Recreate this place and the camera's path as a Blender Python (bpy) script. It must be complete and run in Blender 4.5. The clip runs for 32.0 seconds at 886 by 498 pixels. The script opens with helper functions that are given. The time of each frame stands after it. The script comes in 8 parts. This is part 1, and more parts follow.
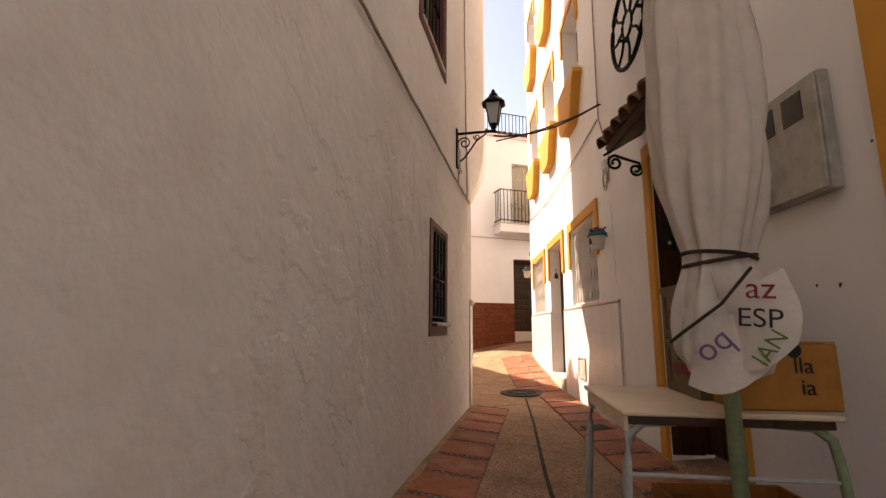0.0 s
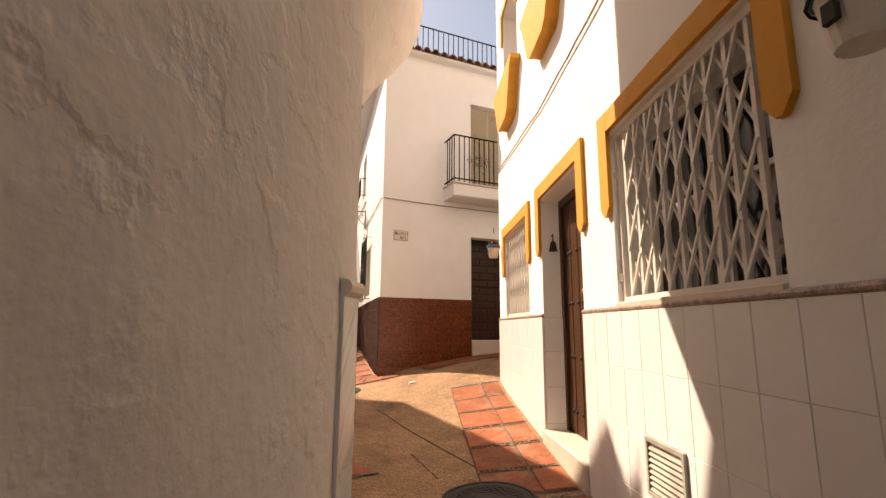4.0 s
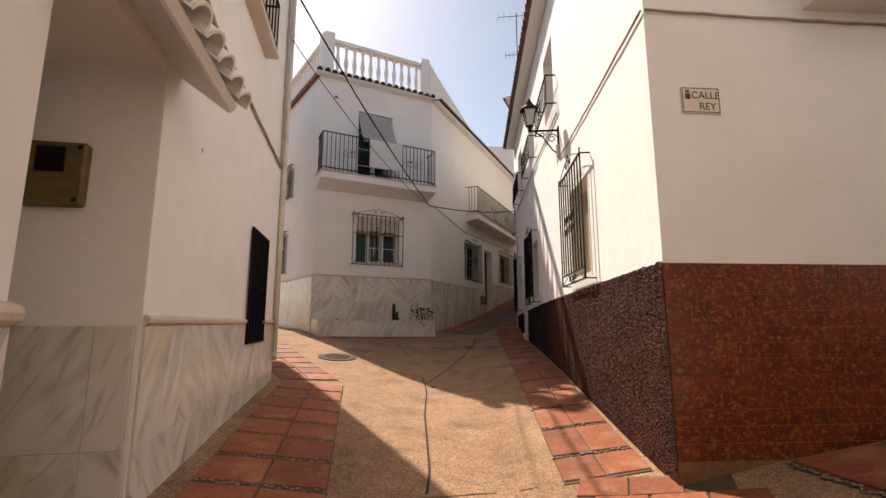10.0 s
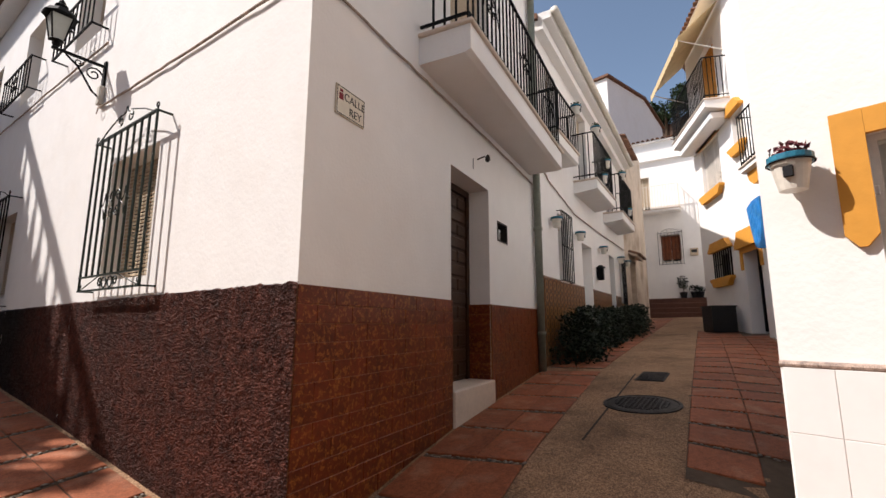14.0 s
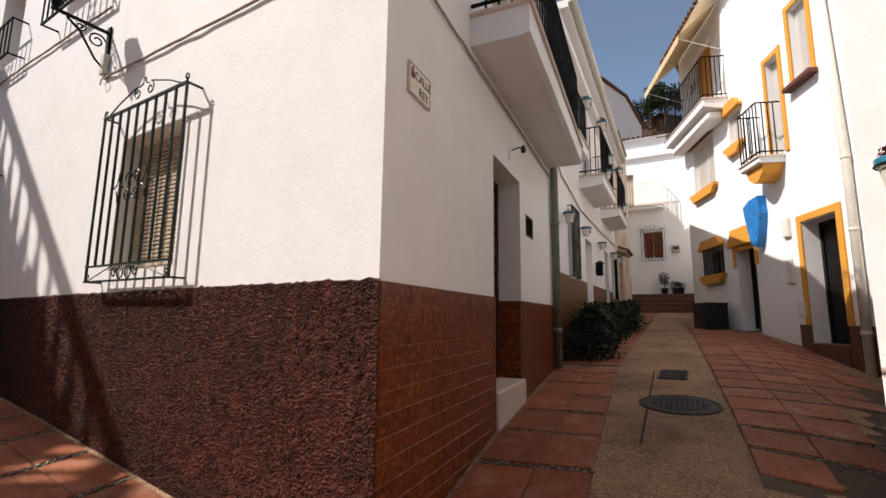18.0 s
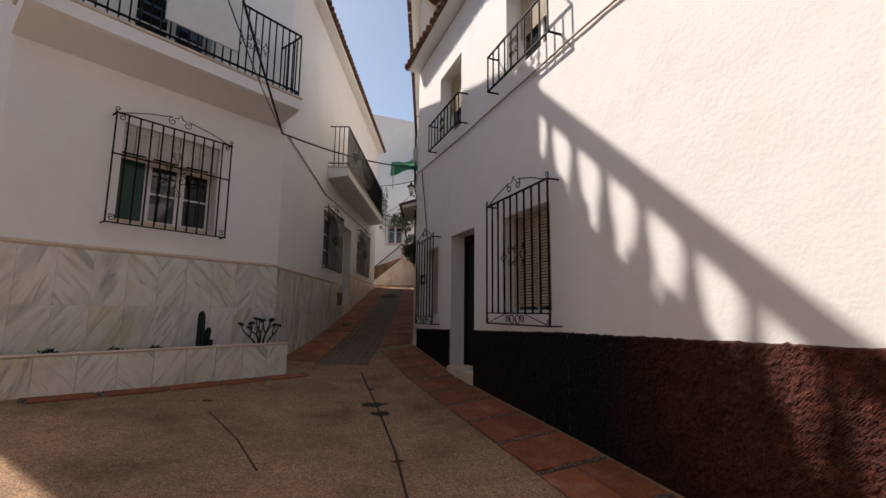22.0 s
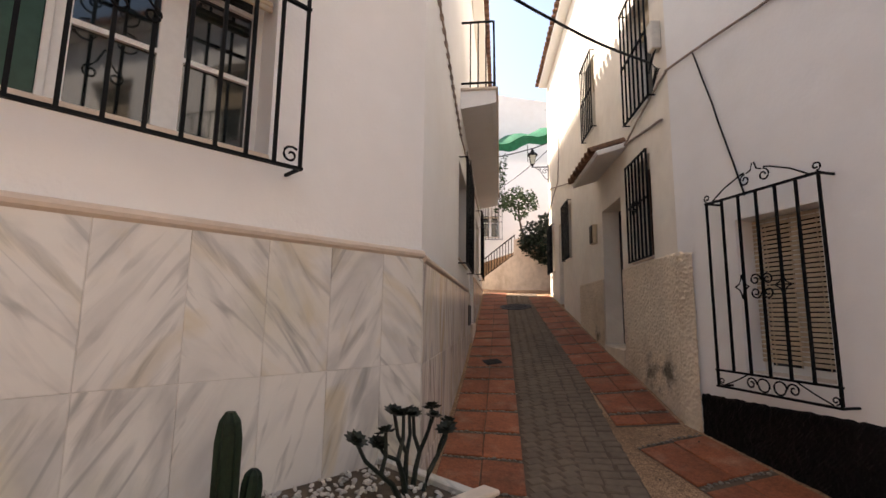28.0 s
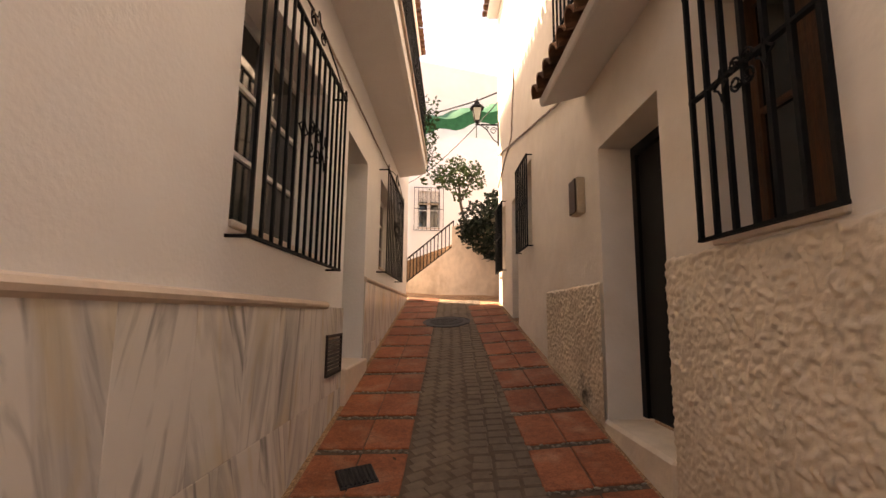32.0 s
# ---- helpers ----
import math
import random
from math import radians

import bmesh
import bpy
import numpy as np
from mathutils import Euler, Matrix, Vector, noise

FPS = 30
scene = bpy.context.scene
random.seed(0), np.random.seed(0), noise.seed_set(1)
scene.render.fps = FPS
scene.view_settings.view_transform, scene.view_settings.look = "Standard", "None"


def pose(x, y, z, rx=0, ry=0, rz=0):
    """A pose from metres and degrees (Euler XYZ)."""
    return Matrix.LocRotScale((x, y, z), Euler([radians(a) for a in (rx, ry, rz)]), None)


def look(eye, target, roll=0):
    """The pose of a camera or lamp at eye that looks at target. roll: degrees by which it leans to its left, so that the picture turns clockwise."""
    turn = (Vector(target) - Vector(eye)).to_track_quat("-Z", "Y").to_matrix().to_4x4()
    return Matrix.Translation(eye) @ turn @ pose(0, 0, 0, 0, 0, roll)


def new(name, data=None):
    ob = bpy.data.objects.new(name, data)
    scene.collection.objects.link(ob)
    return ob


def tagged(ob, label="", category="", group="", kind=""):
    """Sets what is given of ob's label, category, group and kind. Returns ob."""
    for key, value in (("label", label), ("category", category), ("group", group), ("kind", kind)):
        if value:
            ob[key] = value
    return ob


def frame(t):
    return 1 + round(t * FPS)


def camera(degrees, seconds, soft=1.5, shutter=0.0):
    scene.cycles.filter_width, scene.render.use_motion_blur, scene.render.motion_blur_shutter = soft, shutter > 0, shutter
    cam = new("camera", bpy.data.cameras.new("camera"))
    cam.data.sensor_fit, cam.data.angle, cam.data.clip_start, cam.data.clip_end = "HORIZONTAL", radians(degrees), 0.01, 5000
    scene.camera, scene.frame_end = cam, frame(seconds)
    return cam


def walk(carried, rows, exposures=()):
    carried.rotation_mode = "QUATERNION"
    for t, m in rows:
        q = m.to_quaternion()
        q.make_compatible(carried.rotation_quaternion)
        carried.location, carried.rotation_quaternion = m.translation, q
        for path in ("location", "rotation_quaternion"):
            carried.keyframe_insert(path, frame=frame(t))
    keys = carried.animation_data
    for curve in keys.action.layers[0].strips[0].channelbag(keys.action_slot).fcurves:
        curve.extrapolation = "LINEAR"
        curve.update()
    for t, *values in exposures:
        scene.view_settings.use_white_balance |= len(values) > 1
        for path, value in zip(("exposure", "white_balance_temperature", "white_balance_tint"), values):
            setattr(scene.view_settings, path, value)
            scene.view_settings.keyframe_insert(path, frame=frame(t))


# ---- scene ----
# ---- camera ----
cam = camera(88.41, 32.0)
PATH = [
    (0.0, -0.027, 0.086, 1.154, 99.86, -0.40, 0.05),
    (0.5, 0.027, 0.597, 1.186, 99.88, -0.31, -1.56),
    (1.0, 0.077, 1.071, 1.264, 99.91, -0.41, -2.27),
    (1.5, 0.226, 1.565, 1.265, 99.88, -0.46, -3.88),
    (2.0, 0.304, 2.096, 1.260, 99.87, -0.44, -4.21),
    (2.5, 0.362, 2.574, 1.262, 99.84, -0.48, -4.66),
    (3.0, 0.454, 3.165, 1.262, 99.81, -0.50, -5.32),
    (3.5, 0.477, 3.680, 1.288, 99.79, -0.48, -5.44),
    (5.5, 0.803, 5.598, 1.407, 99.37, -0.11, -6.19),
    (6.0, 0.806, 6.102, 1.406, 99.27, -0.14, -5.74),
    (6.5, 0.752, 6.434, 1.398, 99.29, -0.08, -4.07),
    (7.0, 0.689, 6.864, 1.434, 99.33, -0.04, -0.19),
    (7.5, 0.544, 7.244, 1.427, 99.28, 0.00, 3.22),
    (8.0, 0.376, 7.704, 1.416, 99.30, 0.02, 7.14),
    (8.5, 0.213, 8.112, 1.460, 99.16, 0.05, 10.20),
    (9.0, -0.048, 8.517, 1.468, 99.19, 0.06, 12.14),
    (9.5, -0.269, 8.891, 1.430, 99.27, 0.07, 12.52),
    (10.0, -0.518, 9.272, 1.462, 99.26, 0.03, 13.63),
    (10.5, -0.757, 9.576, 1.575, 99.37, -0.05, 14.08),
    (11.0, -0.931, 9.984, 1.624, 99.29, -0.02, 14.21),
    (11.5, -1.018, 10.241, 1.660, 99.35, -0.03, 11.53),
    (12.0, -1.117, 10.364, 1.691, 99.49, -0.21, 1.70),
    (12.5, -1.087, 10.374, 1.670, 99.60, -0.09, -8.50),
    (13.0, -1.048, 10.356, 1.662, 99.42, 0.07, -23.16),
    (13.5, -1.011, 10.320, 1.644, 99.50, 0.01, -35.74),
    (14.0, -0.972, 10.304, 1.647, 99.41, -0.03, -45.04),
    (14.5, -0.980, 10.290, 1.636, 99.40, -0.22, -51.23),
    (15.0, -0.983, 10.291, 1.633, 99.24, -0.29, -55.50),
    (15.5, -0.977, 10.288, 1.628, 99.07, -0.29, -57.84),
    (17.5, -1.160, 10.580, 1.686, 98.75, -0.59, -57.09),
    (18.0, -1.242, 10.901, 1.696, 98.38, -0.65, -48.75),
    (18.5, -1.526, 11.224, 1.672, 98.23, -0.63, -38.88),
    (19.0, -1.759, 11.655, 1.705, 98.44, -0.86, -29.07),
    (19.5, -1.973, 12.154, 1.751, 98.29, -0.80, -22.23),
    (20.0, -2.221, 12.639, 1.814, 98.18, -0.77, -16.68),
    (20.5, -2.368, 13.034, 1.810, 98.02, -0.66, -12.70),
    (21.0, -2.490, 13.461, 1.895, 98.03, -0.66, -11.80),
    (21.5, -2.667, 13.868, 1.960, 98.04, -0.71, -11.12),
    (22.0, -2.674, 14.277, 1.984, 97.98, -0.71, -10.79),
    (22.5, -2.720, 14.685, 2.004, 97.98, -0.75, -10.21),
    (23.0, -2.730, 15.106, 2.054, 97.96, -0.74, -8.32),
    (23.5, -2.738, 15.493, 2.079, 97.91, -0.74, -7.61),
    (24.0, -2.863, 15.937, 2.098, 97.82, -0.80, -6.65),
    (24.5, -2.980, 16.303, 2.149, 97.83, -0.87, -5.98),
    (25.0, -3.107, 16.764, 2.155, 97.79, -0.87, -5.32),
    (25.5, -3.244, 17.183, 2.159, 97.74, -0.93, -4.34),
    (26.0, -3.373, 17.589, 2.180, 97.63, -0.97, -3.85),
    (26.5, -3.550, 17.955, 2.233, 97.60, -0.89, -3.18),
    (28.5, -4.027, 19.319, 2.324, 98.24, -0.56, -4.98),
    (29.0, -3.898, 19.698, 2.314, 98.25, -0.60, -7.00),
    (29.5, -3.708, 20.159, 2.390, 98.25, -0.54, -8.26),
    (30.0, -3.549, 20.611, 2.458, 98.18, -0.69, -8.97),
    (30.5, -3.325, 21.057, 2.448, 98.18, -0.74, -10.18),
    (31.0, -3.165, 21.523, 2.424, 98.24, -0.61, -10.21),
    (31.5, -3.028, 21.965, 2.480, 98.09, -0.75, -10.04),
    (32.0, -2.863, 22.433, 2.620, 98.11, -0.63, -9.81),
]
walk(cam, [(t, pose(x, y, z, tilt, lean, turn)) for t, x, y, z, tilt, lean, turn in PATH],
     [(0, 1.75, 9000, 24), (1, 1.75, 9800, 24), (2, 1.85, 11000, 25), (3, 1.7, 10800, 25), (5.5, 0.70, 7100, 16), (9, 0.92, 7800, 17), (12, 0.9, 7400, 16), (15, 0.72, 6700, 16), (20, 0.68, 6900, 15), (22, 0.8, 7100, 16), (23, 1.3, 7600, 17), (24, 1.7, 8200, 18), (25, 2.05, 8200, 18), (26, 2.05, 7700, 18), (29, 2.1, 8000, 17), (30.5, 2.2, 9500, 23), (32, 2.42, 10800, 28)])

# ---- sky, sun ----
SUN_TO = Vector((-0.50, 0.457, 0.737)).normalized()
world = bpy.data.worlds.new("sky")
scene.world = world
world.use_nodes = True
wn = world.node_tree
sky = wn.nodes.new("ShaderNodeTexSky")
sky.sky_type = "NISHITA"
sky.sun_disc = False
sky.sun_elevation = math.asin(SUN_TO.z)
sky.sun_rotation = math.atan2(SUN_TO.x, SUN_TO.y)
sky.altitude = 600
sky.air_density = 1.0
sky.dust_density = 1.6
sky.ozone_density = 1.2
pale = wn.nodes.new("ShaderNodeHueSaturation")
pale.inputs["Hue"].default_value = 0.492
pale.inputs["Saturation"].default_value = 0.95
wn.links.new(sky.outputs[0], pale.inputs["Color"])
wn.links.new(pale.outputs[0], wn.nodes["Background"].inputs[0])
wn.nodes["Background"].inputs[1].default_value = 0.095
sun = new("sun", bpy.data.lights.new("sun", "SUN"))
sun.data.energy = 3.5
sun.data.angle = radians(0.55)
sun.data.color = (1.0, 0.98, 0.945)
sun.matrix_world = look(SUN_TO * 60, (0, 0, 0))

# ---- mesh tools ----
class Geo:
    """Gathers faces of one mesh in metres."""

    def __init__(self):
        self.v, self.f = [], []

    def add(self, verts, faces):
        n = len(self.v)
        self.v += [tuple(p) for p in verts]
        self.f += [tuple(i + n for i in q) for q in faces]
        return self

    def box(self, x0, x1, y0, y1, z0, z1, m=None):
        p = [Vector((x, y, z)) for z in (z0, z1) for y in (y0, y1) for x in (x0, x1)]
        if m:
            p = [m @ q for q in p]
        return self.add(p, [(0, 2, 3, 1), (4, 5, 7, 6), (0, 1, 5, 4), (2, 6, 7, 3), (0, 4, 6, 2), (1, 3, 7, 5)])

    def bevel_box(self, x0, x1, y0, y1, z0, z1, b=0.01, m=None):
        """A box whose edges are chamfered all round."""
        b = min(b, (x1 - x0) / 2.2, (y1 - y0) / 2.2, (z1 - z0) / 2.2)
        bm = bmesh.new()
        bmesh.ops.create_cube(bm, size=1)
        for q in bm.verts:
            q.co = Vector((x0 + (q.co.x + 0.5) * (x1 - x0), y0 + (q.co.y + 0.5) * (y1 - y0), z0 + (q.co.z + 0.5) * (z1 - z0)))
        bmesh.ops.bevel(bm, geom=bm.edges[:], offset=b, segments=1, affect="EDGES")
        bm.verts.index_update()
        pts = [(m @ q.co if m else q.co.copy()) for q in bm.verts]
        self.add(pts, [tuple(q.index for q in f.verts) for f in bm.faces])
        bm.free()
        return self

    def tube(self, pts, r, n=6, closed=False):
        """A round bar along points; r is one radius or one a point."""
        pts = [Vector(p) for p in pts]
        k = len(pts)
        rs = r if isinstance(r, (list, tuple)) else [r] * k
        rings = []
        for i, p in enumerate(pts):
            a = pts[(i - 1) % k] if (i or closed) else p
            b = pts[(i + 1) % k] if (i < k - 1 or closed) else p
            d = (b - a).normalized()
            up = Vector((0, 0, 1)) if abs(d.z) < 0.9 else Vector((1, 0, 0))
            e = d.cross(up).normalized()
            g = e.cross(d)
            rings.append([p + (e * math.cos(t) + g * math.sin(t)) * rs[i] for t in (2 * math.pi * j / n for j in range(n))])
        verts = [q for ring in rings for q in ring]
        faces = []
        for i in range(k if closed else k - 1):
            for j in range(n):
                a, b = i * n + j, i * n + (j + 1) % n
                c, d = ((i + 1) % k) * n + (j + 1) % n, ((i + 1) % k) * n + j
                faces.append((a, b, c, d))
        if not closed:
            faces += [tuple(range(n))[::-1], tuple((k - 1) * n + j for j in range(n))]
        return self.add(verts, faces)

    def lathe(self, profile, n=12, m=None):
        """A turned body: (radius, height) from bottom to top, about z."""
        verts = [Vector((r * math.cos(2 * math.pi * j / n), r * math.sin(2 * math.pi * j / n), z)) for r, z in profile for j in range(n)]
        if m:
            verts = [m @ q for q in verts]
        k = len(profile)
        faces = [(i * n + j, i * n + (j + 1) % n, (i + 1) * n + (j + 1) % n, (i + 1) * n + j) for i in range(k - 1) for j in range(n)]
        faces += [tuple(range(n))[::-1], tuple((k - 1) * n + j for j in range(n))]
        return self.add(verts, faces)

    def prism(self, outline, y0, y1, m=None):
        """An outline in x and z, pushed from y0 to y1."""
        k = len(outline)
        p = [Vector((x, y0, z)) for x, z in outline] + [Vector((x, y1, z)) for x, z in outline]
        if m:
            p = [m @ q for q in p]
        return self.add(p, [tuple(range(k)), tuple(range(2 * k - 1, k - 1, -1))] + [(i, i + k, (i + 1) % k + k, (i + 1) % k) for i in range(k)])

    def mesh(self, name, smooth=False):
        me = bpy.data.meshes.new(name)
        me.from_pydata(self.v, [], self.f)
        bm = bmesh.new()
        bm.from_mesh(me)
        bmesh.ops.recalc_face_normals(bm, faces=bm.faces)
        bm.to_mesh(me)
        bm.free()
        if smooth:
            me.polygons.foreach_set("use_smooth", [True] * len(me.polygons))
        return me


def part(name, geo, material, parent=None, label="", m=None, smooth=False):
    """One mesh object under a thing or a part; m is its pose in the parent's space."""
    me = geo.mesh(name, smooth) if isinstance(geo, Geo) else geo
    if material and not me.materials:
        me.materials.append(material)
    ob = new(name, me)
    if parent:
        ob.parent = parent
    if m is not None:
        ob.matrix_basis = m
    return tagged(ob, label)


def thing(name, m, label, category, group="", kind=""):
    ob = new(name)
    ob.empty_display_size = 0.1
    ob.matrix_basis = m
    return tagged(ob, label, category, group, kind)


def solid(name, geo, material, label, category, group="", kind="", m=None, smooth=False):
    return tagged(part(name, geo, material, None, "", m, smooth), label, category, group, kind)


class Face:
    """The street face of a house: s runs along it from left to right as seen from the street, d stands out to the street."""

    def __init__(self, a, b):
        self.a, self.b = Vector((*a, 0)), Vector((*b, 0))
        self.long = (self.b - self.a).length
        self.u = (self.b - self.a).normalized()
        self.inward = Vector((-self.u.y, self.u.x, 0))
        self.m = Matrix(((self.u.x, self.inward.x, 0, a[0]), (self.u.y, self.inward.y, 0, a[1]), (0, 0, 1, 0), (0, 0, 0, 1)))

    def at(self, s, d=0.0, z=0.0):
        return self.a + self.u * s - self.inward * d + Vector((0, 0, z))

    def put(self, s, d=0.0, z=0.0):
        return self.m @ Matrix.Translation((s, -d, z))

    def s_of(self, x, y):
        return (Vector((x, y, 0)) - self.a).dot(self.u)


def sheet_with_holes(s0, s1, z0, z1, holes, y0, y1, top=None, mitre=0.0):
    """A slab between y0 and y1 whose holes go through it. top: heights of its upper edge at its two ends. mitre: how far its back draws in at both ends."""
    xs = sorted({s0, s1, *[h[0] for h in holes], *[h[1] for h in holes]})
    zs = sorted({z0, z1, *[h[2] for h in holes], *[h[3] for h in holes]})
    xs = [x for x in xs if s0 - 1e-6 <= x <= s1 + 1e-6]
    zs = [z for z in zs if z0 - 1e-6 <= z <= z1 + 1e-6]
    full = [[not any(h[0] < (xs[i] + xs[i + 1]) / 2 < h[1] and h[2] < (zs[j] + zs[j + 1]) / 2 < h[3] for h in holes) for j in range(len(zs) - 1)] for i in range(len(xs) - 1)]
    g, seen = Geo(), {}

    def v(x, y, z):
        key = (round(x, 5), round(y, 5), round(z, 5))
        if key not in seen:
            seen[key] = len(g.v)
            zz = z
            if top and abs(z - z1) < 1e-6:
                zz = top[0] + (top[1] - top[0]) * (x - s0) / (s1 - s0)
            xx = x
            if mitre and abs(y - y1) < 1e-6:
                xx = x + mitre if abs(x - s0) < 1e-6 else x - mitre if abs(x - s1) < 1e-6 else x
            g.v.append((xx, y, zz))
        return seen[key]

    nx, nz = len(xs) - 1, len(zs) - 1
    for i in range(nx):
        for j in range(nz):
            if not full[i][j]:
                continue
            a, b, c, d = xs[i], xs[i + 1], zs[j], zs[j + 1]
            g.f.append((v(a, y0, c), v(b, y0, c), v(b, y0, d), v(a, y0, d)))
            g.f.append((v(a, y1, c), v(a, y1, d), v(b, y1, d), v(b, y1, c)))
            if i == 0 or not full[i - 1][j]:
                g.f.append((v(a, y0, c), v(a, y0, d), v(a, y1, d), v(a, y1, c)))
            if i == nx - 1 or not full[i + 1][j]:
                g.f.append((v(b, y0, c), v(b, y1, c), v(b, y1, d), v(b, y0, d)))
            if j == 0 or not full[i][j - 1]:
                g.f.append((v(a, y0, c), v(a, y1, c), v(b, y1, c), v(b, y0, c)))
            if j == nz - 1 or not full[i][j + 1]:
                g.f.append((v(a, y0, d), v(b, y0, d), v(b, y1, d), v(a, y1, d)))
    return g


# ---- materials ----
def paint(name, colour, rough=0.7, metal=0.0, vary=0.12, scale=3.0, bump=0.0, bump_scale=40.0, stain=None, stain_amount=0.0, stain_scale=0.7, coarse=0.0, coarse_scale=4.0, per_piece=0.0, gloss_vary=0.0, spec=0.3, grain=None, flake=0.0, speck=0.0, pits=0.0):
    """A surface with colour that varies at two scales, stains and relief, in metres."""
    mt = bpy.data.materials.new(name)
    mt.use_nodes = True
    nt = mt.node_tree
    bsdf = nt.nodes["Principled BSDF"]
    bsdf.inputs["Roughness"].default_value = rough
    bsdf.inputs["Metallic"].default_value = metal
    bsdf.inputs["Specular IOR Level"].default_value = spec
    geo = nt.nodes.new("ShaderNodeNewGeometry")

    def noise_node(sc, detail=5.0, src=None):
        n = nt.nodes.new("ShaderNodeTexNoise")
        n.inputs["Scale"].default_value = sc
        n.inputs["Detail"].default_value = detail
        nt.links.new(src or geo.outputs["Position"], n.inputs["Vector"])
        return n

    def mix(kind, fac, a, b):
        x = nt.nodes.new("ShaderNodeMix")
        x.data_type = "RGBA"
        x.blend_type = kind
        for k, val in ((0, fac), (6, a), (7, b)):
            if isinstance(val, (int, float)):
                x.inputs[k].default_value = val
            elif isinstance(val, tuple):
                x.inputs[k].default_value = (*val, 1)
            else:
                nt.links.new(val, x.inputs[k])
        return x.outputs[2]

    def ramp(src, lo, hi, a=0.0, b=1.0):
        r = nt.nodes.new("ShaderNodeMapRange")
        r.inputs[1].default_value, r.inputs[2].default_value, r.inputs[3].default_value, r.inputs[4].default_value = lo, hi, a, b
        nt.links.new(src, r.inputs[0])
        return r.outputs[0]

    src = geo.outputs["Position"]
    if grain:
        mp = nt.nodes.new("ShaderNodeMapping")
        mp.inputs["Scale"].default_value = grain
        tc = nt.nodes.new("ShaderNodeTexCoord")
        nt.links.new(tc.outputs["Object"], mp.inputs["Vector"])
        src = mp.outputs[0]
    fine = noise_node(scale * 6, 6, src)
    broad = noise_node(scale, 4, src)
    dark = tuple(c * (1 - 2.2 * vary) for c in colour)
    light = tuple(min(1, c * (1 + 1.2 * vary)) for c in colour)
    col = mix("MIX", ramp(broad.outputs[0], 0.3, 0.7), dark, light)
    col = mix("MIX", 0.5, col, mix("MIX", ramp(fine.outputs[0], 0.3, 0.7), dark, light))
    if stain:
        st = noise_node(stain_scale, 7)
        col = mix("MIX", ramp(st.outputs[0], 0.52, 0.75, 0.0, stain_amount), col, stain)
    if speck:
        col = mix("MULTIPLY", speck, col, mix("MIX", ramp(noise_node(110, 2).outputs[0], 0.36, 0.62), (0.35, 0.32, 0.30), (1.15, 1.12, 1.08)))
        col = mix("MULTIPLY", speck * 0.6, col, mix("MIX", ramp(noise_node(34, 3).outputs[0], 0.38, 0.60), (0.55, 0.50, 0.46), (1.12, 1.11, 1.10)))
    if pits:
        vo = nt.nodes.new("ShaderNodeTexVoronoi")
        vo.inputs["Scale"].default_value = 22.0
        nt.links.new(geo.outputs["Position"], vo.inputs["Vector"])
        spot = nt.nodes.new("ShaderNodeMath")
        spot.operation = "MULTIPLY"
        nt.links.new(ramp(vo.outputs["Distance"], 0.10, 0.22, pits, 0.0), spot.inputs[0])
        nt.links.new(ramp(noise_node(2.6, 4).outputs[0], 0.44, 0.60), spot.inputs[1])
        col = mix("MIX", spot.outputs[0], col, tuple(c * 0.28 for c in colour))
    if per_piece:
        info = nt.nodes.new("ShaderNodeObjectInfo")
        hsv = nt.nodes.new("ShaderNodeHueSaturation")
        nt.links.new(ramp(info.outputs["Random"], 0, 1, 1 - per_piece, 1 + per_piece), hsv.inputs["Value"])
        nt.links.new(col, hsv.inputs["Color"])
        col = hsv.outputs[0]
    nt.links.new(col, bsdf.inputs["Base Color"])
    if gloss_vary:
        nt.links.new(ramp(broad.outputs[0], 0.3, 0.7, rough - gloss_vary, rough + gloss_vary), bsdf.inputs["Roughness"])
    last = None
    for amount, sc, dist, det in ((coarse, coarse_scale, 0.05, 4), (bump, bump_scale, 0.01, 3)):
        if amount:
            bp = nt.nodes.new("ShaderNodeBump")
            bp.inputs["Strength"].default_value = amount
            bp.inputs["Distance"].default_value = dist
            nt.links.new(noise_node(sc, det).outputs[0], bp.inputs["Height"])
            if last:
                nt.links.new(last, bp.inputs["Normal"])
            last = bp.outputs[0]
    if flake:
        ml = nt.nodes.new("ShaderNodeMath")
        ml.operation = "MULTIPLY"
        nt.links.new(ramp(noise_node(3.2, 5).outputs[0], 0.505, 0.555), ml.inputs[0])
        nt.links.new(ramp(noise_node(0.8, 2).outputs[0], 0.42, 0.60), ml.inputs[1])
        bp = nt.nodes.new("ShaderNodeBump")
        bp.inputs["Strength"].default_value = flake
        bp.inputs["Distance"].default_value = 0.02
        nt.links.new(ml.outputs[0], bp.inputs["Height"])
        if last:
            nt.links.new(last, bp.inputs["Normal"])
        last = bp.outputs[0]
    if last:
        nt.links.new(last, bsdf.inputs["Normal"])
    return mt


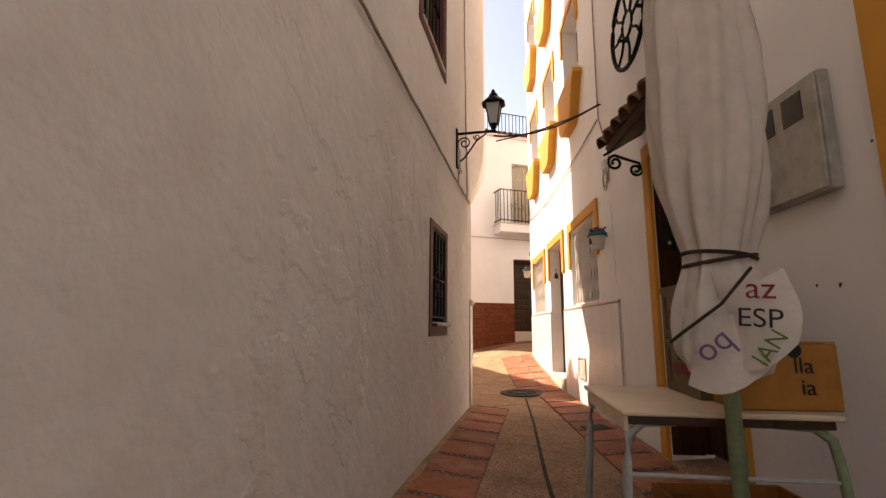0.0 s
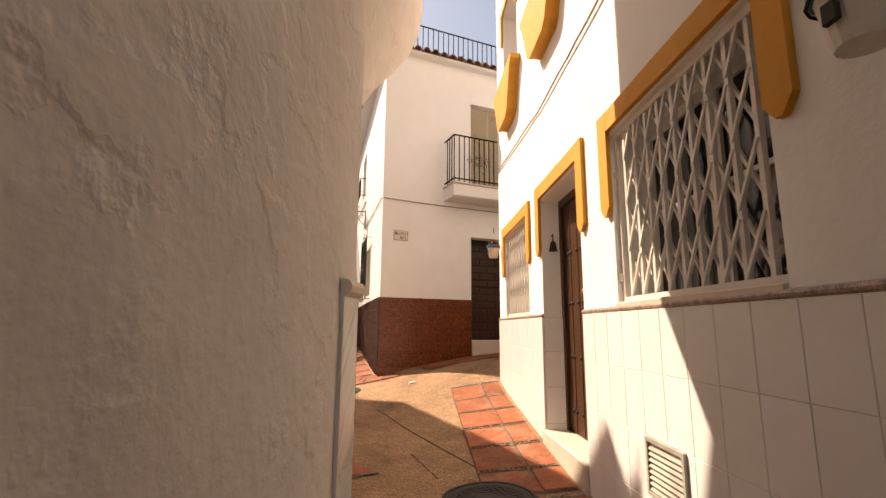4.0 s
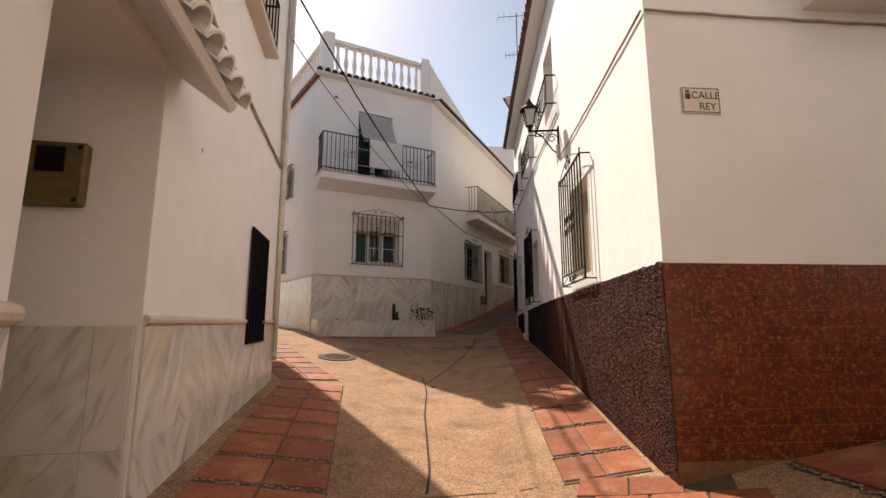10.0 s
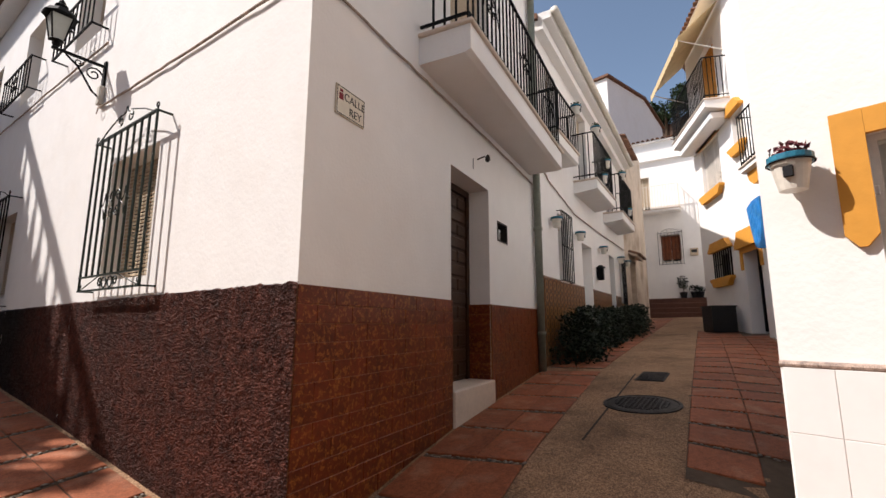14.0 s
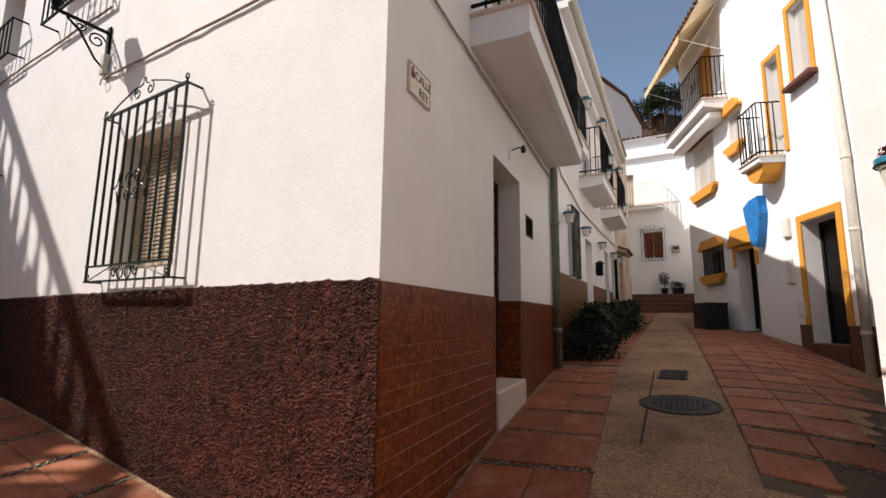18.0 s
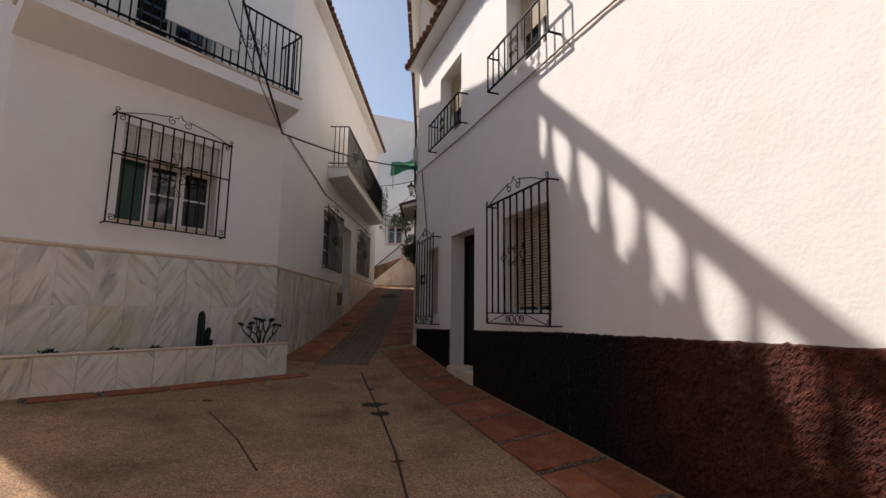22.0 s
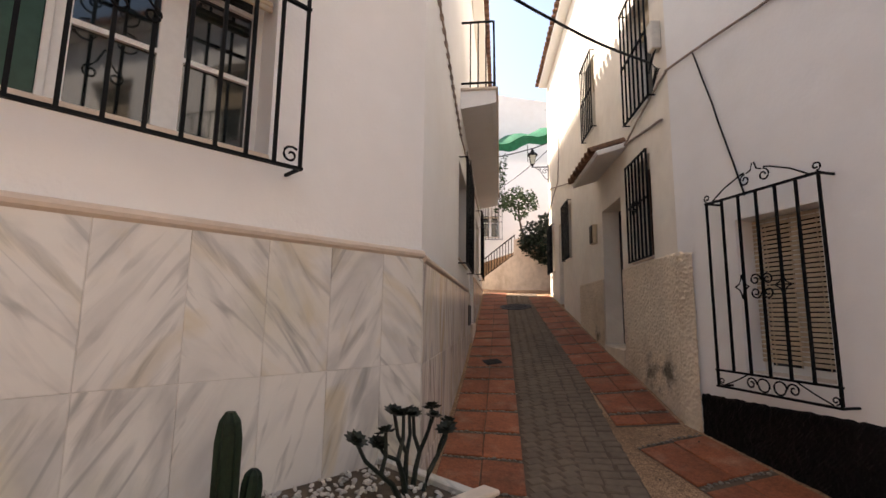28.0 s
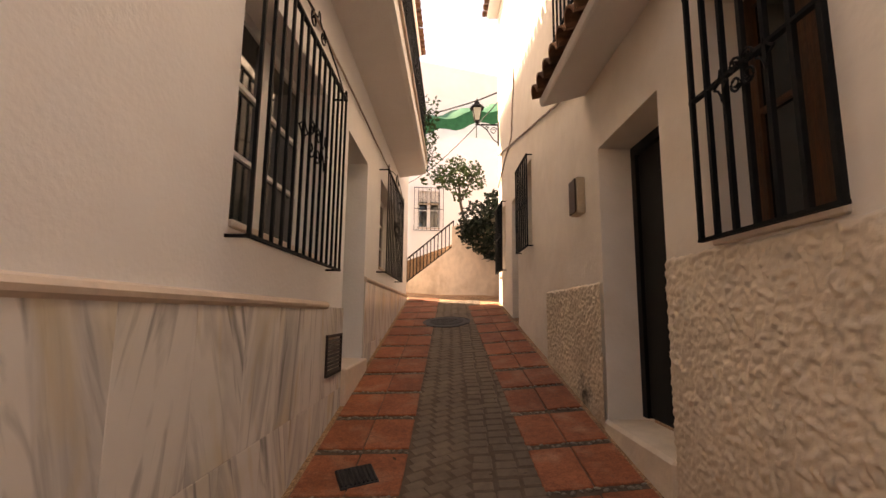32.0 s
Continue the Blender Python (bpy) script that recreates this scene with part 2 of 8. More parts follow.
def brown_tile(name):
    """Glazed red-brown tile with crisp ochre blotches."""
    mt = paint(name, (0.15, 0.027, 0.009), 0.30, vary=0.25, scale=5, bump=0.05, bump_scale=30, per_piece=0.16, spec=0.4)
    nt = mt.node_tree
    bsdf = nt.nodes["Principled BSDF"]
    old = bsdf.inputs["Base Color"].links[0].from_socket
    geo = nt.nodes.new("ShaderNodeNewGeometry")
    fac = None
    for scale, lo, hi, top in ((34.0, 0.52, 0.60, 0.75), (95.0, 0.44, 0.58, 1.0)):
        nz = nt.nodes.new("ShaderNodeTexNoise")
        nz.inputs["Scale"].default_value = scale
        nz.inputs["Detail"].default_value = 5
        nz.inputs["Distortion"].default_value = 0.6
        nt.links.new(geo.outputs["Position"], nz.inputs["Vector"])
        mr = nt.nodes.new("ShaderNodeMapRange")
        mr.inputs[1].default_value, mr.inputs[2].default_value, mr.inputs[3].default_value, mr.inputs[4].default_value = lo, hi, 0.0 if fac is None else 0.25, top
        nt.links.new(nz.outputs[0], mr.inputs[0])
        if fac is None:
            fac = mr.outputs[0]
        else:
            ml = nt.nodes.new("ShaderNodeMath")
            ml.operation = "MULTIPLY"
            nt.links.new(fac, ml.inputs[0])
            nt.links.new(mr.outputs[0], ml.inputs[1])
            fac = ml.outputs[0]
    mx = nt.nodes.new("ShaderNodeMix")
    mx.data_type = "RGBA"
    mx.inputs[7].default_value = (0.38, 0.155, 0.035, 1)
    nt.links.new(fac, mx.inputs[0])
    nt.links.new(old, mx.inputs[6])
    nt.links.new(mx.outputs[2], bsdf.inputs["Base Color"])
    return mt


PLASTER = paint("white_plaster", (0.84, 0.825, 0.80), 0.85, vary=0.02, scale=0.9, bump=0.17, bump_scale=34, coarse=0.14, coarse_scale=3.0, stain=(0.66, 0.57, 0.47), stain_amount=0.16, stain_scale=1.3)
LUMPY = paint("old_limewash", (0.80, 0.75, 0.70), 0.9, vary=0.04, scale=1.4, flake=0.35, bump=0.5, bump_scale=22, coarse=0.6, coarse_scale=2.6, stain=(0.58, 0.50, 0.43), stain_amount=0.3, stain_scale=1.1)
CREAM_PLASTER = paint("cream_old_plaster", (0.84, 0.775, 0.68), 0.85, vary=0.04, scale=1.0, bump=0.25, bump_scale=30, coarse=0.25, coarse_scale=3.0, stain=(0.62, 0.50, 0.36), stain_amount=0.4, stain_scale=1.2)
SMOOTH = paint("smooth_white_paint", (0.84, 0.825, 0.80), 0.75, vary=0.02, scale=0.8, bump=0.22, bump_scale=45, coarse=0.14, coarse_scale=2.0, stain=(0.68, 0.60, 0.52), stain_amount=0.2)
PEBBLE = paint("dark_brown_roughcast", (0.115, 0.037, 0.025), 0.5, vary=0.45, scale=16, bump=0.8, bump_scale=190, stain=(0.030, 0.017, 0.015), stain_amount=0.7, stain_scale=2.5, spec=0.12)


def shade_blackening(mt, y0, y1):
    """Puts the shade further along the wall into the brown coat's colour, fading it to black."""
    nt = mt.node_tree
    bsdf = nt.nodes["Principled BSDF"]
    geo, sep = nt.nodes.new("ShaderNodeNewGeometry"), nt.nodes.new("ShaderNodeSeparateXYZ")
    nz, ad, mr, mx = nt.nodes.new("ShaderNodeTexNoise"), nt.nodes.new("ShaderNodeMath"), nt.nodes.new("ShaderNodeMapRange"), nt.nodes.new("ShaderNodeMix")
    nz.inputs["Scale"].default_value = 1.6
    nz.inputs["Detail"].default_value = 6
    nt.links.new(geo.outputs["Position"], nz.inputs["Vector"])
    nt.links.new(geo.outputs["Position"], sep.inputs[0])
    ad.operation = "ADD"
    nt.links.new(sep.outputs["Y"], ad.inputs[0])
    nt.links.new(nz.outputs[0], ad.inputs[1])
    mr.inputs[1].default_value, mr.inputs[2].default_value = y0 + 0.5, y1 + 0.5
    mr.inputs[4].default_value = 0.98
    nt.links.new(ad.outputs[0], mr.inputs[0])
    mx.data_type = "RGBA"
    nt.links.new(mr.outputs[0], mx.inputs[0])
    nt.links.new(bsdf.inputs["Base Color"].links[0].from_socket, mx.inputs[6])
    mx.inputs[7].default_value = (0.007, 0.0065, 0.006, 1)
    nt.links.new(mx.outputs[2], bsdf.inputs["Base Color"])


# shaded stretch of the dado, darkened in the colour from y0 to y1
shade_blackening(PEBBLE, 16.3, 17.8)
TILE_BROWN = brown_tile("mottled_brown_tile")
TILE_WHITE = paint("white_glazed_tile", (0.80, 0.78, 0.76), 0.22, vary=0.02, scale=2, bump=0.03, bump_scale=9, per_piece=0.03)
GROUT = paint("cream_grout", (0.52, 0.47, 0.41), 0.9, vary=0.1)
GROUT_DARK = paint("brown_grout", (0.25, 0.12, 0.06), 0.9, vary=0.15)
OCHRE = paint("ochre_paint", (0.66, 0.30, 0.045), 0.7, vary=0.05, scale=2, bump=0.12, bump_scale=40)
REDBROWN = paint("red_brown_paint", (0.13, 0.040, 0.030), 0.7, vary=0.08, bump=0.15)
WOOD = paint("stained_door_wood", (0.075, 0.028, 0.009), 0.42, vary=0.34, scale=2.2, bump=0.25, bump_scale=30, grain=(16, 16, 0.9), gloss_vary=0.12, stain=(0.022, 0.010, 0.005), stain_amount=0.7, stain_scale=3.5)
WOOD_DARK = paint("dark_door_wood", (0.048, 0.020, 0.008), 0.5, vary=0.25, scale=2.2, bump=0.15, grain=(12, 12, 1.2))
IRON = paint("black_wrought_iron", (0.006, 0.006, 0.006), 0.6, vary=0.2, scale=20, bump=0.08, bump_scale=90, spec=0.12)
IRON_GREEN = paint("dark_green_iron", (0.009, 0.018, 0.012), 0.45, vary=0.2, scale=20, spec=0.3)
IRON_WHITE = paint("white_enamelled_steel", (0.72, 0.68, 0.62), 0.4, vary=0.06, scale=6)
CONCRETE = paint("brushed_concrete", (0.46, 0.29, 0.175), 0.9, speck=0.85, pits=0.8, vary=0.15, scale=0.9, bump=0.8, bump_scale=60, coarse=0.35, coarse_scale=9, stain=(0.15, 0.088, 0.048), stain_amount=0.75, stain_scale=1.6)
TERRACOTTA = paint("terracotta_paver", (0.34, 0.105, 0.045), 0.7, speck=0.4, vary=0.18, scale=4, bump=0.2, bump_scale=50, stain=(0.42, 0.22, 0.14), stain_amount=0.7, stain_scale=4.5, per_piece=0.2)
ROOF_TILE = paint("old_clay_roof_tile", (0.20, 0.10, 0.06), 0.85, vary=0.25, scale=5, bump=0.3, bump_scale=40, stain=(0.06, 0.05, 0.04), stain_amount=0.7, stain_scale=6)
STONE = paint("pale_moulding_stone", (0.66, 0.55, 0.45), 0.5, vary=0.06, scale=4, bump=0.05)
GLASS = paint("dark_window_glass", (0.012, 0.016, 0.016), 0.05, vary=0.05, spec=0.8)
SHUTTER = paint("beige_roller_shutter", (0.52, 0.42, 0.30), 0.6, vary=0.08, scale=6)

# ---- ground ----
def along(y, stations):
    ys = [a for a, b in stations]
    return float(np.interp(y, ys, [b for a, b in stations]))


BED = ((-30, -0.6), (0, 0.0), (3, 0.08), (6, 0.13), (7.5, 0.14), (10, 0.20), (12, 0.25), (14, 0.42), (16, 0.60), (18, 0.78), (20, 0.93), (21, 1.02), (23, 1.30), (25.3, 1.70), (28, 2.22), (31.5, 2.92), (36, 3.4), (60, 5.0))
GUTTER = ((-30, -4.0), (0, 0.35), (5, 0.95), (7.5, 1.1), (10, 0.0), (12, -0.5), (16, -2.2), (20, -2.45), (25, -2.3), (31, -1.4))
BANK = ((-30, 0.05), (7, 0.08), (11, 0.16), (12.5, 0.16), (16, 0.10), (21, 0.08), (25, 0.03), (40, 0.03))


LEAN = ((20.5, 0.0), (22.5, 0.05), (24, 0.09), (31, 0.085), (35, 0.0))
ALLEY_MID = ((20.5, -2.6), (22.5, -2.65), (24, -2.55), (31, -1.35))


def ease(a, b, x):
    t = min(1.0, max(0.0, (x - a) / (b - a)))
    return t * t * (3 - 2 * t)


def ground(x, y):
    """Height of the street: a gutter down the middle, sides that rise to the walls, and the lane that climbs east."""
    lane = 0.515 + 0.142 * (min(x, 2.0) - 0.205) + 0.085 * max(0.0, min(x, 6) - 2.0) + 0.068 * max(0.0, min(x, 40) - 6)
    d = min(abs(x - along(y, GUTTER)), 4.5)
    main = along(y, BED) + along(y, BANK) * (math.sqrt(d * d + 0.09) - 0.3 + 0.12)
    main += along(y, LEAN) * max(-1.6, min(1.6, x - along(y, ALLEY_MID)))
    w = ease(-0.6, 1.7, x) * ease(10.2, 12.2, y)
    if y > 16:
        w *= 1 - ease(16, 18, y) * (1 - ease(6, 10, x))
    return main * (1 - w) + lane * w


def ground_sheet():
    def steps(lo, hi, fine, far):
        inner = list(np.arange(lo, hi + 1e-6, fine))
        return [-q for q in reversed(far)] + inner + list(far)

    xs = [-700, -200, -80, -40, -25, -18] + list(np.arange(-14, 9.01, 0.25)) + [10, 12, 14, 17, 20, 25, 30, 36, 45, 80, 200, 700]
    ys = [-700, -200, -80, -30, -15, -9] + list(np.arange(-6, 36.01, 0.25)) + [38, 42, 48, 60, 120, 300, 700]
    g = Geo()
    g.v = [(x, y, ground(x, y)) for y in ys for x in xs]
    n = len(xs)
    g.f = [(j * n + i, j * n + i + 1, (j + 1) * n + i + 1, (j + 1) * n + i) for j in range(len(ys) - 1) for i in range(n - 1)]
    return g


solid("ground", ground_sheet(), CONCRETE, "worn tan concrete street with a gutter", "ground", kind="structure", smooth=True)

# ---- street faces of the houses ----
A = Face((-1.826, -4.0), (0.345, 6.24))          # long lumpy wall
AK = Face((0.345, 6.24), (0.23, 7.1))            # its marble corner
B1 = Face((0.23, 7.1), (-2.16, 10.33))
B2 = Face((-2.16, 10.33), (-4.04, 14.52))
R = Face((2.038, 10.792), (1.44, -4.0))          # house with ochre trim
RN = Face((7.40, 10.465), (2.038, 10.792))
E = Face((0.205, 12.582), (4.66, 14.015))        # lane side of the corner house
C = Face((-1.567, 22.947), (0.205, 12.582))      # its long side
C3 = Face((-0.40, 30.6), (-1.567, 22.947))
MW = Face((-12.665, 24.95), (-6.448, 19.687))
MS = Face((-6.448, 19.687), (-3.931, 21.877))
ME = Face((-3.931, 21.877), (-2.03, 31.63))


def y_s(face, y):
    """The place along a face at which it reaches y."""
    return (y - face.a.y) / face.u.y


def span(face, y0, y1):
    a, b = y_s(face, y0), y_s(face, y1)
    return (min(a, b), max(a, b))


def wall(name, face, s0, s1, z0, z1, holes, material, label, thick=0.32, top=None):
    return solid(name, sheet_with_holes(s0, s1, z0, z1, holes, 0, thick, top, 0.38), material, label, "wall", kind="structure", m=face.m)


# openings: (s0, s1, z0, z1)
A_WIN = (*span(A, 3.99, 4.53), 1.20, 2.035)
A_TOP = (*span(A, 3.55, 4.42), 3.78, 5.0)
R_W2 = (*span(R, 9.02, 10.33), 1.47, 2.58)
R_DOOR = (*span(R, 7.40, 8.48), -0.5, 2.58)
R_W1 = (*span(R, 5.53, 6.82), 1.48, 2.57)
R_D0 = (*span(R, 2.93, 3.84), -0.5, 2.60)
R_UP = [(*span(R, a, b), z, z + 1.25) for z in (4.68, 7.3) for a, b in ((5.94, 6.84), (7.59, 8.49), (9.34, 10.24))]
E_DOOR = (1.87, 2.83, 0.3, 3.14)
E_UP = (1.87, 2.86, 4.12, 6.05)
E_BOX = (3.10, 3.42, 2.62, 2.83)
C_W1 = (*span(C, 14.42, 15.36), 2.02, 3.12)
C_W2 = (*span(C, 18.46, 19.46), 1.98, 3.12)
C_DOOR = (*span(C, 20.261, 21.113), 0.3, 3.16)
C_W3 = (*span(C, 21.70, 22.33), 1.92, 3.08)
C_UP = [(*span(C, a, b), 4.85, 6.04) for a, b in ((16.15, 17.0), (18.45, 19.32), (20.76, 21.69))]
MS_W = (1.10, 2.30, 3.08, 4.32)
MS_UP = (1.08, 2.06, 5.30, 7.35)
C3_W = (*span(C3, 23.5, 24.13), 2.95, 4.06)
C3_DOOR = (*span(C3, 24.55, 25.44), 0.6, 3.85)
C3_MORE = [(2.25, 2.92, 3.50, 4.58), (0.12, 0.82, 3.40, 4.50), (1.45, 1.95, 1.0, 4.38), (6.65, 7.38, 4.64, 6.0), (4.40, 5.05, 5.30, 6.5)]
ME_W = (2.60, 3.92, 3.0, 4.22)
ME_DOOR = (4.62, 5.55, 0.8, 4.24)
ME_W2 = (6.45, 7.9, 3.2, 4.34)
B_PORCH = (0.0, 0.92, -0.4, 2.84)
B2_W = (*span(B2, 13.14, 13.8), 1.29, 2.38)
B2_UP = [(*span(B2, 10.55, 11.35), 3.75, 5.6), (*span(B2, 12.65, 13.75), 4.75, 6.0)]
B1_W = (0.75, 1.72, 1.60, 3.5)

wall("wall_1", A, 0, A.long, -1, 9.4, [A_WIN, A_TOP], LUMPY, "tall lumpy limewashed house wall in shade")
wall("wall_2", AK, 0, AK.long, -1, 9.4, [], LUMPY, "rounded limewashed corner of the tall house")
wall("wall_3", B1, 0, B1.long, -1, 4.4, [B1_W], PLASTER, "white plastered low house front with marble dado")
wall("wall_4", B2, 0, B2.long, -1, 7.1, [B_PORCH, B2_W] + B2_UP, PLASTER, "white plastered house front with a porch", top=(6.5, 7.1))
wall("wall_5", R, 0, R.long, -1, 9.9, [R_W2, R_DOOR, R_W1, R_D0] + R_UP, PLASTER, "tall white house front with ochre trim")
wall("wall_6", RN, 0, RN.long, -1, 9.9, [], PLASTER, "white side wall of the tall house")
wall("wall_7", E, 0, E.long, -1, 6.9, [E_DOOR, E_UP, E_BOX], SMOOTH, "white corner house front above a tiled dado")
wall("wall_8", C, 0, C.long, -1, 6.9, [C_W1, C_W2, C_DOOR, C_W3] + C_UP, PLASTER, "long sunlit white wall with a dark roughcast base")
wall("wall_9", C3, 0, C3.long, -1, 8.6, [C3_W, C3_DOOR] + C3_MORE, CREAM_PLASTER, "shaded white alley wall with a rough base")
MW_HOLES = [(MW.long - 2.85, MW.long - 2.2, 2.95, 4.1), (MW.long - 2.5, MW.long - 1.95, 5.2, 6.1)]
wall("wall_10", MW, 0, MW.long, -1, 8.2, MW_HOLES, PLASTER, "white house side in raking light")
wall("wall_11", MS, 0, MS.long, -1, 8.2, [MS_W, MS_UP], SMOOTH, "white house front above marble cladding")
wall("wall_12", ME, 0, ME.long, -1, 8.2, [ME_W, ME_DOOR, ME_W2], SMOOTH, "white house side along the alley")
# backs that close the houses
for nm, a, b, h in (("wall_13", (0.23, 7.1), (-6.0, 7.1), 4.4), ("wall_14", (-4.04, 14.52), (-9.0, 19.6), 7.7), ("wall_15", (-2.03, 31.63), (-9.0, 33.0), 8.2), ("wall_16", (9.0, 31.0), (-0.4, 30.6), 8.6), ("wall_17", (4.66, 14.015), (3.2, 20.0), 6.9), ("wall_18", (-9.0, 19.6), (-9.0, 7.1), 7.7), ("wall_19", (7.4, 10.4), (7.4, -4), 9.9)):
    f = Face(a, b)
    wall(nm, f, 0, f.long, -1, h, [], PLASTER, "plain white plastered back wall")

# ---- more materials ----
def marble(name, lean_from=0.75, lean_by=0.45, stretch=1.0, depth=1.0):
    """White marble slabs with soft grey streaks; every slab has its own cut, every other one turned over."""
    mt = paint(name, (0.74, 0.71, 0.665), 0.26, vary=0.03, scale=1.2, stain=(0.50, 0.47, 0.27), stain_amount=0.55, stain_scale=1.5, bump=0.02, bump_scale=20)
    nt = mt.node_tree
    bsdf = nt.nodes["Principled BSDF"]
    col = bsdf.inputs["Base Color"].links[0].from_socket
    tc = nt.nodes.new("ShaderNodeTexCoord")
    info = nt.nodes.new("ShaderNodeObjectInfo")

    def calc(op, *ins):
        n = nt.nodes.new("ShaderNodeMath")
        n.operation = op
        for i, v in enumerate(ins):
            if isinstance(v, (int, float)):
                n.inputs[i].default_value = v
            else:
                nt.links.new(v, n.inputs[i])
        return n.outputs[0]

    def span_of(src, lo, hi, a, b):
        r = nt.nodes.new("ShaderNodeMapRange")
        r.inputs[1].default_value, r.inputs[2].default_value, r.inputs[3].default_value, r.inputs[4].default_value = lo, hi, a, b
        nt.links.new(src, r.inputs[0])
        return r.outputs[0]

    sep = nt.nodes.new("ShaderNodeSeparateXYZ")
    nt.links.new(tc.outputs["Object"], sep.inputs[0])
    flip = calc("SUBTRACT", calc("MULTIPLY", calc("GREATER_THAN", info.outputs["Random"], 0.42), 2.0), 1.0)
    px = calc("MULTIPLY", sep.outputs["X"], flip)
    py = calc("ADD", sep.outputs["Y"], calc("MULTIPLY", sep.outputs["Z"], 0.7))
    lean = calc("ADD", lean_from, calc("MULTIPLY", info.outputs["Random"], lean_by))
    across = calc("SUBTRACT", calc("MULTIPLY", px, calc("SINE", lean)), calc("MULTIPLY", py, calc("COSINE", lean)))
    length = calc("ADD", calc("MULTIPLY", px, calc("COSINE", lean)), calc("MULTIPLY", py, calc("SINE", lean)))
    for fa, fl, lo, hi, tint, amount, seed in ((4.5, 1.1, 0.47, 0.72, (0.42, 0.41, 0.40), 0.75, 0.0), (11.0, 1.5, 0.53, 0.70, (0.25, 0.245, 0.24), 0.65, 3.7), (2.6, 1.3, 0.54, 0.68, (0.60, 0.47, 0.25), 0.42, 9.1)):
        vec = nt.nodes.new("ShaderNodeCombineXYZ")
        nt.links.new(calc("MULTIPLY", across, fa), vec.inputs[0])
        nt.links.new(calc("MULTIPLY", length, fl * stretch), vec.inputs[1])
        nt.links.new(calc("ADD", calc("MULTIPLY", info.outputs["Random"], 37.0), seed), vec.inputs[2])
        nz = nt.nodes.new("ShaderNodeTexNoise")
        nz.inputs["Scale"].default_value = 1.0
        nz.inputs["Detail"].default_value = 6
        nz.inputs["Distortion"].default_value = 1.4
        nt.links.new(vec.outputs[0], nz.inputs["Vector"])
        x = nt.nodes.new("ShaderNodeMix")
        x.data_type = "RGBA"
        nt.links.new(span_of(nz.outputs[0], lo, hi, 0.0, amount * depth), x.inputs[0])
        nt.links.new(col, x.inputs[6])
        x.inputs[7].default_value = (*tint, 1)
        col = x.outputs[2]
    nt.links.new(col, bsdf.inputs["Base Color"])
    return mt


GROUT_PALE = paint("pale_grout", (0.66, 0.62, 0.56), 0.9, vary=0.06)
def mouldy(name):
    """Thrown cream plaster with a patch of black mould by the corner."""
    mt = paint(name, (0.78, 0.665, 0.52), 0.9, vary=0.06, scale=2, bump=0.4, bump_scale=40, stain=(0.40, 0.29, 0.18), stain_amount=0.5, stain_scale=1.3)
    nt = mt.node_tree
    bsdf = nt.nodes["Principled BSDF"]
    col = bsdf.inputs["Base Color"].links[0].from_socket
    geo = nt.nodes.new("ShaderNodeNewGeometry")
    for at, size in (((-1.46, 23.65, 1.74), 0.42), ((-1.52, 23.25, 1.80), 0.34), ((-1.12, 25.85, 2.0), 0.3)):
        ds = nt.nodes.new("ShaderNodeVectorMath")
        ds.operation = "DISTANCE"
        nt.links.new(geo.outputs["Position"], ds.inputs[0])
        ds.inputs[1].default_value = at
        nz = nt.nodes.new("ShaderNodeTexNoise")
        nz.inputs["Scale"].default_value = 7.0
        nz.inputs["Detail"].default_value = 7
        nt.links.new(geo.outputs["Position"], nz.inputs["Vector"])
        near = nt.nodes.new("ShaderNodeMapRange")
        near.inputs[1].default_value, near.inputs[2].default_value, near.inputs[3].default_value, near.inputs[4].default_value = 0.05, size, 0.34, -0.15
        nt.links.new(ds.outputs["Value"], near.inputs[0])
        ad = nt.nodes.new("ShaderNodeMath")
        nt.links.new(near.outputs[0], ad.inputs[0])
        nt.links.new(nz.outputs[0], ad.inputs[1])
        mr = nt.nodes.new("ShaderNodeMapRange")
        mr.inputs[1].default_value, mr.inputs[2].default_value, mr.inputs[3].default_value, mr.inputs[4].default_value = 0.60, 0.90, 0.0, 0.8
        nt.links.new(ad.outputs[0], mr.inputs[0])
        mx = nt.nodes.new("ShaderNodeMix")
        mx.data_type = "RGBA"
        nt.links.new(mr.outputs[0], mx.inputs[0])
        nt.links.new(col, mx.inputs[6])
        mx.inputs[7].default_value = (0.035, 0.028, 0.018, 1)
        col = mx.outputs[2]
    nt.links.new(col, bsdf.inputs["Base Color"])
    return mt


MARBLE = marble("veined_white_marble")
MARBLE_TALL = marble("upright_veined_marble", 1.12, 0.40, 0.75, 1.3)
PEBBLES = paint("river_pebbles", (0.25, 0.21, 0.165), 0.7, vary=0.35, scale=14, bump=0.1)
MORTAR = paint("dirty_mortar", (0.12, 0.085, 0.058), 0.95, vary=0.15, scale=3, bump=0.4, bump_scale=60)
CAST_IRON = paint("cast_iron", (0.045, 0.04, 0.037), 0.6, metal=0.6, vary=0.25, scale=9, bump=0.3, bump_scale=60)
TAR = paint("dark_joint_filler", (0.05, 0.036, 0.026), 0.9, vary=0.2, scale=8)
WHITE_WOOD = paint("white_window_paint", (0.74, 0.73, 0.70), 0.4, vary=0.04, scale=5)
GREEN_PANEL = paint("dark_green_panel", (0.012, 0.060, 0.038), 0.35, vary=0.15, scale=4)
BLACK_DOOR = paint("black_painted_door", (0.006, 0.005, 0.005), 0.5, vary=0.2, scale=3, bump=0.05, spec=0.2)
BRASS = paint("aged_brass", (0.30, 0.19, 0.08), 0.38, metal=0.9, vary=0.2, scale=12)
ROUGH_BASE = mouldy("thrown_plaster_base")
GRANITE = paint("speckled_granite", (0.42, 0.31, 0.25), 0.35, vary=0.4, scale=30)
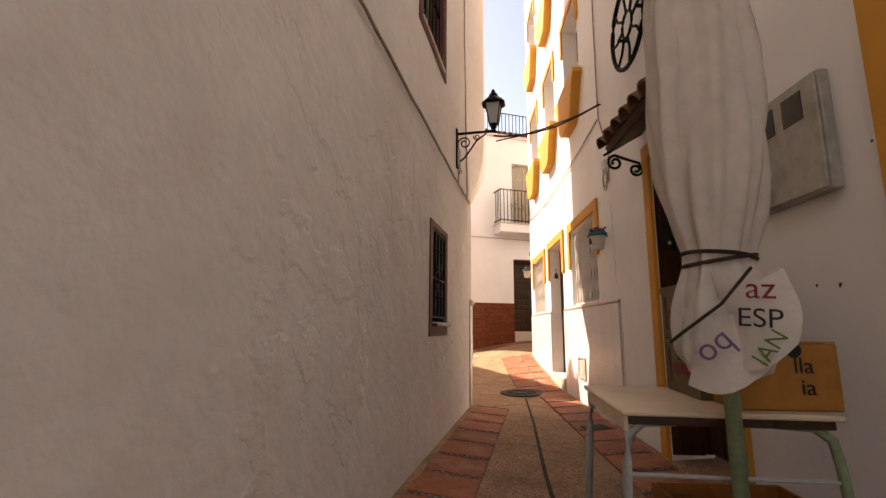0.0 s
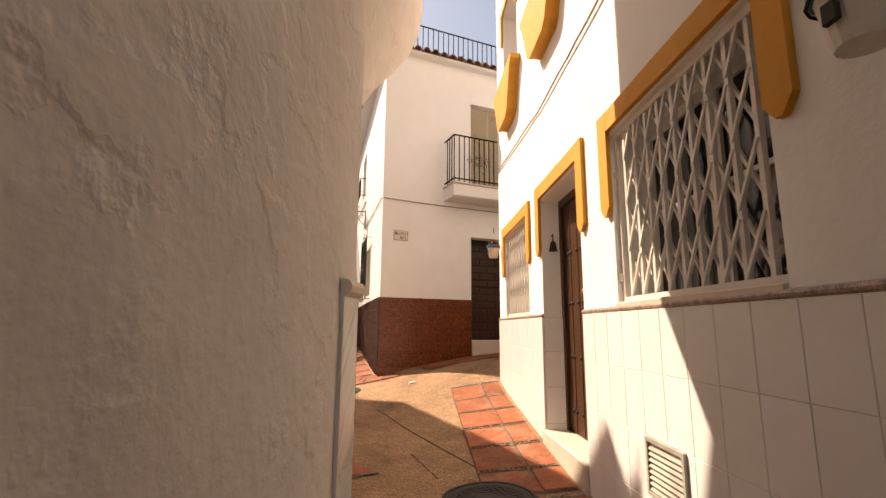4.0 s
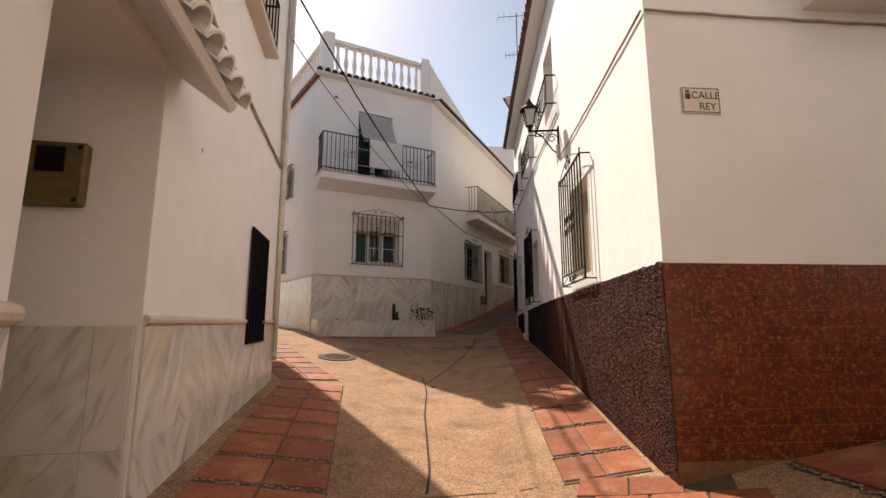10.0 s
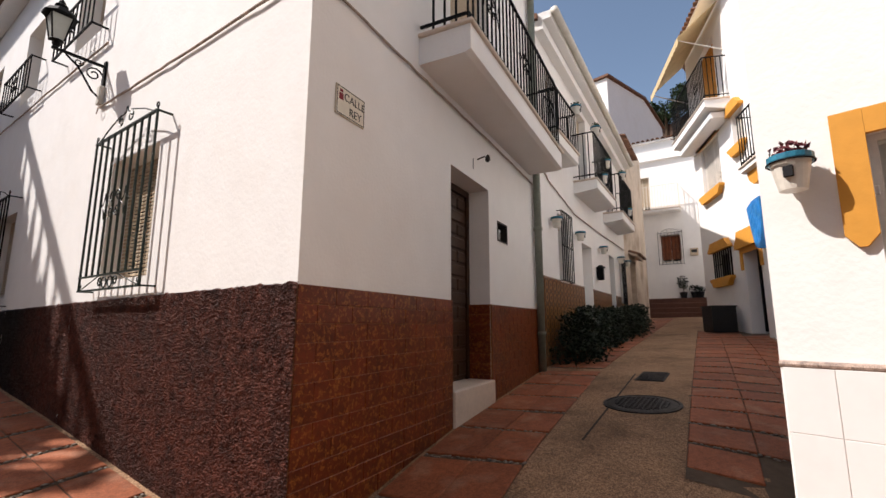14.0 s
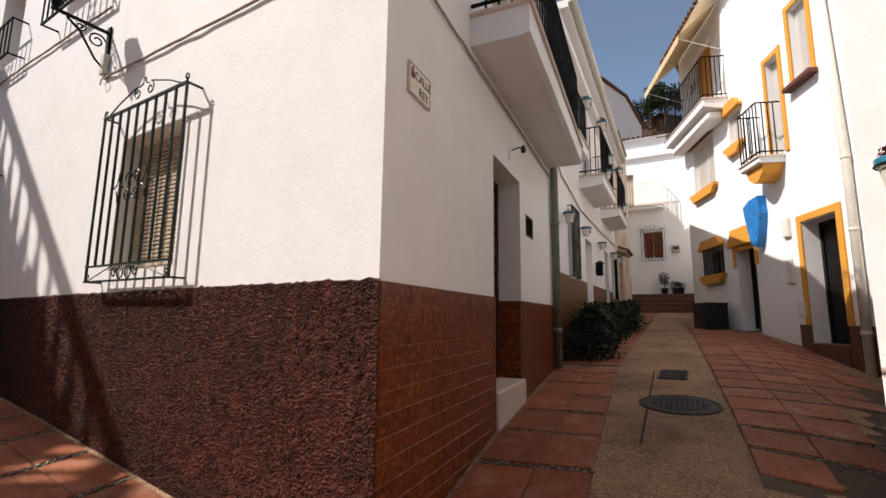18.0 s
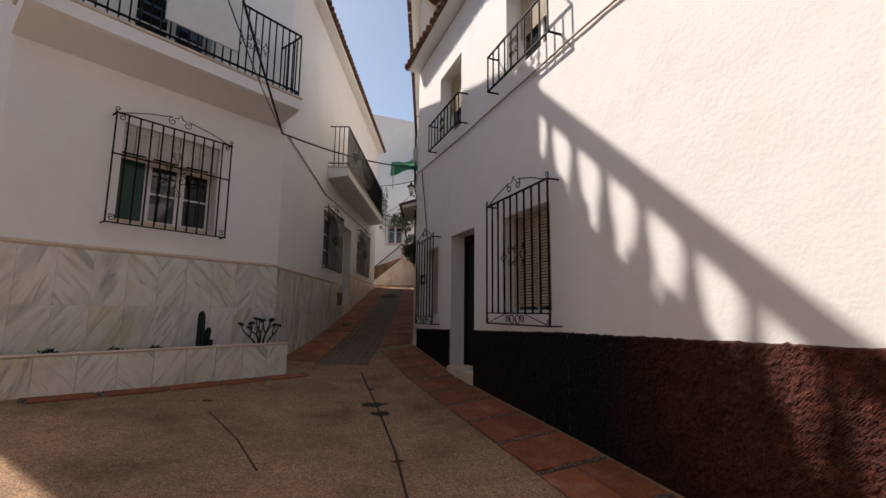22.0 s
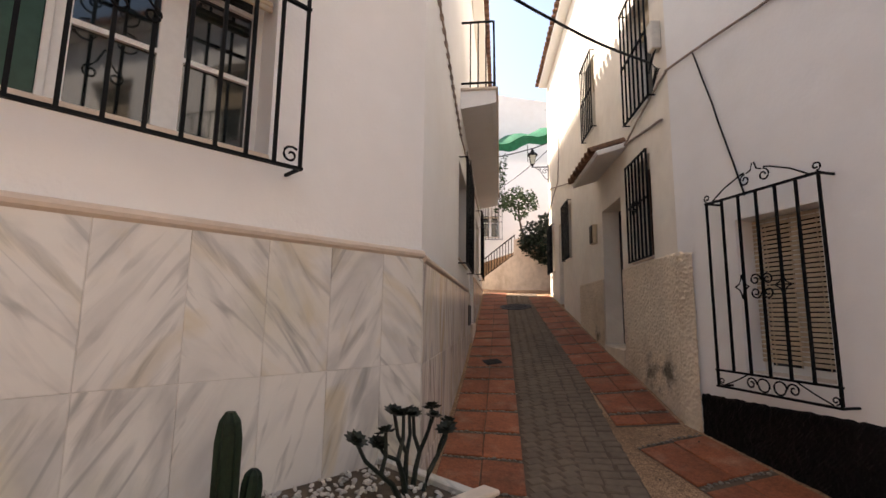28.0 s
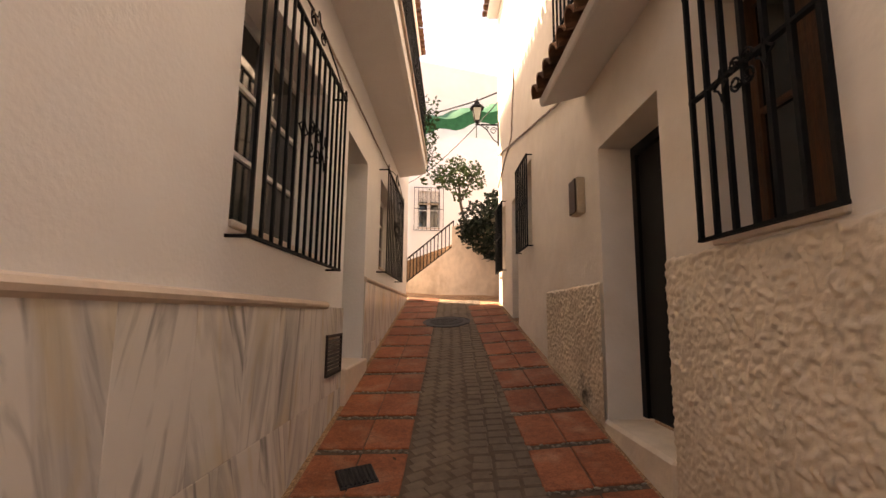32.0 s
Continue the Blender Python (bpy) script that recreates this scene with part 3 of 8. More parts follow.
CABLE = paint("painted_cable", (0.42, 0.33, 0.27), 0.7, vary=0.25, scale=9)
CABLE_BLACK = paint("black_cable", (0.012, 0.012, 0.012), 0.6, vary=0.2, scale=9)
PIPE = paint("painted_drainpipe", (0.66, 0.62, 0.54), 0.5, vary=0.08, scale=3, stain=(0.35, 0.26, 0.16), stain_amount=0.4, stain_scale=3)
PIPE_GREY = paint("grey_green_drainpipe", (0.20, 0.22, 0.18), 0.5, vary=0.12, scale=3)


# ---- roofs that close the houses ----
def flat_roof(name, corners, z, t, label):
    g = Geo()
    k = len(corners)
    g.add([(x, y, z) for x, y in corners] + [(x, y, z + t) for x, y in corners], [tuple(range(k))[::-1], tuple(range(k, 2 * k))] + [(i, (i + 1) % k, (i + 1) % k + k, i + k) for i in range(k)])
    return solid(name, g, ROOF_TILE, label, "roof", kind="structure")


flat_roof("roof_1", ((-1.9, -4), (0.3, 6.24), (0.60, 6.9), (0.70, 7.75), (-6, 8.0), (-9, -4)), 9.4, 0.15, "clay tiled roof of the tall house")
flat_roof("roof_2", ((0.2, 7.1), (-2.2, 10.4), (-9, 10.4), (-9, 7.1)), 4.4, 0.12, "low tiled roof")
flat_roof("roof_3", ((-2.9, 11.6), (-3.95, 14.7), (-9, 19.8), (-9, 11.6)), 6.95, 0.15, "clay tiled roof of the porch house")
flat_roof("roof_4", ((1.9, 11.0), (1.35, -4), (7.4, -4), (7.4, 10.46)), 9.9, 0.2, "clay tiled roof with eaves")
flat_roof("roof_5", ((-0.05, 12.4), (-1.85, 22.95), (3.2, 22.95), (4.66, 13.8)), 6.85, 0.12, "clay tiled roof of the corner house")
flat_roof("roof_6", ((-1.6, 22.95), (-0.4, 30.6), (9, 31), (9, 22.95)), 8.6, 0.15, "clay tiled roof above the alley")
flat_roof("roof_7", ((-12.6, 24.75), (-6.55, 19.62), (-3.9, 21.9), (-2.03, 31.63), (-9, 33)), 8.15, 0.12, "roof terrace floor")


# ---- floor pieces ----
def on_ground(x, y, turn_to, lift):
    """A pose on the street that lies along its slope, with local x along turn_to."""
    u = Vector((turn_to[0], turn_to[1], 0)).normalized()
    v = Vector((-u.y, u.x, 0))
    e = 0.15
    u3 = Vector((u.x * e * 2, u.y * e * 2, ground(x + u.x * e, y + u.y * e) - ground(x - u.x * e, y - u.y * e))).normalized()
    v3 = Vector((v.x * e * 2, v.y * e * 2, ground(x + v.x * e, y + v.y * e) - ground(x - v.x * e, y - v.y * e))).normalized()
    n3 = u3.cross(v3).normalized()
    v3 = n3.cross(u3)
    return Matrix(((u3.x, v3.x, n3.x, x), (u3.y, v3.y, n3.y, y), (u3.z, v3.z, n3.z, ground(x, y) + lift), (0, 0, 0, 1)))


def ribbon(points, width, lift, step=0.2):
    """A narrow sheet that follows the street."""
    g, rows = Geo(), []
    pts = [Vector((*p, 0)) for p in points]
    line = []
    for a, b in zip(pts, pts[1:]):
        k = max(1, int((b - a).length / step))
        line += [a + (b - a) * i / k for i in range(k)]
    line.append(pts[-1])
    for i, p in enumerate(line):
        d = (line[min(i + 1, len(line) - 1)] - line[max(i - 1, 0)]).normalized()
        n = Vector((-d.y, d.x, 0)) * width / 2
        for j in (-1, -0.33, 0.33, 1) if width > 0.2 else (-1, 1):
            q = p + n * j
            rows.append((q.x, q.y, ground(q.x, q.y) + lift))
    k = 4 if width > 0.2 else 2
    g.v = rows
    g.f = [(i * k + j, i * k + j + 1, (i + 1) * k + j + 1, (i + 1) * k + j) for i in range(len(line) - 1) for j in range(k - 1)]
    return g


_meshes = {}


def piece_mesh(kind, lx, ly, lz, b, material):
    key = (kind, round(lx, 3), round(ly, 3), round(lz, 3), material.name)
    if key not in _meshes:
        me = Geo().bevel_box(-lx / 2, lx / 2, -ly / 2, ly / 2, -lz, 0, b).mesh(kind)
        me.materials.append(material)
        _meshes[key] = me
    return _meshes[key]


rng = random.Random(7)
stone_geo = Geo()


def pebble(g, m, r):
    g.lathe([(r * 0.55, -r * 0.3), (r, 0.0), (r * 0.6, r * 0.38)], 6, m @ Matrix.Diagonal((1.0 + rng.random() * 0.7, 0.8, 0.8, 1)))


def paving(face, s0, s1, bands, bay, label, start=0.06, split=1, lift=0.016, keep=None):
    """Terracotta pavers along a face: bands are their widths outwards from the wall, with cobbled joints across after each bay."""
    wide = sum(bands) + 0.003 * len(bands)
    bed = solid("pavement", ribbon([face.at(s, start + wide / 2).xy for s in np.linspace(s0, s1, 12)], wide, 0.006), MORTAR, label, "pavement", kind="structure")
    s, full = s0, bay
    while s1 - s > 0.14:
        bay = min(full, s1 - s)
        d = start
        for w in bands:
            for k in range(split):
                lx = (bay - 0.06) / split - 0.004
                c = face.at(s + 0.04 + (k + 0.5) * (bay - 0.075) / split, d + w / 2)
                if keep and not keep(c.x, c.y):
                    continue
                m = on_ground(c.x, c.y, face.u.xy, lift + rng.uniform(-0.003, 0.003)) @ pose(0, 0, 0, rng.uniform(-0.5, 0.5), rng.uniform(-0.5, 0.5), rng.uniform(-0.7, 0.7))
                part("paver", piece_mesh("paver", lx, w - 0.003, 0.025, 0.006, TERRACOTTA), None, bed, m=m)
            d += w + 0.003
        x = start + 0.02
        while x < start + wide:
            c = face.at(s + rng.uniform(-0.018, 0.018), x)
            pebble(stone_geo, on_ground(c.x, c.y, face.u.xy, 0.012) @ pose(0, 0, 0, 0, 0, rng.uniform(0, 180)), rng.uniform(0.012, 0.022))
            x += rng.uniform(0.03, 0.05)
        s += bay
    return bed


paving(C, 0.2, C.long - 0.28, (0.30, 0.30), 0.64, "terracotta pavers along a roughcast wall")
paving(R, 0.05, 3.3, (0.24, 0.42), 0.56, "terracotta pavers with cobbled joints beside white tiles", split=1)
paving(R, 3.4, 10.5, (0.42,), 0.42, "worn terracotta pavers in a narrow alley")
paving(A, 4.2, A.long, (0.42,), 0.44, "worn terracotta pavers along a lumpy wall")
paving(B2, 0.0, B2.long, (0.38, 0.38), 0.46, "terracotta pavers along a marble dado", start=0.15)
W14 = Face((-4.04, 14.52), (-9.0, 19.6))
paving(W14, 0.05, 3.4, (0.38, 0.38), 0.46, "terracotta pavers along a shaded back wall", start=0.15)
paving(B1, 0.6, B1.long, (0.30, 0.30), 0.60, "terracotta pavers along a marble dado")
E2 = Face((4.95, 14.10), (12.3, 15.94))
paving(E2, 0.0, 12.4, (0.40, 0.36), 0.62, "terracotta pavers of the climbing lane")
paving(E, 0.66, 4.7, (0.40, 0.36), 0.62, "terracotta pavers of the climbing lane")
paving(ME, 0.2, ME.long, (0.30, 0.30), 0.52, "terracotta pavers of the alley, sloping up")
paving(C3, 0.2, C3.long, (0.27, 0.27), 0.52, "terracotta pavers of the alley, sloping up")
F3 = Face((13.2, 14.1), (9.0, 11.47))
LANE_EDGE = Face((11.4, 13.95), (2.15, 11.42))
paving(LANE_EDGE, 0.0, LANE_EDGE.long, (0.42, 0.42, 0.42, 0.42), 0.45, "terracotta pavers widening up the climbing lane", start=-1.76, keep=lambda x, y: y > max(10.97 - (x - 2.038) * 0.061, 11.60 + (x - 9.0) * 0.626))
paving(MS, 0.3, MS.long, (0.20,), 0.60, "narrow terracotta edging below a planter", start=0.82)
corner_bed = solid("pavement", ribbon([(-0.40, 12.55), (0.48, 12.41)], 0.54, 0.006), MORTAR, "terracotta pavers round a house corner", "pavement", kind="structure")
for x, y, w in ((-0.25, 12.665, 0.32), (0.07, 12.615, 0.31), (-0.17, 12.40, 0.32), (0.15, 12.35, 0.31), (0.46, 12.30, 0.30)):
    part("paver", piece_mesh("paver", w, 0.25, 0.025, 0.006, TERRACOTTA), None, corner_bed, m=on_ground(x, y, (0.987, -0.16), 0.018))
for i in range(60):   # cobbled line beside the ochre house
    c = R.at(0.1 + i * 0.05, 0.33 + rng.uniform(-0.012, 0.012))
    pebble(stone_geo, on_ground(c.x, c.y, R.u.xy, 0.012) @ pose(0, 0, 0, 0, 0, rng.uniform(0, 180)), rng.uniform(0.012, 0.024))
solid("pebbles", stone_geo, PEBBLES, "small river pebbles set in the paving joints", "pebbles", kind="stuff", smooth=True)

SETT_LINE = ((21.9, -2.86), (24, -2.44), (27.4, -1.79), (31, -1.10))
solid("sett_bed", ribbon([(along(y, SETT_LINE), y) for y in (21.86, 23, 24, 25.5, 27.4, 29, 31.1)], 0.80, 0.004), MORTAR, "dark joint mortar between alley setts", "setts", kind="structure")
setts = Geo()
for i in range(94):
    cy = 21.9 + i * 0.098
    cx = along(cy, SETT_LINE)
    for j in range(6):
        e = (j - 2.5) * 0.135
        x = cx + e + rng.uniform(-0.012, 0.012)
        y = cy - 0.22 * abs(e) + 0.10 * e + rng.uniform(-0.010, 0.010)
        m = on_ground(x, y, (1, -0.2 if e > 0 else 0.35), 0.011 + rng.uniform(-0.0015, 0.0015))
        w = 0.0645 + rng.uniform(-0.006, 0.004)
        setts.bevel_box(-w, w, -0.0465, 0.0465, -0.03, 0.0, 0.009, m)
solid("cobble_setts", setts, paint("stamped_grey_setts", (0.175, 0.128, 0.09), 0.85, vary=0.15, scale=3, bump=0.4, bump_scale=50, stain=(0.13, 0.10, 0.075), stain_amount=0.6, stain_scale=2), "worn grey-brown setts down the middle of the alley", "setts", kind="stuff")


def joint(points, w=0.022):
    solid("pavement_joint", ribbon(points, w, 0.004, 0.12), TAR, "dark filled joint in the concrete street", "joint", kind="structure")


joint([(-1.36, 12.3), (-1.45, 12.7), (-1.92, 14.22), (-2.2, 15.3), (-2.51, 16.18)], 0.020)
joint([(-2.51, 16.18), (-3.08, 16.37), (-3.8, 16.82)], 0.014)
joint([(-2.35, 15.7), (-2.28, 17.2), (-2.30, 18.33), (-2.39, 19.7), (-2.55, 21.37)], 0.022)
joint([(-1.36, 12.24), (-1.05, 12.50), (-0.68, 12.72)], 0.010)
joint([(-1.16, 11.9), (-1.05, 11.7), (-0.99, 11.59), (-0.88, 11.66)], 0.010)
joint([(0.01, 11.80), (0.15, 11.73), (0.29, 11.72), (0.42, 11.84)], 0.010)
joint([(0.69, 8.58), (0.80, 8.2), (0.9, 7.85)], 0.012)
joint([(-4.03, 19.22), (-3.59, 18.48), (-3.32, 17.89)], 0.016)
for x, y, r in ((-2.40, 19.76, 0.15), (-2.38, 19.40, 0.11), (-2.43, 20.45, 0.06), (-2.30, 18.1, 0.05), (-4.15, 19.6, 0.06), (-2.2, 15.6, 0.05)):
    blot = Geo()
    ring = [Vector((x, y, 0)) + Vector((math.cos(a), math.sin(a) * 0.75, 0)) * r * rng.uniform(0.6, 1.25) for a in np.linspace(0, 6.283, 15)[:-1]]
    blot.add([(q.x, q.y, ground(q.x, q.y) + 0.009) for q in ring] + [(x, y, ground(x, y) + 0.011)], [(i, (i + 1) % 14, 14) for i in range(14)])
    solid("tar_patch", blot, TAR, "dark tar blotch on the concrete street", "patch", kind="structure")
joint([(0.42, 1.0), (0.72, 3.6), (0.98, 5.4), (1.18, 7.0)], 0.03)
joint([(0.60, 6.2), (0.98, 6.5), (1.45, 6.1)], 0.018)
joint([(1.3, 7.9), (0.7, 9.3), (0.3, 10.4)], 0.016)
joint([(2.3, 12.1), (5.0, 12.8)], 0.02)


def manhole(x, y, r, label, name="manhole_cover", square=None, ribs=True, material=CAST_IRON, lift=0.02):
    m = on_ground(x, y, (1, 0.2), lift)
    inv = m.inverted()

    def laid(me):
        """Bends a mesh to the street under it."""
        for v in me.vertices:
            q = m @ v.co
            q.z = ground(q.x, q.y) + lift + v.co.z
            v.co = inv @ q
        return me

    root = thing(name, m, label, "manhole cover" if name == "manhole_cover" else "drain")
    if square:
        part("frame", Geo().bevel_box(-square[0] / 2, square[0] / 2, -square[1] / 2, square[1] / 2, -0.03, 0.002, 0.004), material, root)
        nb = 9
        for i in range(nb):
            q = -square[0] / 2 + square[0] * (i + 0.5) / nb
            part("slat", piece_mesh("slat", square[0] / nb * 0.55, square[1] * 0.86, 0.01, 0.002, material), None, root, m=pose(q, 0, 0.010))
    else:
        part("frame", laid(Geo().lathe([(r + 0.03, -0.03), (r + 0.03, 0.0), (r + 0.005, 0.004), (r, -0.004)], 32).mesh("frame")), material, root)
        part("lid", laid(Geo().lathe([(r - 0.008, -0.03), (r - 0.008, 0.001), (r * 0.8, 0.004), (r * 0.78, 0.001), (r * 0.5, 0.002), (r * 0.25, 0.002), (0.03, 0.002)], 32).mesh("lid")), material, root)
        g = Geo()
        for i in range(-5, 6):
            h = math.sqrt(max(0, (r * 0.76) ** 2 - (i * r * 0.135) ** 2))
            for k in range(6):
                a, b = -h + 2 * h * k / 6, -h + 2 * h * (k + 1) / 6
                g.box(a, b, i * r * 0.135 - 0.006, i * r * 0.135 + 0.006, 0.0, 0.006)
                g.box(i * r * 0.135 - 0.006, i * r * 0.135 + 0.006, a, b, 0.0, 0.0055)
        part("tread", laid(g.mesh("tread")), material, root)
    return root


manhole(1.197, 7.45, 0.30, "round worn iron manhole cover in the alley floor")
manhole(-0.40, 11.80, 0.35, "round black iron manhole cover at the crossing", lift=0.012)
mark = Geo()
mark.add([(-0.24 + 0.045 * math.cos(t), 11.86 + 0.022 * math.sin(t) * (1 + 0.4 * math.sin(3 * t)), ground(-0.24, 11.86) + 0.023) for t in np.linspace(0, 6.283, 13)[:-1]], [tuple(range(12))])
solid("paint_mark", mark, paint("bright_green_paint", (0.02, 0.42, 0.14), 0.6, vary=0.1), "small bright green paint mark on a manhole cover", "paint mark", kind="structure")
scrap = Geo().add([(0.72, 11.40, ground(0.72, 11.40) + 0.012), (0.80, 11.36, ground(0.8, 11.36) + 0.02), (0.84, 11.41, ground(0.84, 11.41) + 0.01), (0.77, 11.44, ground(0.77, 11.44) + 0.022)], [(0, 1, 2, 3)])
solid("paper_scrap", scrap, IRON_WHITE, "crumpled white paper scrap on the street", "litter")
manhole(-4.3, 16.9, 0.30, "round worn manhole cover filled with concrete", material=MORTAR, lift=0.014)
manhole(3.55, 12.15, 0.32, "round dark manhole cover in the lane", lift=0.010)
manhole(-1.62, 29.3, 0.33, "round manhole cover at the top of the alley")
manhole(4.9, 12.55, 0, "slotted iron street drain", "street_drain", (0.55, 0.32), lift=0.008)
manhole(-2.87, 25.28, 0, "small square iron inspection cover", "street_drain", (0.22, 0.22))
manhole(1.53, 4.95, 0, "small square drain in the pavers", "street_drain", (0.24, 0.24))


# ---- dados made of pieces ----
def clad(name, face, s0, s1, z0, courses, width, holes, material, bed, label, proud=0.018, gap=0.004, stagger=0.0, shift=0.0):
    """Slabs fixed on a wall: courses are heights from the top down, as (z_top, z_bottom)."""
    root = solid(name, sheet_with_holes(s0, s1, z0, courses[0][0], holes, -proud + 0.004, -0.001), bed, label, "dado", kind="structure", m=face.m)
    for r, (zt, zb) in enumerate(courses):
        s = s0 - shift - (width * stagger if r % 2 else 0)
        while s < s1 - 0.01:
            a, b = max(s, s0), min(s + width, s1)
            cuts = [(a, b)]
            for h in holes:
                if h[2] < (zt + zb) / 2 < h[3]:
                    cuts = [q for c0, c1 in cuts for q in ((c0, min(c1, h[0])), (max(c0, h[1]), c1)) if q[1] - q[0] > 0.02]
            for c0, c1 in cuts:
                lx, lz = c1 - c0 - gap, zt - zb - gap
                m = Matrix.Translation(((c0 + c1) / 2, -proud, (zt + zb) / 2)) @ pose(0, 0, 0, 90 + rng.uniform(-0.25, 0.25), 0, rng.uniform(-0.15, 0.15))
                part("tile", piece_mesh("tile", lx, lz, proud - 0.004, 0.002, material), None, root, m=m)
            s += width
    return root


def courses(top, low, h):
    out = []
    z = top
    while z > low:
        out.append((z, z - h))
        z -= h
    return out


R_DADO_END = y_s(R, 4.828)
clad("trim_1", R, 0.012, R_DADO_END, -0.4, courses(1.43, 0.1, 0.325), 0.212, [R_DOOR], TILE_WHITE, GROUT_PALE, "white glazed wall tiles below a granite ledge", gap=0.0022)
clad("trim_2", E, -0.012, E.long - 0.06, -0.2, courses(1.862, 0.62, 0.105), 0.31, [E_DOOR], TILE_BROWN, GROUT_DARK, "mottled brown glazed brick-shaped tiles", stagger=0.5, gap=0.003)
clad("trim_3", MS, 0.0, MS.long, 0.6, [(2.675, 2.02), (2.02, 1.4)], 0.345, [], MARBLE, GROUT_PALE, "grey-veined white marble slabs", shift=0.085, gap=0.002)
clad("trim_4", ME, 0.0, 4.62, 0.6, [(2.66, 2.01), (2.01, 1.40), (1.40, 0.9)], 0.40, [], MARBLE_TALL, GROUT_PALE, "grey-veined white marble slabs along the alley", stagger=0.4, gap=0.002)
clad("trim_5", ME, 5.55, ME.long, 1.4, [(2.95, 2.3), (2.3, 1.65)], 0.40, [], MARBLE_TALL, GROUT_PALE, "marble slabs beyond the alley door", stagger=0.4, gap=0.002)
clad("trim_6", B1, 0.0, B1.long, -0.4, [(1.46, 0.76), (0.76, 0.06)], 0.55, [], MARBLE, GROUT_PALE, "greenish veined marble slabs on the low house", gap=0.002)
clad("trim_7", B2, 0.93, B2.long, -0.2, [(1.45, 0.86), (0.86, 0.3)], 0.55, [B2_W], MARBLE, GROUT_PALE, "veined marble slabs on the porch house", gap=0.002)
clad("trim_25", Face(E.at(E_DOOR[1] - 0.001, -0.25).xy, E.at(E_DOOR[1] - 0.001, 0).xy), 0.0, 0.25, 0.9, courses(1.862, 1.0, 0.105), 0.25, [], TILE_BROWN, GROUT_DARK, "mottled brown tiles inside a door recess")
clad("trim_26", Face(R.at(R_DOOR[0] + 0.001, 0).xy, R.at(R_DOOR[0] + 0.001, -0.29).xy), 0.0, 0.28, 0.3, courses(1.43, 0.3, 0.325), 0.28, [], TILE_WHITE, GROUT, "white tiles inside a door recess")
clad("trim_27", MW, MW.long - 5.0, MW.long, 0.3, [(2.66, 2.035), (2.035, 1.4), (1.4, 0.8)], 0.36, [], MARBLE, GROUT_PALE, "marble slabs on a shaded house side", stagger=0.4, gap=0.002)
clad("trim_29", A, y_s(A, 6.05), A.long, -0.4, [(1.46, 0.76), (0.76, 0.06)], 0.43, [], MARBLE, GROUT_PALE, "marble slabs beside the rounded corner", gap=0.002)
clad("trim_8", AK, 0.0, AK.long, -0.4, [(1.46, 0.76), (0.76, 0.06)], 0.43, [], MARBLE, GROUT_PALE, "marble slabs on the rounded corner", gap=0.002)
# roughcast
def relief(nu, nv, seed, fine, broad):
    """Thrown grains: small lumps of uneven height over broader waves, as a grid of heights."""
    rs = np.random.default_rng(seed)

    def blur(a, k):
        for _ in range(k):
            a = (a + np.roll(a, 1, 0) + np.roll(a, -1, 0) + np.roll(a, 1, 1) + np.roll(a, -1, 1)) / 5
        return a / a.std()

    return fine * np.clip(blur(rs.normal(size=(nu, nv)), 1), -1.6, 2.4) + broad * blur(rs.normal(size=(nu, nv)), 9)


def rough_coat(name, face, s0, s1, z0, tops, step, fine, broad, proud, material, label, ragged=0.007):
    """A coat of thrown plaster with real lumps and a ragged upper edge."""
    nu, nv = int((s1 - s0) / step) + 1, int((max(tops) - z0) / step) + 1
    h = relief(nu, nv, int(s0 * 100) + 5, fine, broad)
    edge = np.interp(np.arange(nu) * step, np.arange(0, 60, 0.03), np.random.default_rng(77).normal(size=2000) * ragged * 0.5)
    fac = np.linspace(0, 1, nu)
    top = tops[0] + (tops[1] - tops[0]) * fac + edge
    ss = s0 + (s1 - s0) * fac
    d = -(proud + h)
    d[:, -1] = 0.0
    z = z0 + (top[:, None] - z0) * np.linspace(0, 1, nv)[None, :]
    d[:, -2] *= 0.8
    v = np.stack([np.repeat(ss[:, None], nv, 1), np.minimum(d, -0.002), z], -1).reshape(-1, 3)
    v[:, 0] = np.clip(v[:, 0], s0, s1)
    i, k = np.meshgrid(np.arange(nu - 1), np.arange(nv - 1), indexing="ij")
    a = (i * nv + k).ravel()
    f = np.stack([a, a + nv, a + nv + 1, a + 1], -1)
    me = bpy.data.meshes.new(name)
    me.from_pydata(v.tolist(), [], f.tolist())
    me.materials.append(material)
    if material is ROUGH_BASE:
        me.polygons.foreach_set("use_smooth", [True] * len(me.polygons))
    return tagged(part(name, me, None, None, "", face.m), label, "dado", kind="structure")


def rough_dado(name, s0, s1, top, holes, material=PEBBLE):
    spans = [(s0, s1)]
    for h in holes:
        spans = [q for a, b in spans for q in ((a, min(b, h[0])), (max(a, h[1]), b)) if q[1] - q[0] > 0.03]
    for n, (a, b) in enumerate(spans):
        t = [top[0] + (top[1] - top[0]) * (q - s0) / (s1 - s0) for q in (a, b)]
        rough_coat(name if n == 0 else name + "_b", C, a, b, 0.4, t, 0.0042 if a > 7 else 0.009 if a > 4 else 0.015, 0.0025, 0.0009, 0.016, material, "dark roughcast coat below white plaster")


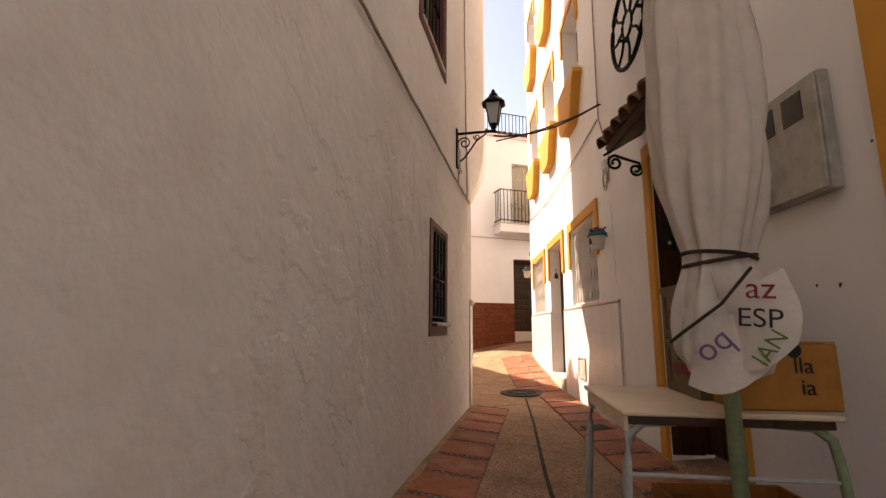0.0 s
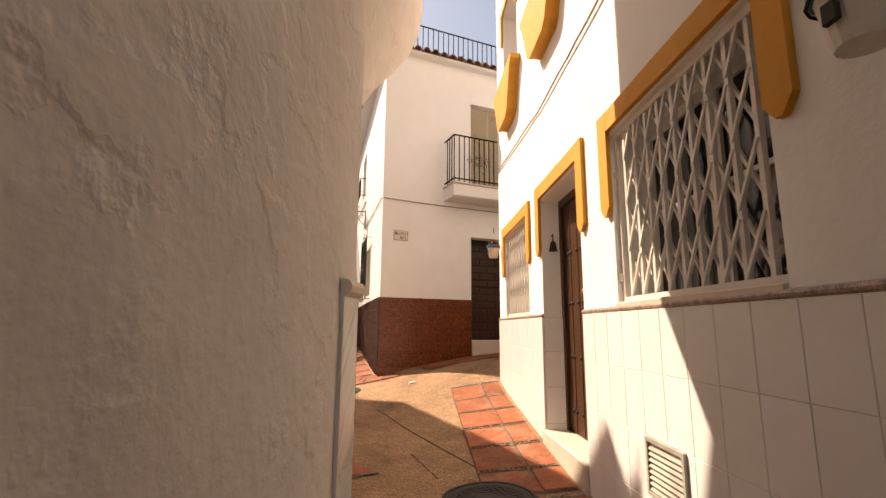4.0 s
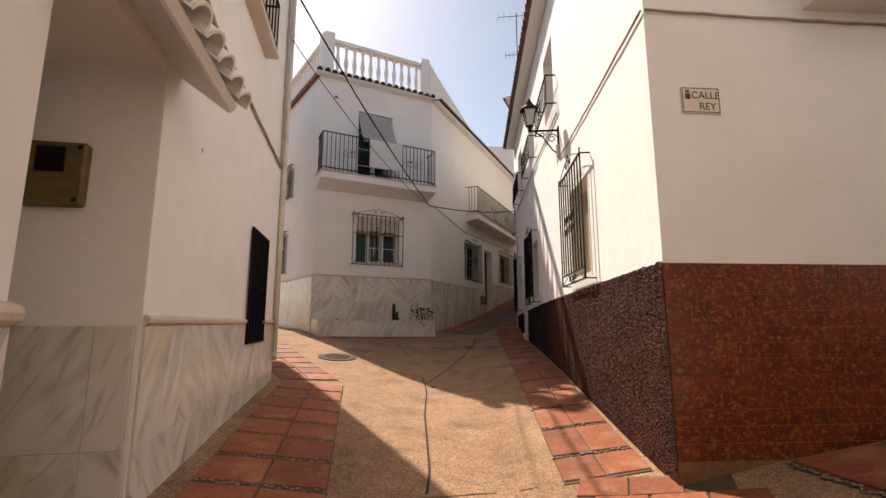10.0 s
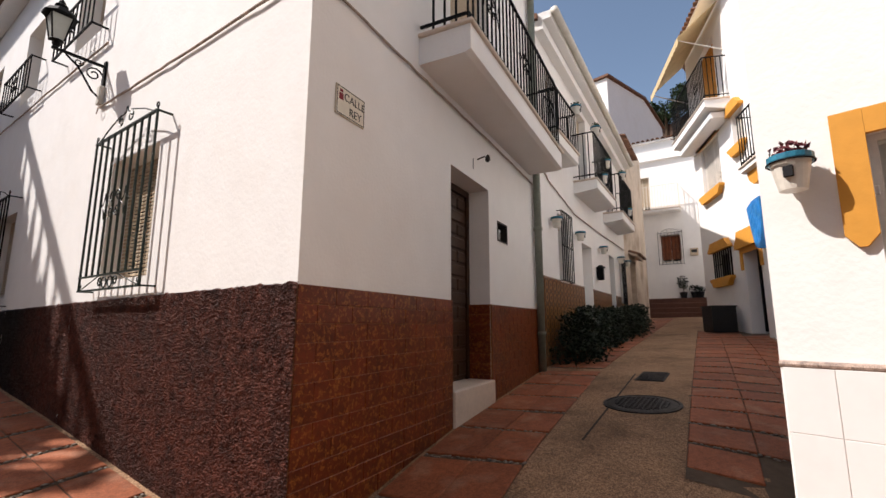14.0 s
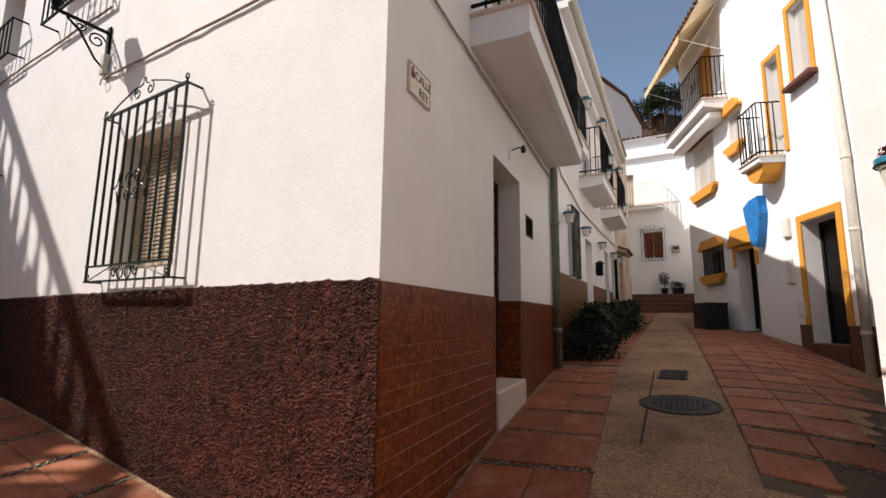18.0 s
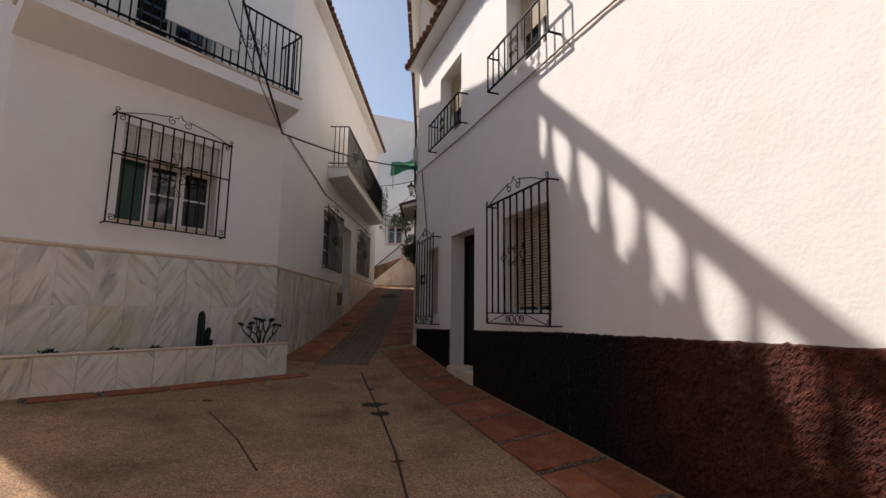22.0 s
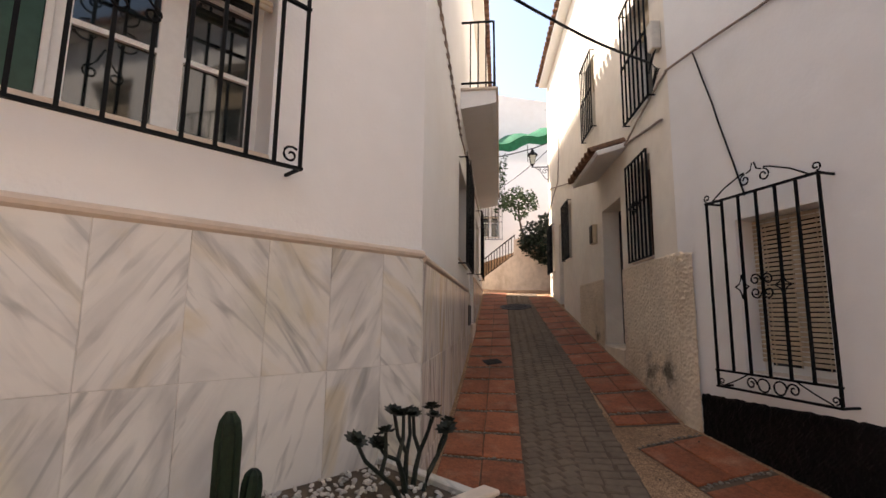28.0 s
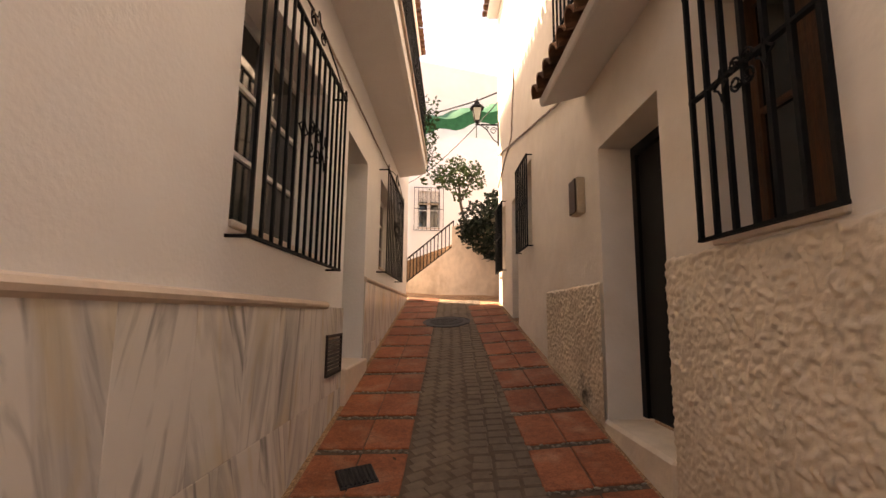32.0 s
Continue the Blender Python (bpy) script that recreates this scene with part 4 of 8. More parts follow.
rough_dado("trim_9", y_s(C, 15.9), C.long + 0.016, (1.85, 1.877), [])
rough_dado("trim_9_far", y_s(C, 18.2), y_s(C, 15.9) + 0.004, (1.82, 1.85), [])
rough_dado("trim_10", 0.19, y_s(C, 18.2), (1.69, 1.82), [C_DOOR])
rough_coat("trim_11", C3, *sorted((y_s(C3, 27.0), y_s(C3, 25.46))), 1.3, (2.86, 2.86), 0.0085, 0.0034, 0.0010, 0.018, ROUGH_BASE, "lumpy thrown-plaster base by the alley door")
rough_coat("trim_31", C, -0.02, 0.185, 1.1, (2.91, 2.88), 0.0085, 0.0034, 0.0010, 0.020, ROUGH_BASE, "lumpy thrown-plaster base by the alley corner")
rough_coat("trim_12", C3, *sorted((y_s(C3, 24.53), y_s(C3, 22.93))), 1.1, (2.91, 2.91), 0.0085, 0.0034, 0.0010, 0.020, ROUGH_BASE, "lumpy thrown-plaster base by the alley corner")


def moulding(name, face, s0, s1, z, material, label, r=0.03, holes=()):
    spans = [(s0, s1)]
    for h in holes:
        spans = [q for a, b in spans for q in ((a, min(b, h[0])), (max(a, h[1]), b)) if q[1] - q[0] > 0.03]
    root = thing(name, face.m, label, "moulding", kind="structure")
    for a, b in spans:
        prof = [(0.0, -r), (0.6 * r, -r), (1.15 * r, -0.5 * r), (1.3 * r, 0.1 * r), (1.0 * r, 0.7 * r), (0.3 * r, r), (0.0, r)]
        g = Geo()
        k = len(prof)
        g.add([(q, -d - 0.001, z + h) for q in (a, b) for d, h in prof], [tuple(range(k)), tuple(range(2 * k - 1, k - 1, -1))] + [(i, i + k, (i + 1) % k + k, (i + 1) % k) for i in range(k)])
        part("strip", g, material, root)


moulding("trim_13", MS, 0, MS.long, 2.692, STONE, "rounded stone moulding above marble", 0.028)
moulding("trim_14", ME, 0, 4.1, 2.672, STONE, "rounded stone moulding above marble", 0.028)
moulding("trim_15", ME, 5.55, ME.long, 2.975, STONE, "rounded stone moulding above marble", 0.028)
moulding("trim_28", MW, MW.long - 5.0, MW.long, 2.67, STONE, "rounded stone moulding above marble", 0.028)
moulding("trim_16", B1, 0, B1.long, 1.49, STONE, "rounded stone moulding above marble", 0.038)
moulding("trim_17", B2, 0.93, B2.long, 1.48, STONE, "rounded stone moulding above marble", 0.026, [B2_W])
moulding("trim_30", A, y_s(A, 6.05), A.long, 1.49, STONE, "rounded stone moulding above marble", 0.038)
moulding("trim_18", AK, 0, AK.long, 1.49, STONE, "rounded stone moulding above marble", 0.038)
moulding("trim_19", R, 0.0, R_DADO_END + 0.02, 1.445, GRANITE, "thin granite ledge above white tiles", 0.018, [R_DOOR])


# ---- wrought iron ----
def spiral(cx, cz, r0, r1, a0, turns, n=14):
    return [(cx + (r0 + (r1 - r0) * i / n) * math.cos(a0 + 2 * math.pi * turns * i / n), 0, cz + (r0 + (r1 - r0) * i / n) * math.sin(a0 + 2 * math.pi * turns * i / n)) for i in range(n + 1)]


def rod_mesh(kind, length, r, material):
    key = (kind, round(length, 3), r, material.name)
    if key not in _meshes:
        me = Geo().box(-r, r, -r, r, 0, length).mesh(kind)
        me.materials.append(material)
        _meshes[key] = me
    return _meshes[key]


def star(x, z, w, h, y=-0.012, r=0.005):
    """A hammered star of four points with hollow sides."""
    g = Geo()
    for sx in (-1, 1):
        for sz in (-1, 1):
            g.tube([(x + sx * w, y, z), (x + sx * w * 0.42, y, z + sz * h * 0.22), (x + sx * w * 0.16, y, z + sz * h * 0.55), (x, y, z + sz * h)], r, 5)
    return g


def grille(face, s0, s1, z0, z1, out, bars, label, material=IRON, crest=True, ornament=True, skirt=False, r=0.0078, mid=None, sides=True, tall=False):
    """A window guard that stands out from the wall."""
    w, h = s1 - s0, z1 - z0
    root = thing("window_grille", face.put((s0 + s1) / 2, out, z0), label, "window grille", "wrought iron window grilles")
    lo = 0.12 if skirt else 0.0
    for nm, z in (("bottom_rail", 0.0), ("top_rail", h)) + ((("lower_rail", lo),) if skirt else ()) + ((("middle_rail", mid * h),) if mid else ()):
        part(nm, Geo().box(-w / 2 - 0.012, w / 2 + 0.012, -0.012, 0.012, z - 0.007, z + 0.007), material, root)
    for i in range(bars):
        x = -w / 2 + w * i / (bars - 1)
        z = 0.0 if i in (0, bars - 1) else lo
        part("bar", rod_mesh("bar", h - z, r, material), None, root, m=pose(x, 0, z))
    if sides:
        for x in (-w / 2, w / 2):
            for z in (0.0, h):
                part("wall_tie", Geo().box(x - 0.007, x + 0.007, 0, out + 0.02, z - 0.007, z + 0.007), material, root)
    if crest:
        c, k = h + 0.008, min(1.0, w / 1.1)
        for sg in (-1, 1):
            part("crest_rod", Geo().tube([(sg * (w / 2 - 0.06), 0, c), (sg * w * 0.30, 0, c + 0.075), (sg * 0.15 * k, 0, c + 0.135), (sg * 0.10 * k, 0, c + 0.145)] + [(sg * (0.10 * k + p[0]), 0, p[2]) for p in spiral(-0.005, c + 0.088, 0.056 * k, 0.014, 1.5, -1.25, 16)], 0.006, 5), material, root)
            part("crest_tip", Geo().tube([(sg * 0.075 * k, 0, c + 0.135), (sg * 0.025, 0, c + 0.15), (sg * 0.008, 0, c + 0.20)], 0.0055, 5), material, root)
            part("corner_curl", Geo().tube([(sg * (w / 2 - 0.01 + p[0]), 0, p[2]) for p in spiral(0.0, c + 0.036, 0.032, 0.009, -1.5, 1.15)], 0.006, 5), material, root)
    if ornament:
        cz, k = h * 0.52, min(1.0, w / 1.15)
        for sx in (-1, 1):
            if tall:
                for cx, dz, r0, a0, turns in ((0.072, 0.125, 0.062, -1.6, 1.3), (0.080, -0.035, 0.066, 1.6, -1.35), (0.036, 0.30, 0.030, -1.6, 1.3), (0.052, -0.235, 0.036, 1.6, -1.3)):
                    part("scroll", Geo().tube([(sx * p[0], -0.012, cz + p[2]) for p in spiral(cx, dz, r0, 0.010, a0, turns, 16)], 0.0055, 5), material, root)
                part("stem", Geo().tube([(sx * 0.004, -0.012, cz + 0.20), (sx * 0.03, -0.012, cz + 0.245), (sx * 0.036, -0.012, cz + 0.27)], 0.005, 5), material, root)
                part("stem", Geo().tube([(sx * 0.004, -0.012, cz - 0.10), (sx * 0.03, -0.012, cz - 0.17), (sx * 0.052, -0.012, cz - 0.20)], 0.005, 5), material, root)
                continue
            for sz in (-1, 1):
                part("scroll", Geo().tube([(sx * p[0], -0.012, cz + sz * p[2]) for p in spiral(0.062 * k, 0.06 * k, 0.056 * k, 0.012, math.pi, -1.35, 18)], 0.0055, 5), material, root)
            part("star", star(sx * 0.205 * k, cz, 0.075 * k, 0.115 * k), material, root)
        if tall:
            for sx in (-1, 1):
                for sz in (0, 1):
                    part("corner_curl", Geo().tube([(sx * (w / 2 - 0.055 + p[0]), -0.01, 0.055 + sz * (h - 0.11) + p[2]) for p in spiral(0.0, 0.0, 0.045, 0.010, 0.8, 1.3)], 0.006, 5), material, root)
    if skirt:
        for sx in (-1, 1):
            part("skirt_scroll", Geo().tube([(sx * p[0], 0, p[2]) for p in spiral(0.06, 0.055, 0.048, 0.040, 0, 1.0, 16)], 0.006, 5), material, root)
            part("skirt_scroll", Geo().tube([(sx * p[0], 0, p[2]) for p in spiral(0.155, 0.058, 0.045, 0.012, math.pi, -1.3, 16)], 0.006, 5), material, root)
            part("skirt_scroll", Geo().tube([(sx * 0.17, 0, lo), (sx * w * 0.33, 0, 0.055), (sx * (w / 2 - 0.05), 0, 0.012)], 0.005, 5), material, root)
            part("skirt_scroll", Geo().tube([(sx * (w / 2 - 0.035 + p[0]), 0, p[2]) for p in spiral(0.0, 0.04, 0.026, 0.008, -1.5, 1.2, 12)], 0.005, 5), material, root)
    return root


def roller_window(name, face, hole, depth, drop, label, slat_material=None):
    """A recessed window with a roller blind let down over part of it."""
    s0, s1, z0, z1 = hole
    root = thing(name, face.put((s0 + s1) / 2, -depth, z0), label, "window", kind="structure")
    w, h = s1 - s0, z1 - z0
    g = sheet_with_holes(-w / 2, w / 2, 0, h, [(-w / 2 + 0.05, -0.025, 0.05, h - 0.05), (0.025, w / 2 - 0.05, 0.05, h - 0.05)], 0.03, 0.07)
    fr = part("window_frame", g, WHITE_WOOD, root)
    part("pane", Geo().box(-w / 2 + 0.01, w / 2 - 0.01, 0.05, 0.058, 0.01, h - 0.01), GLASS, fr, "dark window pane")
    n = int(h * drop / 0.034)
    mt = slat_material or SHUTTER
    for i in range(n):
        part("slat", piece_mesh("slat", w - 0.02, 0.025, 0.008, 0.003, mt), None, root, m=pose(0, 0.0, h - 0.02 - i * 0.034, 90))
    if n:
        for x in (-0.3, 0.0, 0.3):
            part("cord", Geo().box(x * w - 0.003, x * w + 0.003, -0.012, -0.008, h - 0.02 - n * 0.034, h - 0.01), mt, root)
    part("sill", Geo().bevel_box(-w / 2, w / 2, -depth, 0.03, -0.03, 0.004, 0.006), STONE, root)
    return root


def casement_window(name, face, hole, depth, label, leaves=2, bars=2, blind=0.0, dark_leaf=False, frame_paint=None):
    s0, s1, z0, z1 = hole
    root = thing(name, face.put((s0 + s1) / 2, -depth, z0), label, "window", kind="structure")
    w, h = s1 - s0, z1 - z0
    left = -w / 2 + (w * 0.30 if dark_leaf else 0.0)
    holes = []
    lw = (w / 2 - left) / leaves
    for i in range(leaves):
        for j in range(bars + 1):
            a = left + i * lw + 0.055
            hb = (h - 0.1) / (bars + 1)
            holes.append((a, a + lw - 0.11, 0.05 + j * hb + 0.012, 0.05 + (j + 1) * hb - 0.012))
    fr = part("window_frame", sheet_with_holes(left, w / 2, 0, h, holes, 0.02, 0.06), frame_paint or WHITE_WOOD, root)
    for x0, x1, z0, z1 in holes:
        part("pane", Geo().box(x0 - 0.004, x1 + 0.004, 0.040, 0.046, z0 - 0.004, z1 + 0.004), GLASS, fr, "dark window pane")
    if dark_leaf:
        leaf_part = part("shutter_leaf", Geo().bevel_box(-w / 2 + 0.004, left - 0.03, 0.02, 0.05, 0.02, h - 0.02, 0.004), GREEN_PANEL, root, "dark green shutter leaf")
        part("edge", Geo().bevel_box(left - 0.03, left, 0.0, 0.06, 0.0, h, 0.004), WHITE_WOOD, leaf_part, "white frame edge")
    n = int(h * blind / 0.030)
    front = -depth * 0.75
    for i in range(n):
        part("slat", piece_mesh("slat", w - 0.02, 0.026, 0.008, 0.003, IRON_WHITE), None, root, m=pose(0, front, h - 0.02 - i * 0.030, 90 - 8))
    if n:
        for i in range(2):
            part("bottom_slat", piece_mesh("bottom_slat", w - 0.02, 0.030, 0.02, 0.006, SHUTTER), None, root, "beige wooden slat", pose(0, front - 0.006, h - 0.025 - (n + i) * 0.032, 90))
        for q in (-0.38, -0.16, 0.06, 0.28, 0.42):
            part("cord", Geo().box(q * w - 0.004, q * w + 0.004, front - 0.016, front - 0.011, h - 0.03 - (n + 1) * 0.031, h - 0.01), WOOD, root)
    part("sill", Geo().bevel_box(-w / 2, w / 2, -depth - 0.02, 0.02, -0.03, 0.004, 0.006), STONE, root)
    return root


roller_window("window_1", C, C_W1, 0.15, 0.97, "window with a beige roller blind let down")
roller_window("window_2", C, C_W2, 0.15, 0.95, "window with a beige roller blind let down")
roller_window("window_3", C, C_W3, 0.15, 0.95, "narrow window with a roller blind let down")
for i, h in enumerate(C_UP):
    roller_window("window_%d" % (4 + i), C, h, 0.2, 0.55, "upper window with a half-lowered blind")
roller_window("window_7", E, E_UP, 0.12, 0.98, "balcony door with a beige slatted blind down")
casement_window("window_8", MS, MS_W, 0.16, "white window with a green shutter leaf and a raised blind", 2, 2, 0.30, True)
casement_window("window_9", MS, MS_UP, 0.16, "white balcony door behind a hanging blind", 2, 3)
casement_window("window_10", ME, ME_W, 0.16, "white casement window in the alley", 2, 2)
casement_window("window_11", ME, ME_W2, 0.16, "white casement window in the alley", 2, 2)
casement_window("window_12", C3, C3_W, 0.18, "dim window of the alley house", 2, 1, frame_paint=WOOD)
casement_window("window_13", R, R_W1, 0.22, "window behind a white folding lattice", 2, 1)
casement_window("window_14", R, R_W2, 0.22, "window behind a white folding lattice", 2, 1)
casement_window("window_15", A, A_WIN, 0.16, "small dim window in the lumpy wall", 2, 0, frame_paint=paint("olive_cream_paint", (0.34, 0.30, 0.17), 0.5, vary=0.08, scale=5))
casement_window("window_16", A, A_TOP, 0.16, "upper dim window in the lumpy wall", 2, 1, frame_paint=GREEN_PANEL)
casement_window("window_17", B2, B2_W, 0.16, "small dark window of the porch house", 1, 1, frame_paint=BLACK_DOOR)
casement_window("window_18", B1, B1_W, 0.16, "tall window of the low house", 2, 2, frame_paint=GREEN_PANEL)
for i, h in enumerate(R_UP):
    casement_window("window_%d" % (19 + i), R, h, 0.18, "upper window of the tall house", 2, 1)
for i, h in enumerate(B2_UP):
    casement_window("window_%d" % (25 + i), B2, h, 0.18, "upper window of the porch house", 2, 2)

grille(C, *span(C, 14.25, 15.46), 1.93, 3.30, 0.11, 10, "dark green wrought iron grille over a sunlit window", IRON_GREEN, skirt=True)
grille(C, *span(C, 18.305, 19.613), 1.87, 3.285, 0.13, 10, "black wrought iron grille over a shaded window", IRON, skirt=True)
grille(C, *span(C, 21.589, 22.46), 1.80, 3.23, 0.13, 7, "narrow black wrought iron grille", IRON, skirt=True)
grille(MS, 0.965, 2.395, 3.005, 4.365, 0.15, 12, "black wrought iron grille with a scrolled crest", IRON, mid=0.62, tall=True)
for i, h in enumerate(MW_HOLES):
    casement_window("window_%d" % (47 + i), MW, h, 0.16, "narrow window on a shaded house side", 1, 1)
    grille(MW, h[0] - 0.05, h[1] + 0.05, h[2] - 0.05, h[3] + 0.05, 0.10, 7, "black barred grille on a shaded house side", IRON, crest=False, ornament=False, mid=0.5)
grille(ME, 2.58, 4.08, 2.93, 4.26, 0.10, 14, "black wrought iron grille along the alley", IRON)
grille(ME, 6.3, 8.05, 3.12, 4.42, 0.12, 12, "black wrought iron grille along the alley", IRON)
grille(C3, *span(C3, 23.47, 24.15), 2.945, 4.09, 0.05, 7, "black barred grille of the alley house", IRON, crest=False, mid=0.55, sides=False, r=0.010)
def knotted_guard(face, hole, label):
    """Thick bars with hammered collars and a cross of double curls."""
    s0, s1, z0, z1 = hole
    w, h = s1 - s0, z1 - z0
    root = thing("window_grille", face.put((s0 + s1) / 2, -0.004, z0), label, "window grille", "wrought iron window grilles")
    for nm, z in (("bottom_rail", 0.05), ("middle_rail", 0.47 * h), ("top_rail", h - 0.02)):
        part(nm, Geo().box(-w / 2, w / 2, -0.008, 0.008, z - 0.008, z + 0.008), IRON, root)
    for x in (-w * 0.25, 0.0, w * 0.25):
        bar = part("bar", rod_mesh("bar", h - 0.07, 0.0105, IRON), None, root, m=pose(x, 0, 0.05))
        for z in (0.22 * h, 0.72 * h):
            part("collar", Geo().lathe([(0.012, -0.012), (0.024, -0.003), (0.024, 0.003), (0.012, 0.012)], 8), IRON, bar, m=pose(0, 0, z))
    for x in (-w / 2 + 0.012, w / 2 - 0.012):
        part("bar", rod_mesh("edge_bar", h - 0.07, 0.012, IRON), None, root, m=pose(x, 0, 0.05))
    cz = 0.47 * h
    for sx in (-1, 1):
        for sz in (-1, 1):
            part("arm", Geo().tube([(0, -0.012, cz), (sx * 0.075, -0.012, cz + sz * 0.085)], 0.006, 5), IRON, root)
            part("curl", Geo().tube([(sx * p[0], -0.012, cz + sz * p[2]) for p in spiral(0.075, 0.118, 0.033, 0.010, -1.57, -1.2, 12)], 0.006, 5), IRON, root)
            part("curl", Geo().tube([(sx * p[0], -0.012, cz + sz * p[2]) for p in spiral(0.108, 0.085, 0.033, 0.010, 3.14, 1.2, 12)], 0.006, 5), IRON, root)
    return root


knotted_guard(A, A_WIN, "black iron bars with collars inside a brown painted surround")
grille(A, A_TOP[0], A_TOP[1], A_TOP[2] + 0.02, A_TOP[3] - 0.02, -0.05, 7, "black iron bars over an upper window", IRON, crest=False, sides=False, mid=0.5)
grille(B2, B2_W[0] - 0.02, B2_W[1] + 0.02, 1.27, 2.40, 0.03, 7, "flat black window bars", IRON, crest=False, ornament=False, mid=0.5, sides=False, r=0.012)
grille(B1, B1_W[0] - 0.02, B1_W[1] + 0.02, 1.56, 3.52, 0.025, 12, "tall black grille on the low house", IRON, crest=False, ornament=False, mid=0.6)


# ---- doors ----
def leaf(name, face, hole, z0, depth, material, label, planks=5, studs=(), panels=None, stud_at=None):
    s0, s1, _, z1 = hole
    w, h = s1 - s0, z1 - z0
    root = thing(name, face.put((s0 + s1) / 2, -depth, z0), label, "door", kind="structure")
    part("door_frame", sheet_with_holes(-w / 2, w / 2, 0, h, [(-w / 2 + 0.07, w / 2 - 0.07, -0.1, h - 0.07)], -0.02, 0.06), material, root)
    iw = w - 0.14
    lf = part("leaf", Geo().box(-iw / 2, iw / 2, 0.02, 0.05, 0, h - 0.07), material, root)
    for i in range(planks):
        a = -iw / 2 + iw * i / planks
        part("plank", piece_mesh("plank", iw / planks - 0.014, h - 0.10, 0.022, 0.006, material), None, lf, m=pose(a + iw / planks / 2, 0.0, (h - 0.07) / 2, 90))
    key = ("stud", 0)
    if studs and key not in _meshes:
        me = Geo().lathe([(0.02, 0), (0.017, 0.009), (0.008, 0.016)], 10).mesh("stud", True)
        me.materials.append(CAST_IRON)
        _meshes[key] = me
    for z in studs:
        for x in stud_at or [-iw / 2 + iw * (i + 0.5) / planks for i in range(planks)]:
            part("stud", _meshes[key], None, lf, m=pose(x, 0.0, z, 90))
    for a, b, c, d in panels or ():
        part("panel", piece_mesh("panel", b - a, d - c, 0.03, 0.014, material), None, lf, m=pose((a + b) / 2, -0.016, (c + d) / 2, 90))
    return root


d = leaf("door_1", R, R_DOOR, 0.40, 0.20, WOOD, "brown studded plank door with brass knobs", 5, (0.20, 0.67, 1.15, 1.62), None, (-0.34, -0.26, -0.115, -0.005, 0.185, 0.295))
knob = Geo().lathe([(0.012, 0), (0.012, 0.05), (0.038, 0.065), (0.042, 0.09), (0.022, 0.108)], 14)
part("knob", knob, BRASS, d, "round brass knob", pose(0.255, 0.0, 1.21, 90), True)
part("knocker", Geo().lathe([(0.02, 0), (0.035, 0.03), (0.02, 0.07), (0.03, 0.09), (0.02, 0.13), (0.01, 0.16)], 10), BRASS, d, "turned brass knocker", pose(0.14, -0.03, 0.88), True)
solid("door_step", Geo().bevel_box(R_DOOR[0] - 0.01, R_DOOR[1] + 0.01, -0.04, 0.32, 0.1, 0.40, 0.012), STONE, "worn stone door step", "step", m=R.m)
solid("door_step", Geo().bevel_box(E_DOOR[0] - 0.005, E_DOOR[1] + 0.02, -0.04, 0.30, 0.5, 1.075, 0.012), STONE, "pale stone door step", "step", m=E.m)
solid("door_step", Geo().bevel_box(C_DOOR[0] - 0.01, C_DOOR[1] + 0.01, -0.06, 0.30, 0.7, 1.215, 0.02), ROUGH_BASE, "pebbled concrete door step", "step", m=C.m)
solid("door_step", Geo().bevel_box(C3_DOOR[0] - 0.01, C3_DOOR[1] + 0.01, -0.03, 0.30, 1.2, 1.92, 0.02), ROUGH_BASE, "pebbled concrete door step", "step", m=C3.m)
solid("door_step", Geo().bevel_box(ME_DOOR[0], ME_DOOR[1], -0.06, 0.30, 1.4, 2.16, 0.012), STONE, "stone door step in the alley", "step", m=ME.m)
blocks = []
for r in range(13):
    rows = ((0.0, 0.5), (0.5, 1.0)) if r % 2 else ((0.0, 0.28), (0.28, 0.72), (0.72, 1.0))
    for a, b in rows:
        blocks.append((-0.40 + 0.80 * a + 0.010, -0.40 + 0.80 * b - 0.010, 0.05 + r * 0.147, 0.05 + (r + 1) * 0.147 - 0.022))
leaf("door_2", E, E_DOOR, 1.075, 0.26, WOOD_DARK, "dark carved wooden door with staggered blocks", 1, (), blocks)
leaf("door_3", C, C_DOOR, 1.215, 0.24, BLACK_DOOR, "black painted door in a white recess", 1, (), [(-0.28, 0.28, 0.12, 0.8), (-0.28, 0.28, 0.95, 1.75)])
leaf("door_4", C3, C3_DOOR, 1.94, 0.26, BLACK_DOOR, "black painted alley door", 2, (), [])
leaf("door_5", ME, ME_DOOR, 2.16, 0.26, GREEN_PANEL, "dark green door in a deep recess", 1, (), [(-0.3, 0.3, 0.15, 0.85), (-0.3, 0.3, 1.0, 1.8)])
leaf("door_6", R, R_D0, 0.22, 0.26, WOOD_DARK, "dark plank door inside an ochre surround", 4, (0.9, 1.2), [])


# ---- ochre trim ----
def ochre_arch(face, s0, s1, z_top, z_drop, band, label, proud=0.03, tip=True):
    """A painted band over an opening that hangs down both sides to pointed ends."""
    root = thing("opening_surround", face.m, label, "surround", "ochre surrounds")
    t = 0.10 if tip else 0.0
    for a in (s0, s1 - band):
        part("side_band", Geo().prism([(a, z_top), (a + band, z_top), (a + band, z_drop + t * 0.6), (a + band * 0.62, z_drop), (a + band * 0.38, z_drop), (a, z_drop + t * 0.6)] if tip else [(a, z_top), (a + band, z_top), (a + band, z_drop), (a, z_drop)], -proud, -0.001), OCHRE, root)
    part("head_band", Geo().box(s0 + band + 0.001, s1 - band - 0.001, -proud + 0.001, -0.001, z_top - band, z_top - 0.001), OCHRE, root)


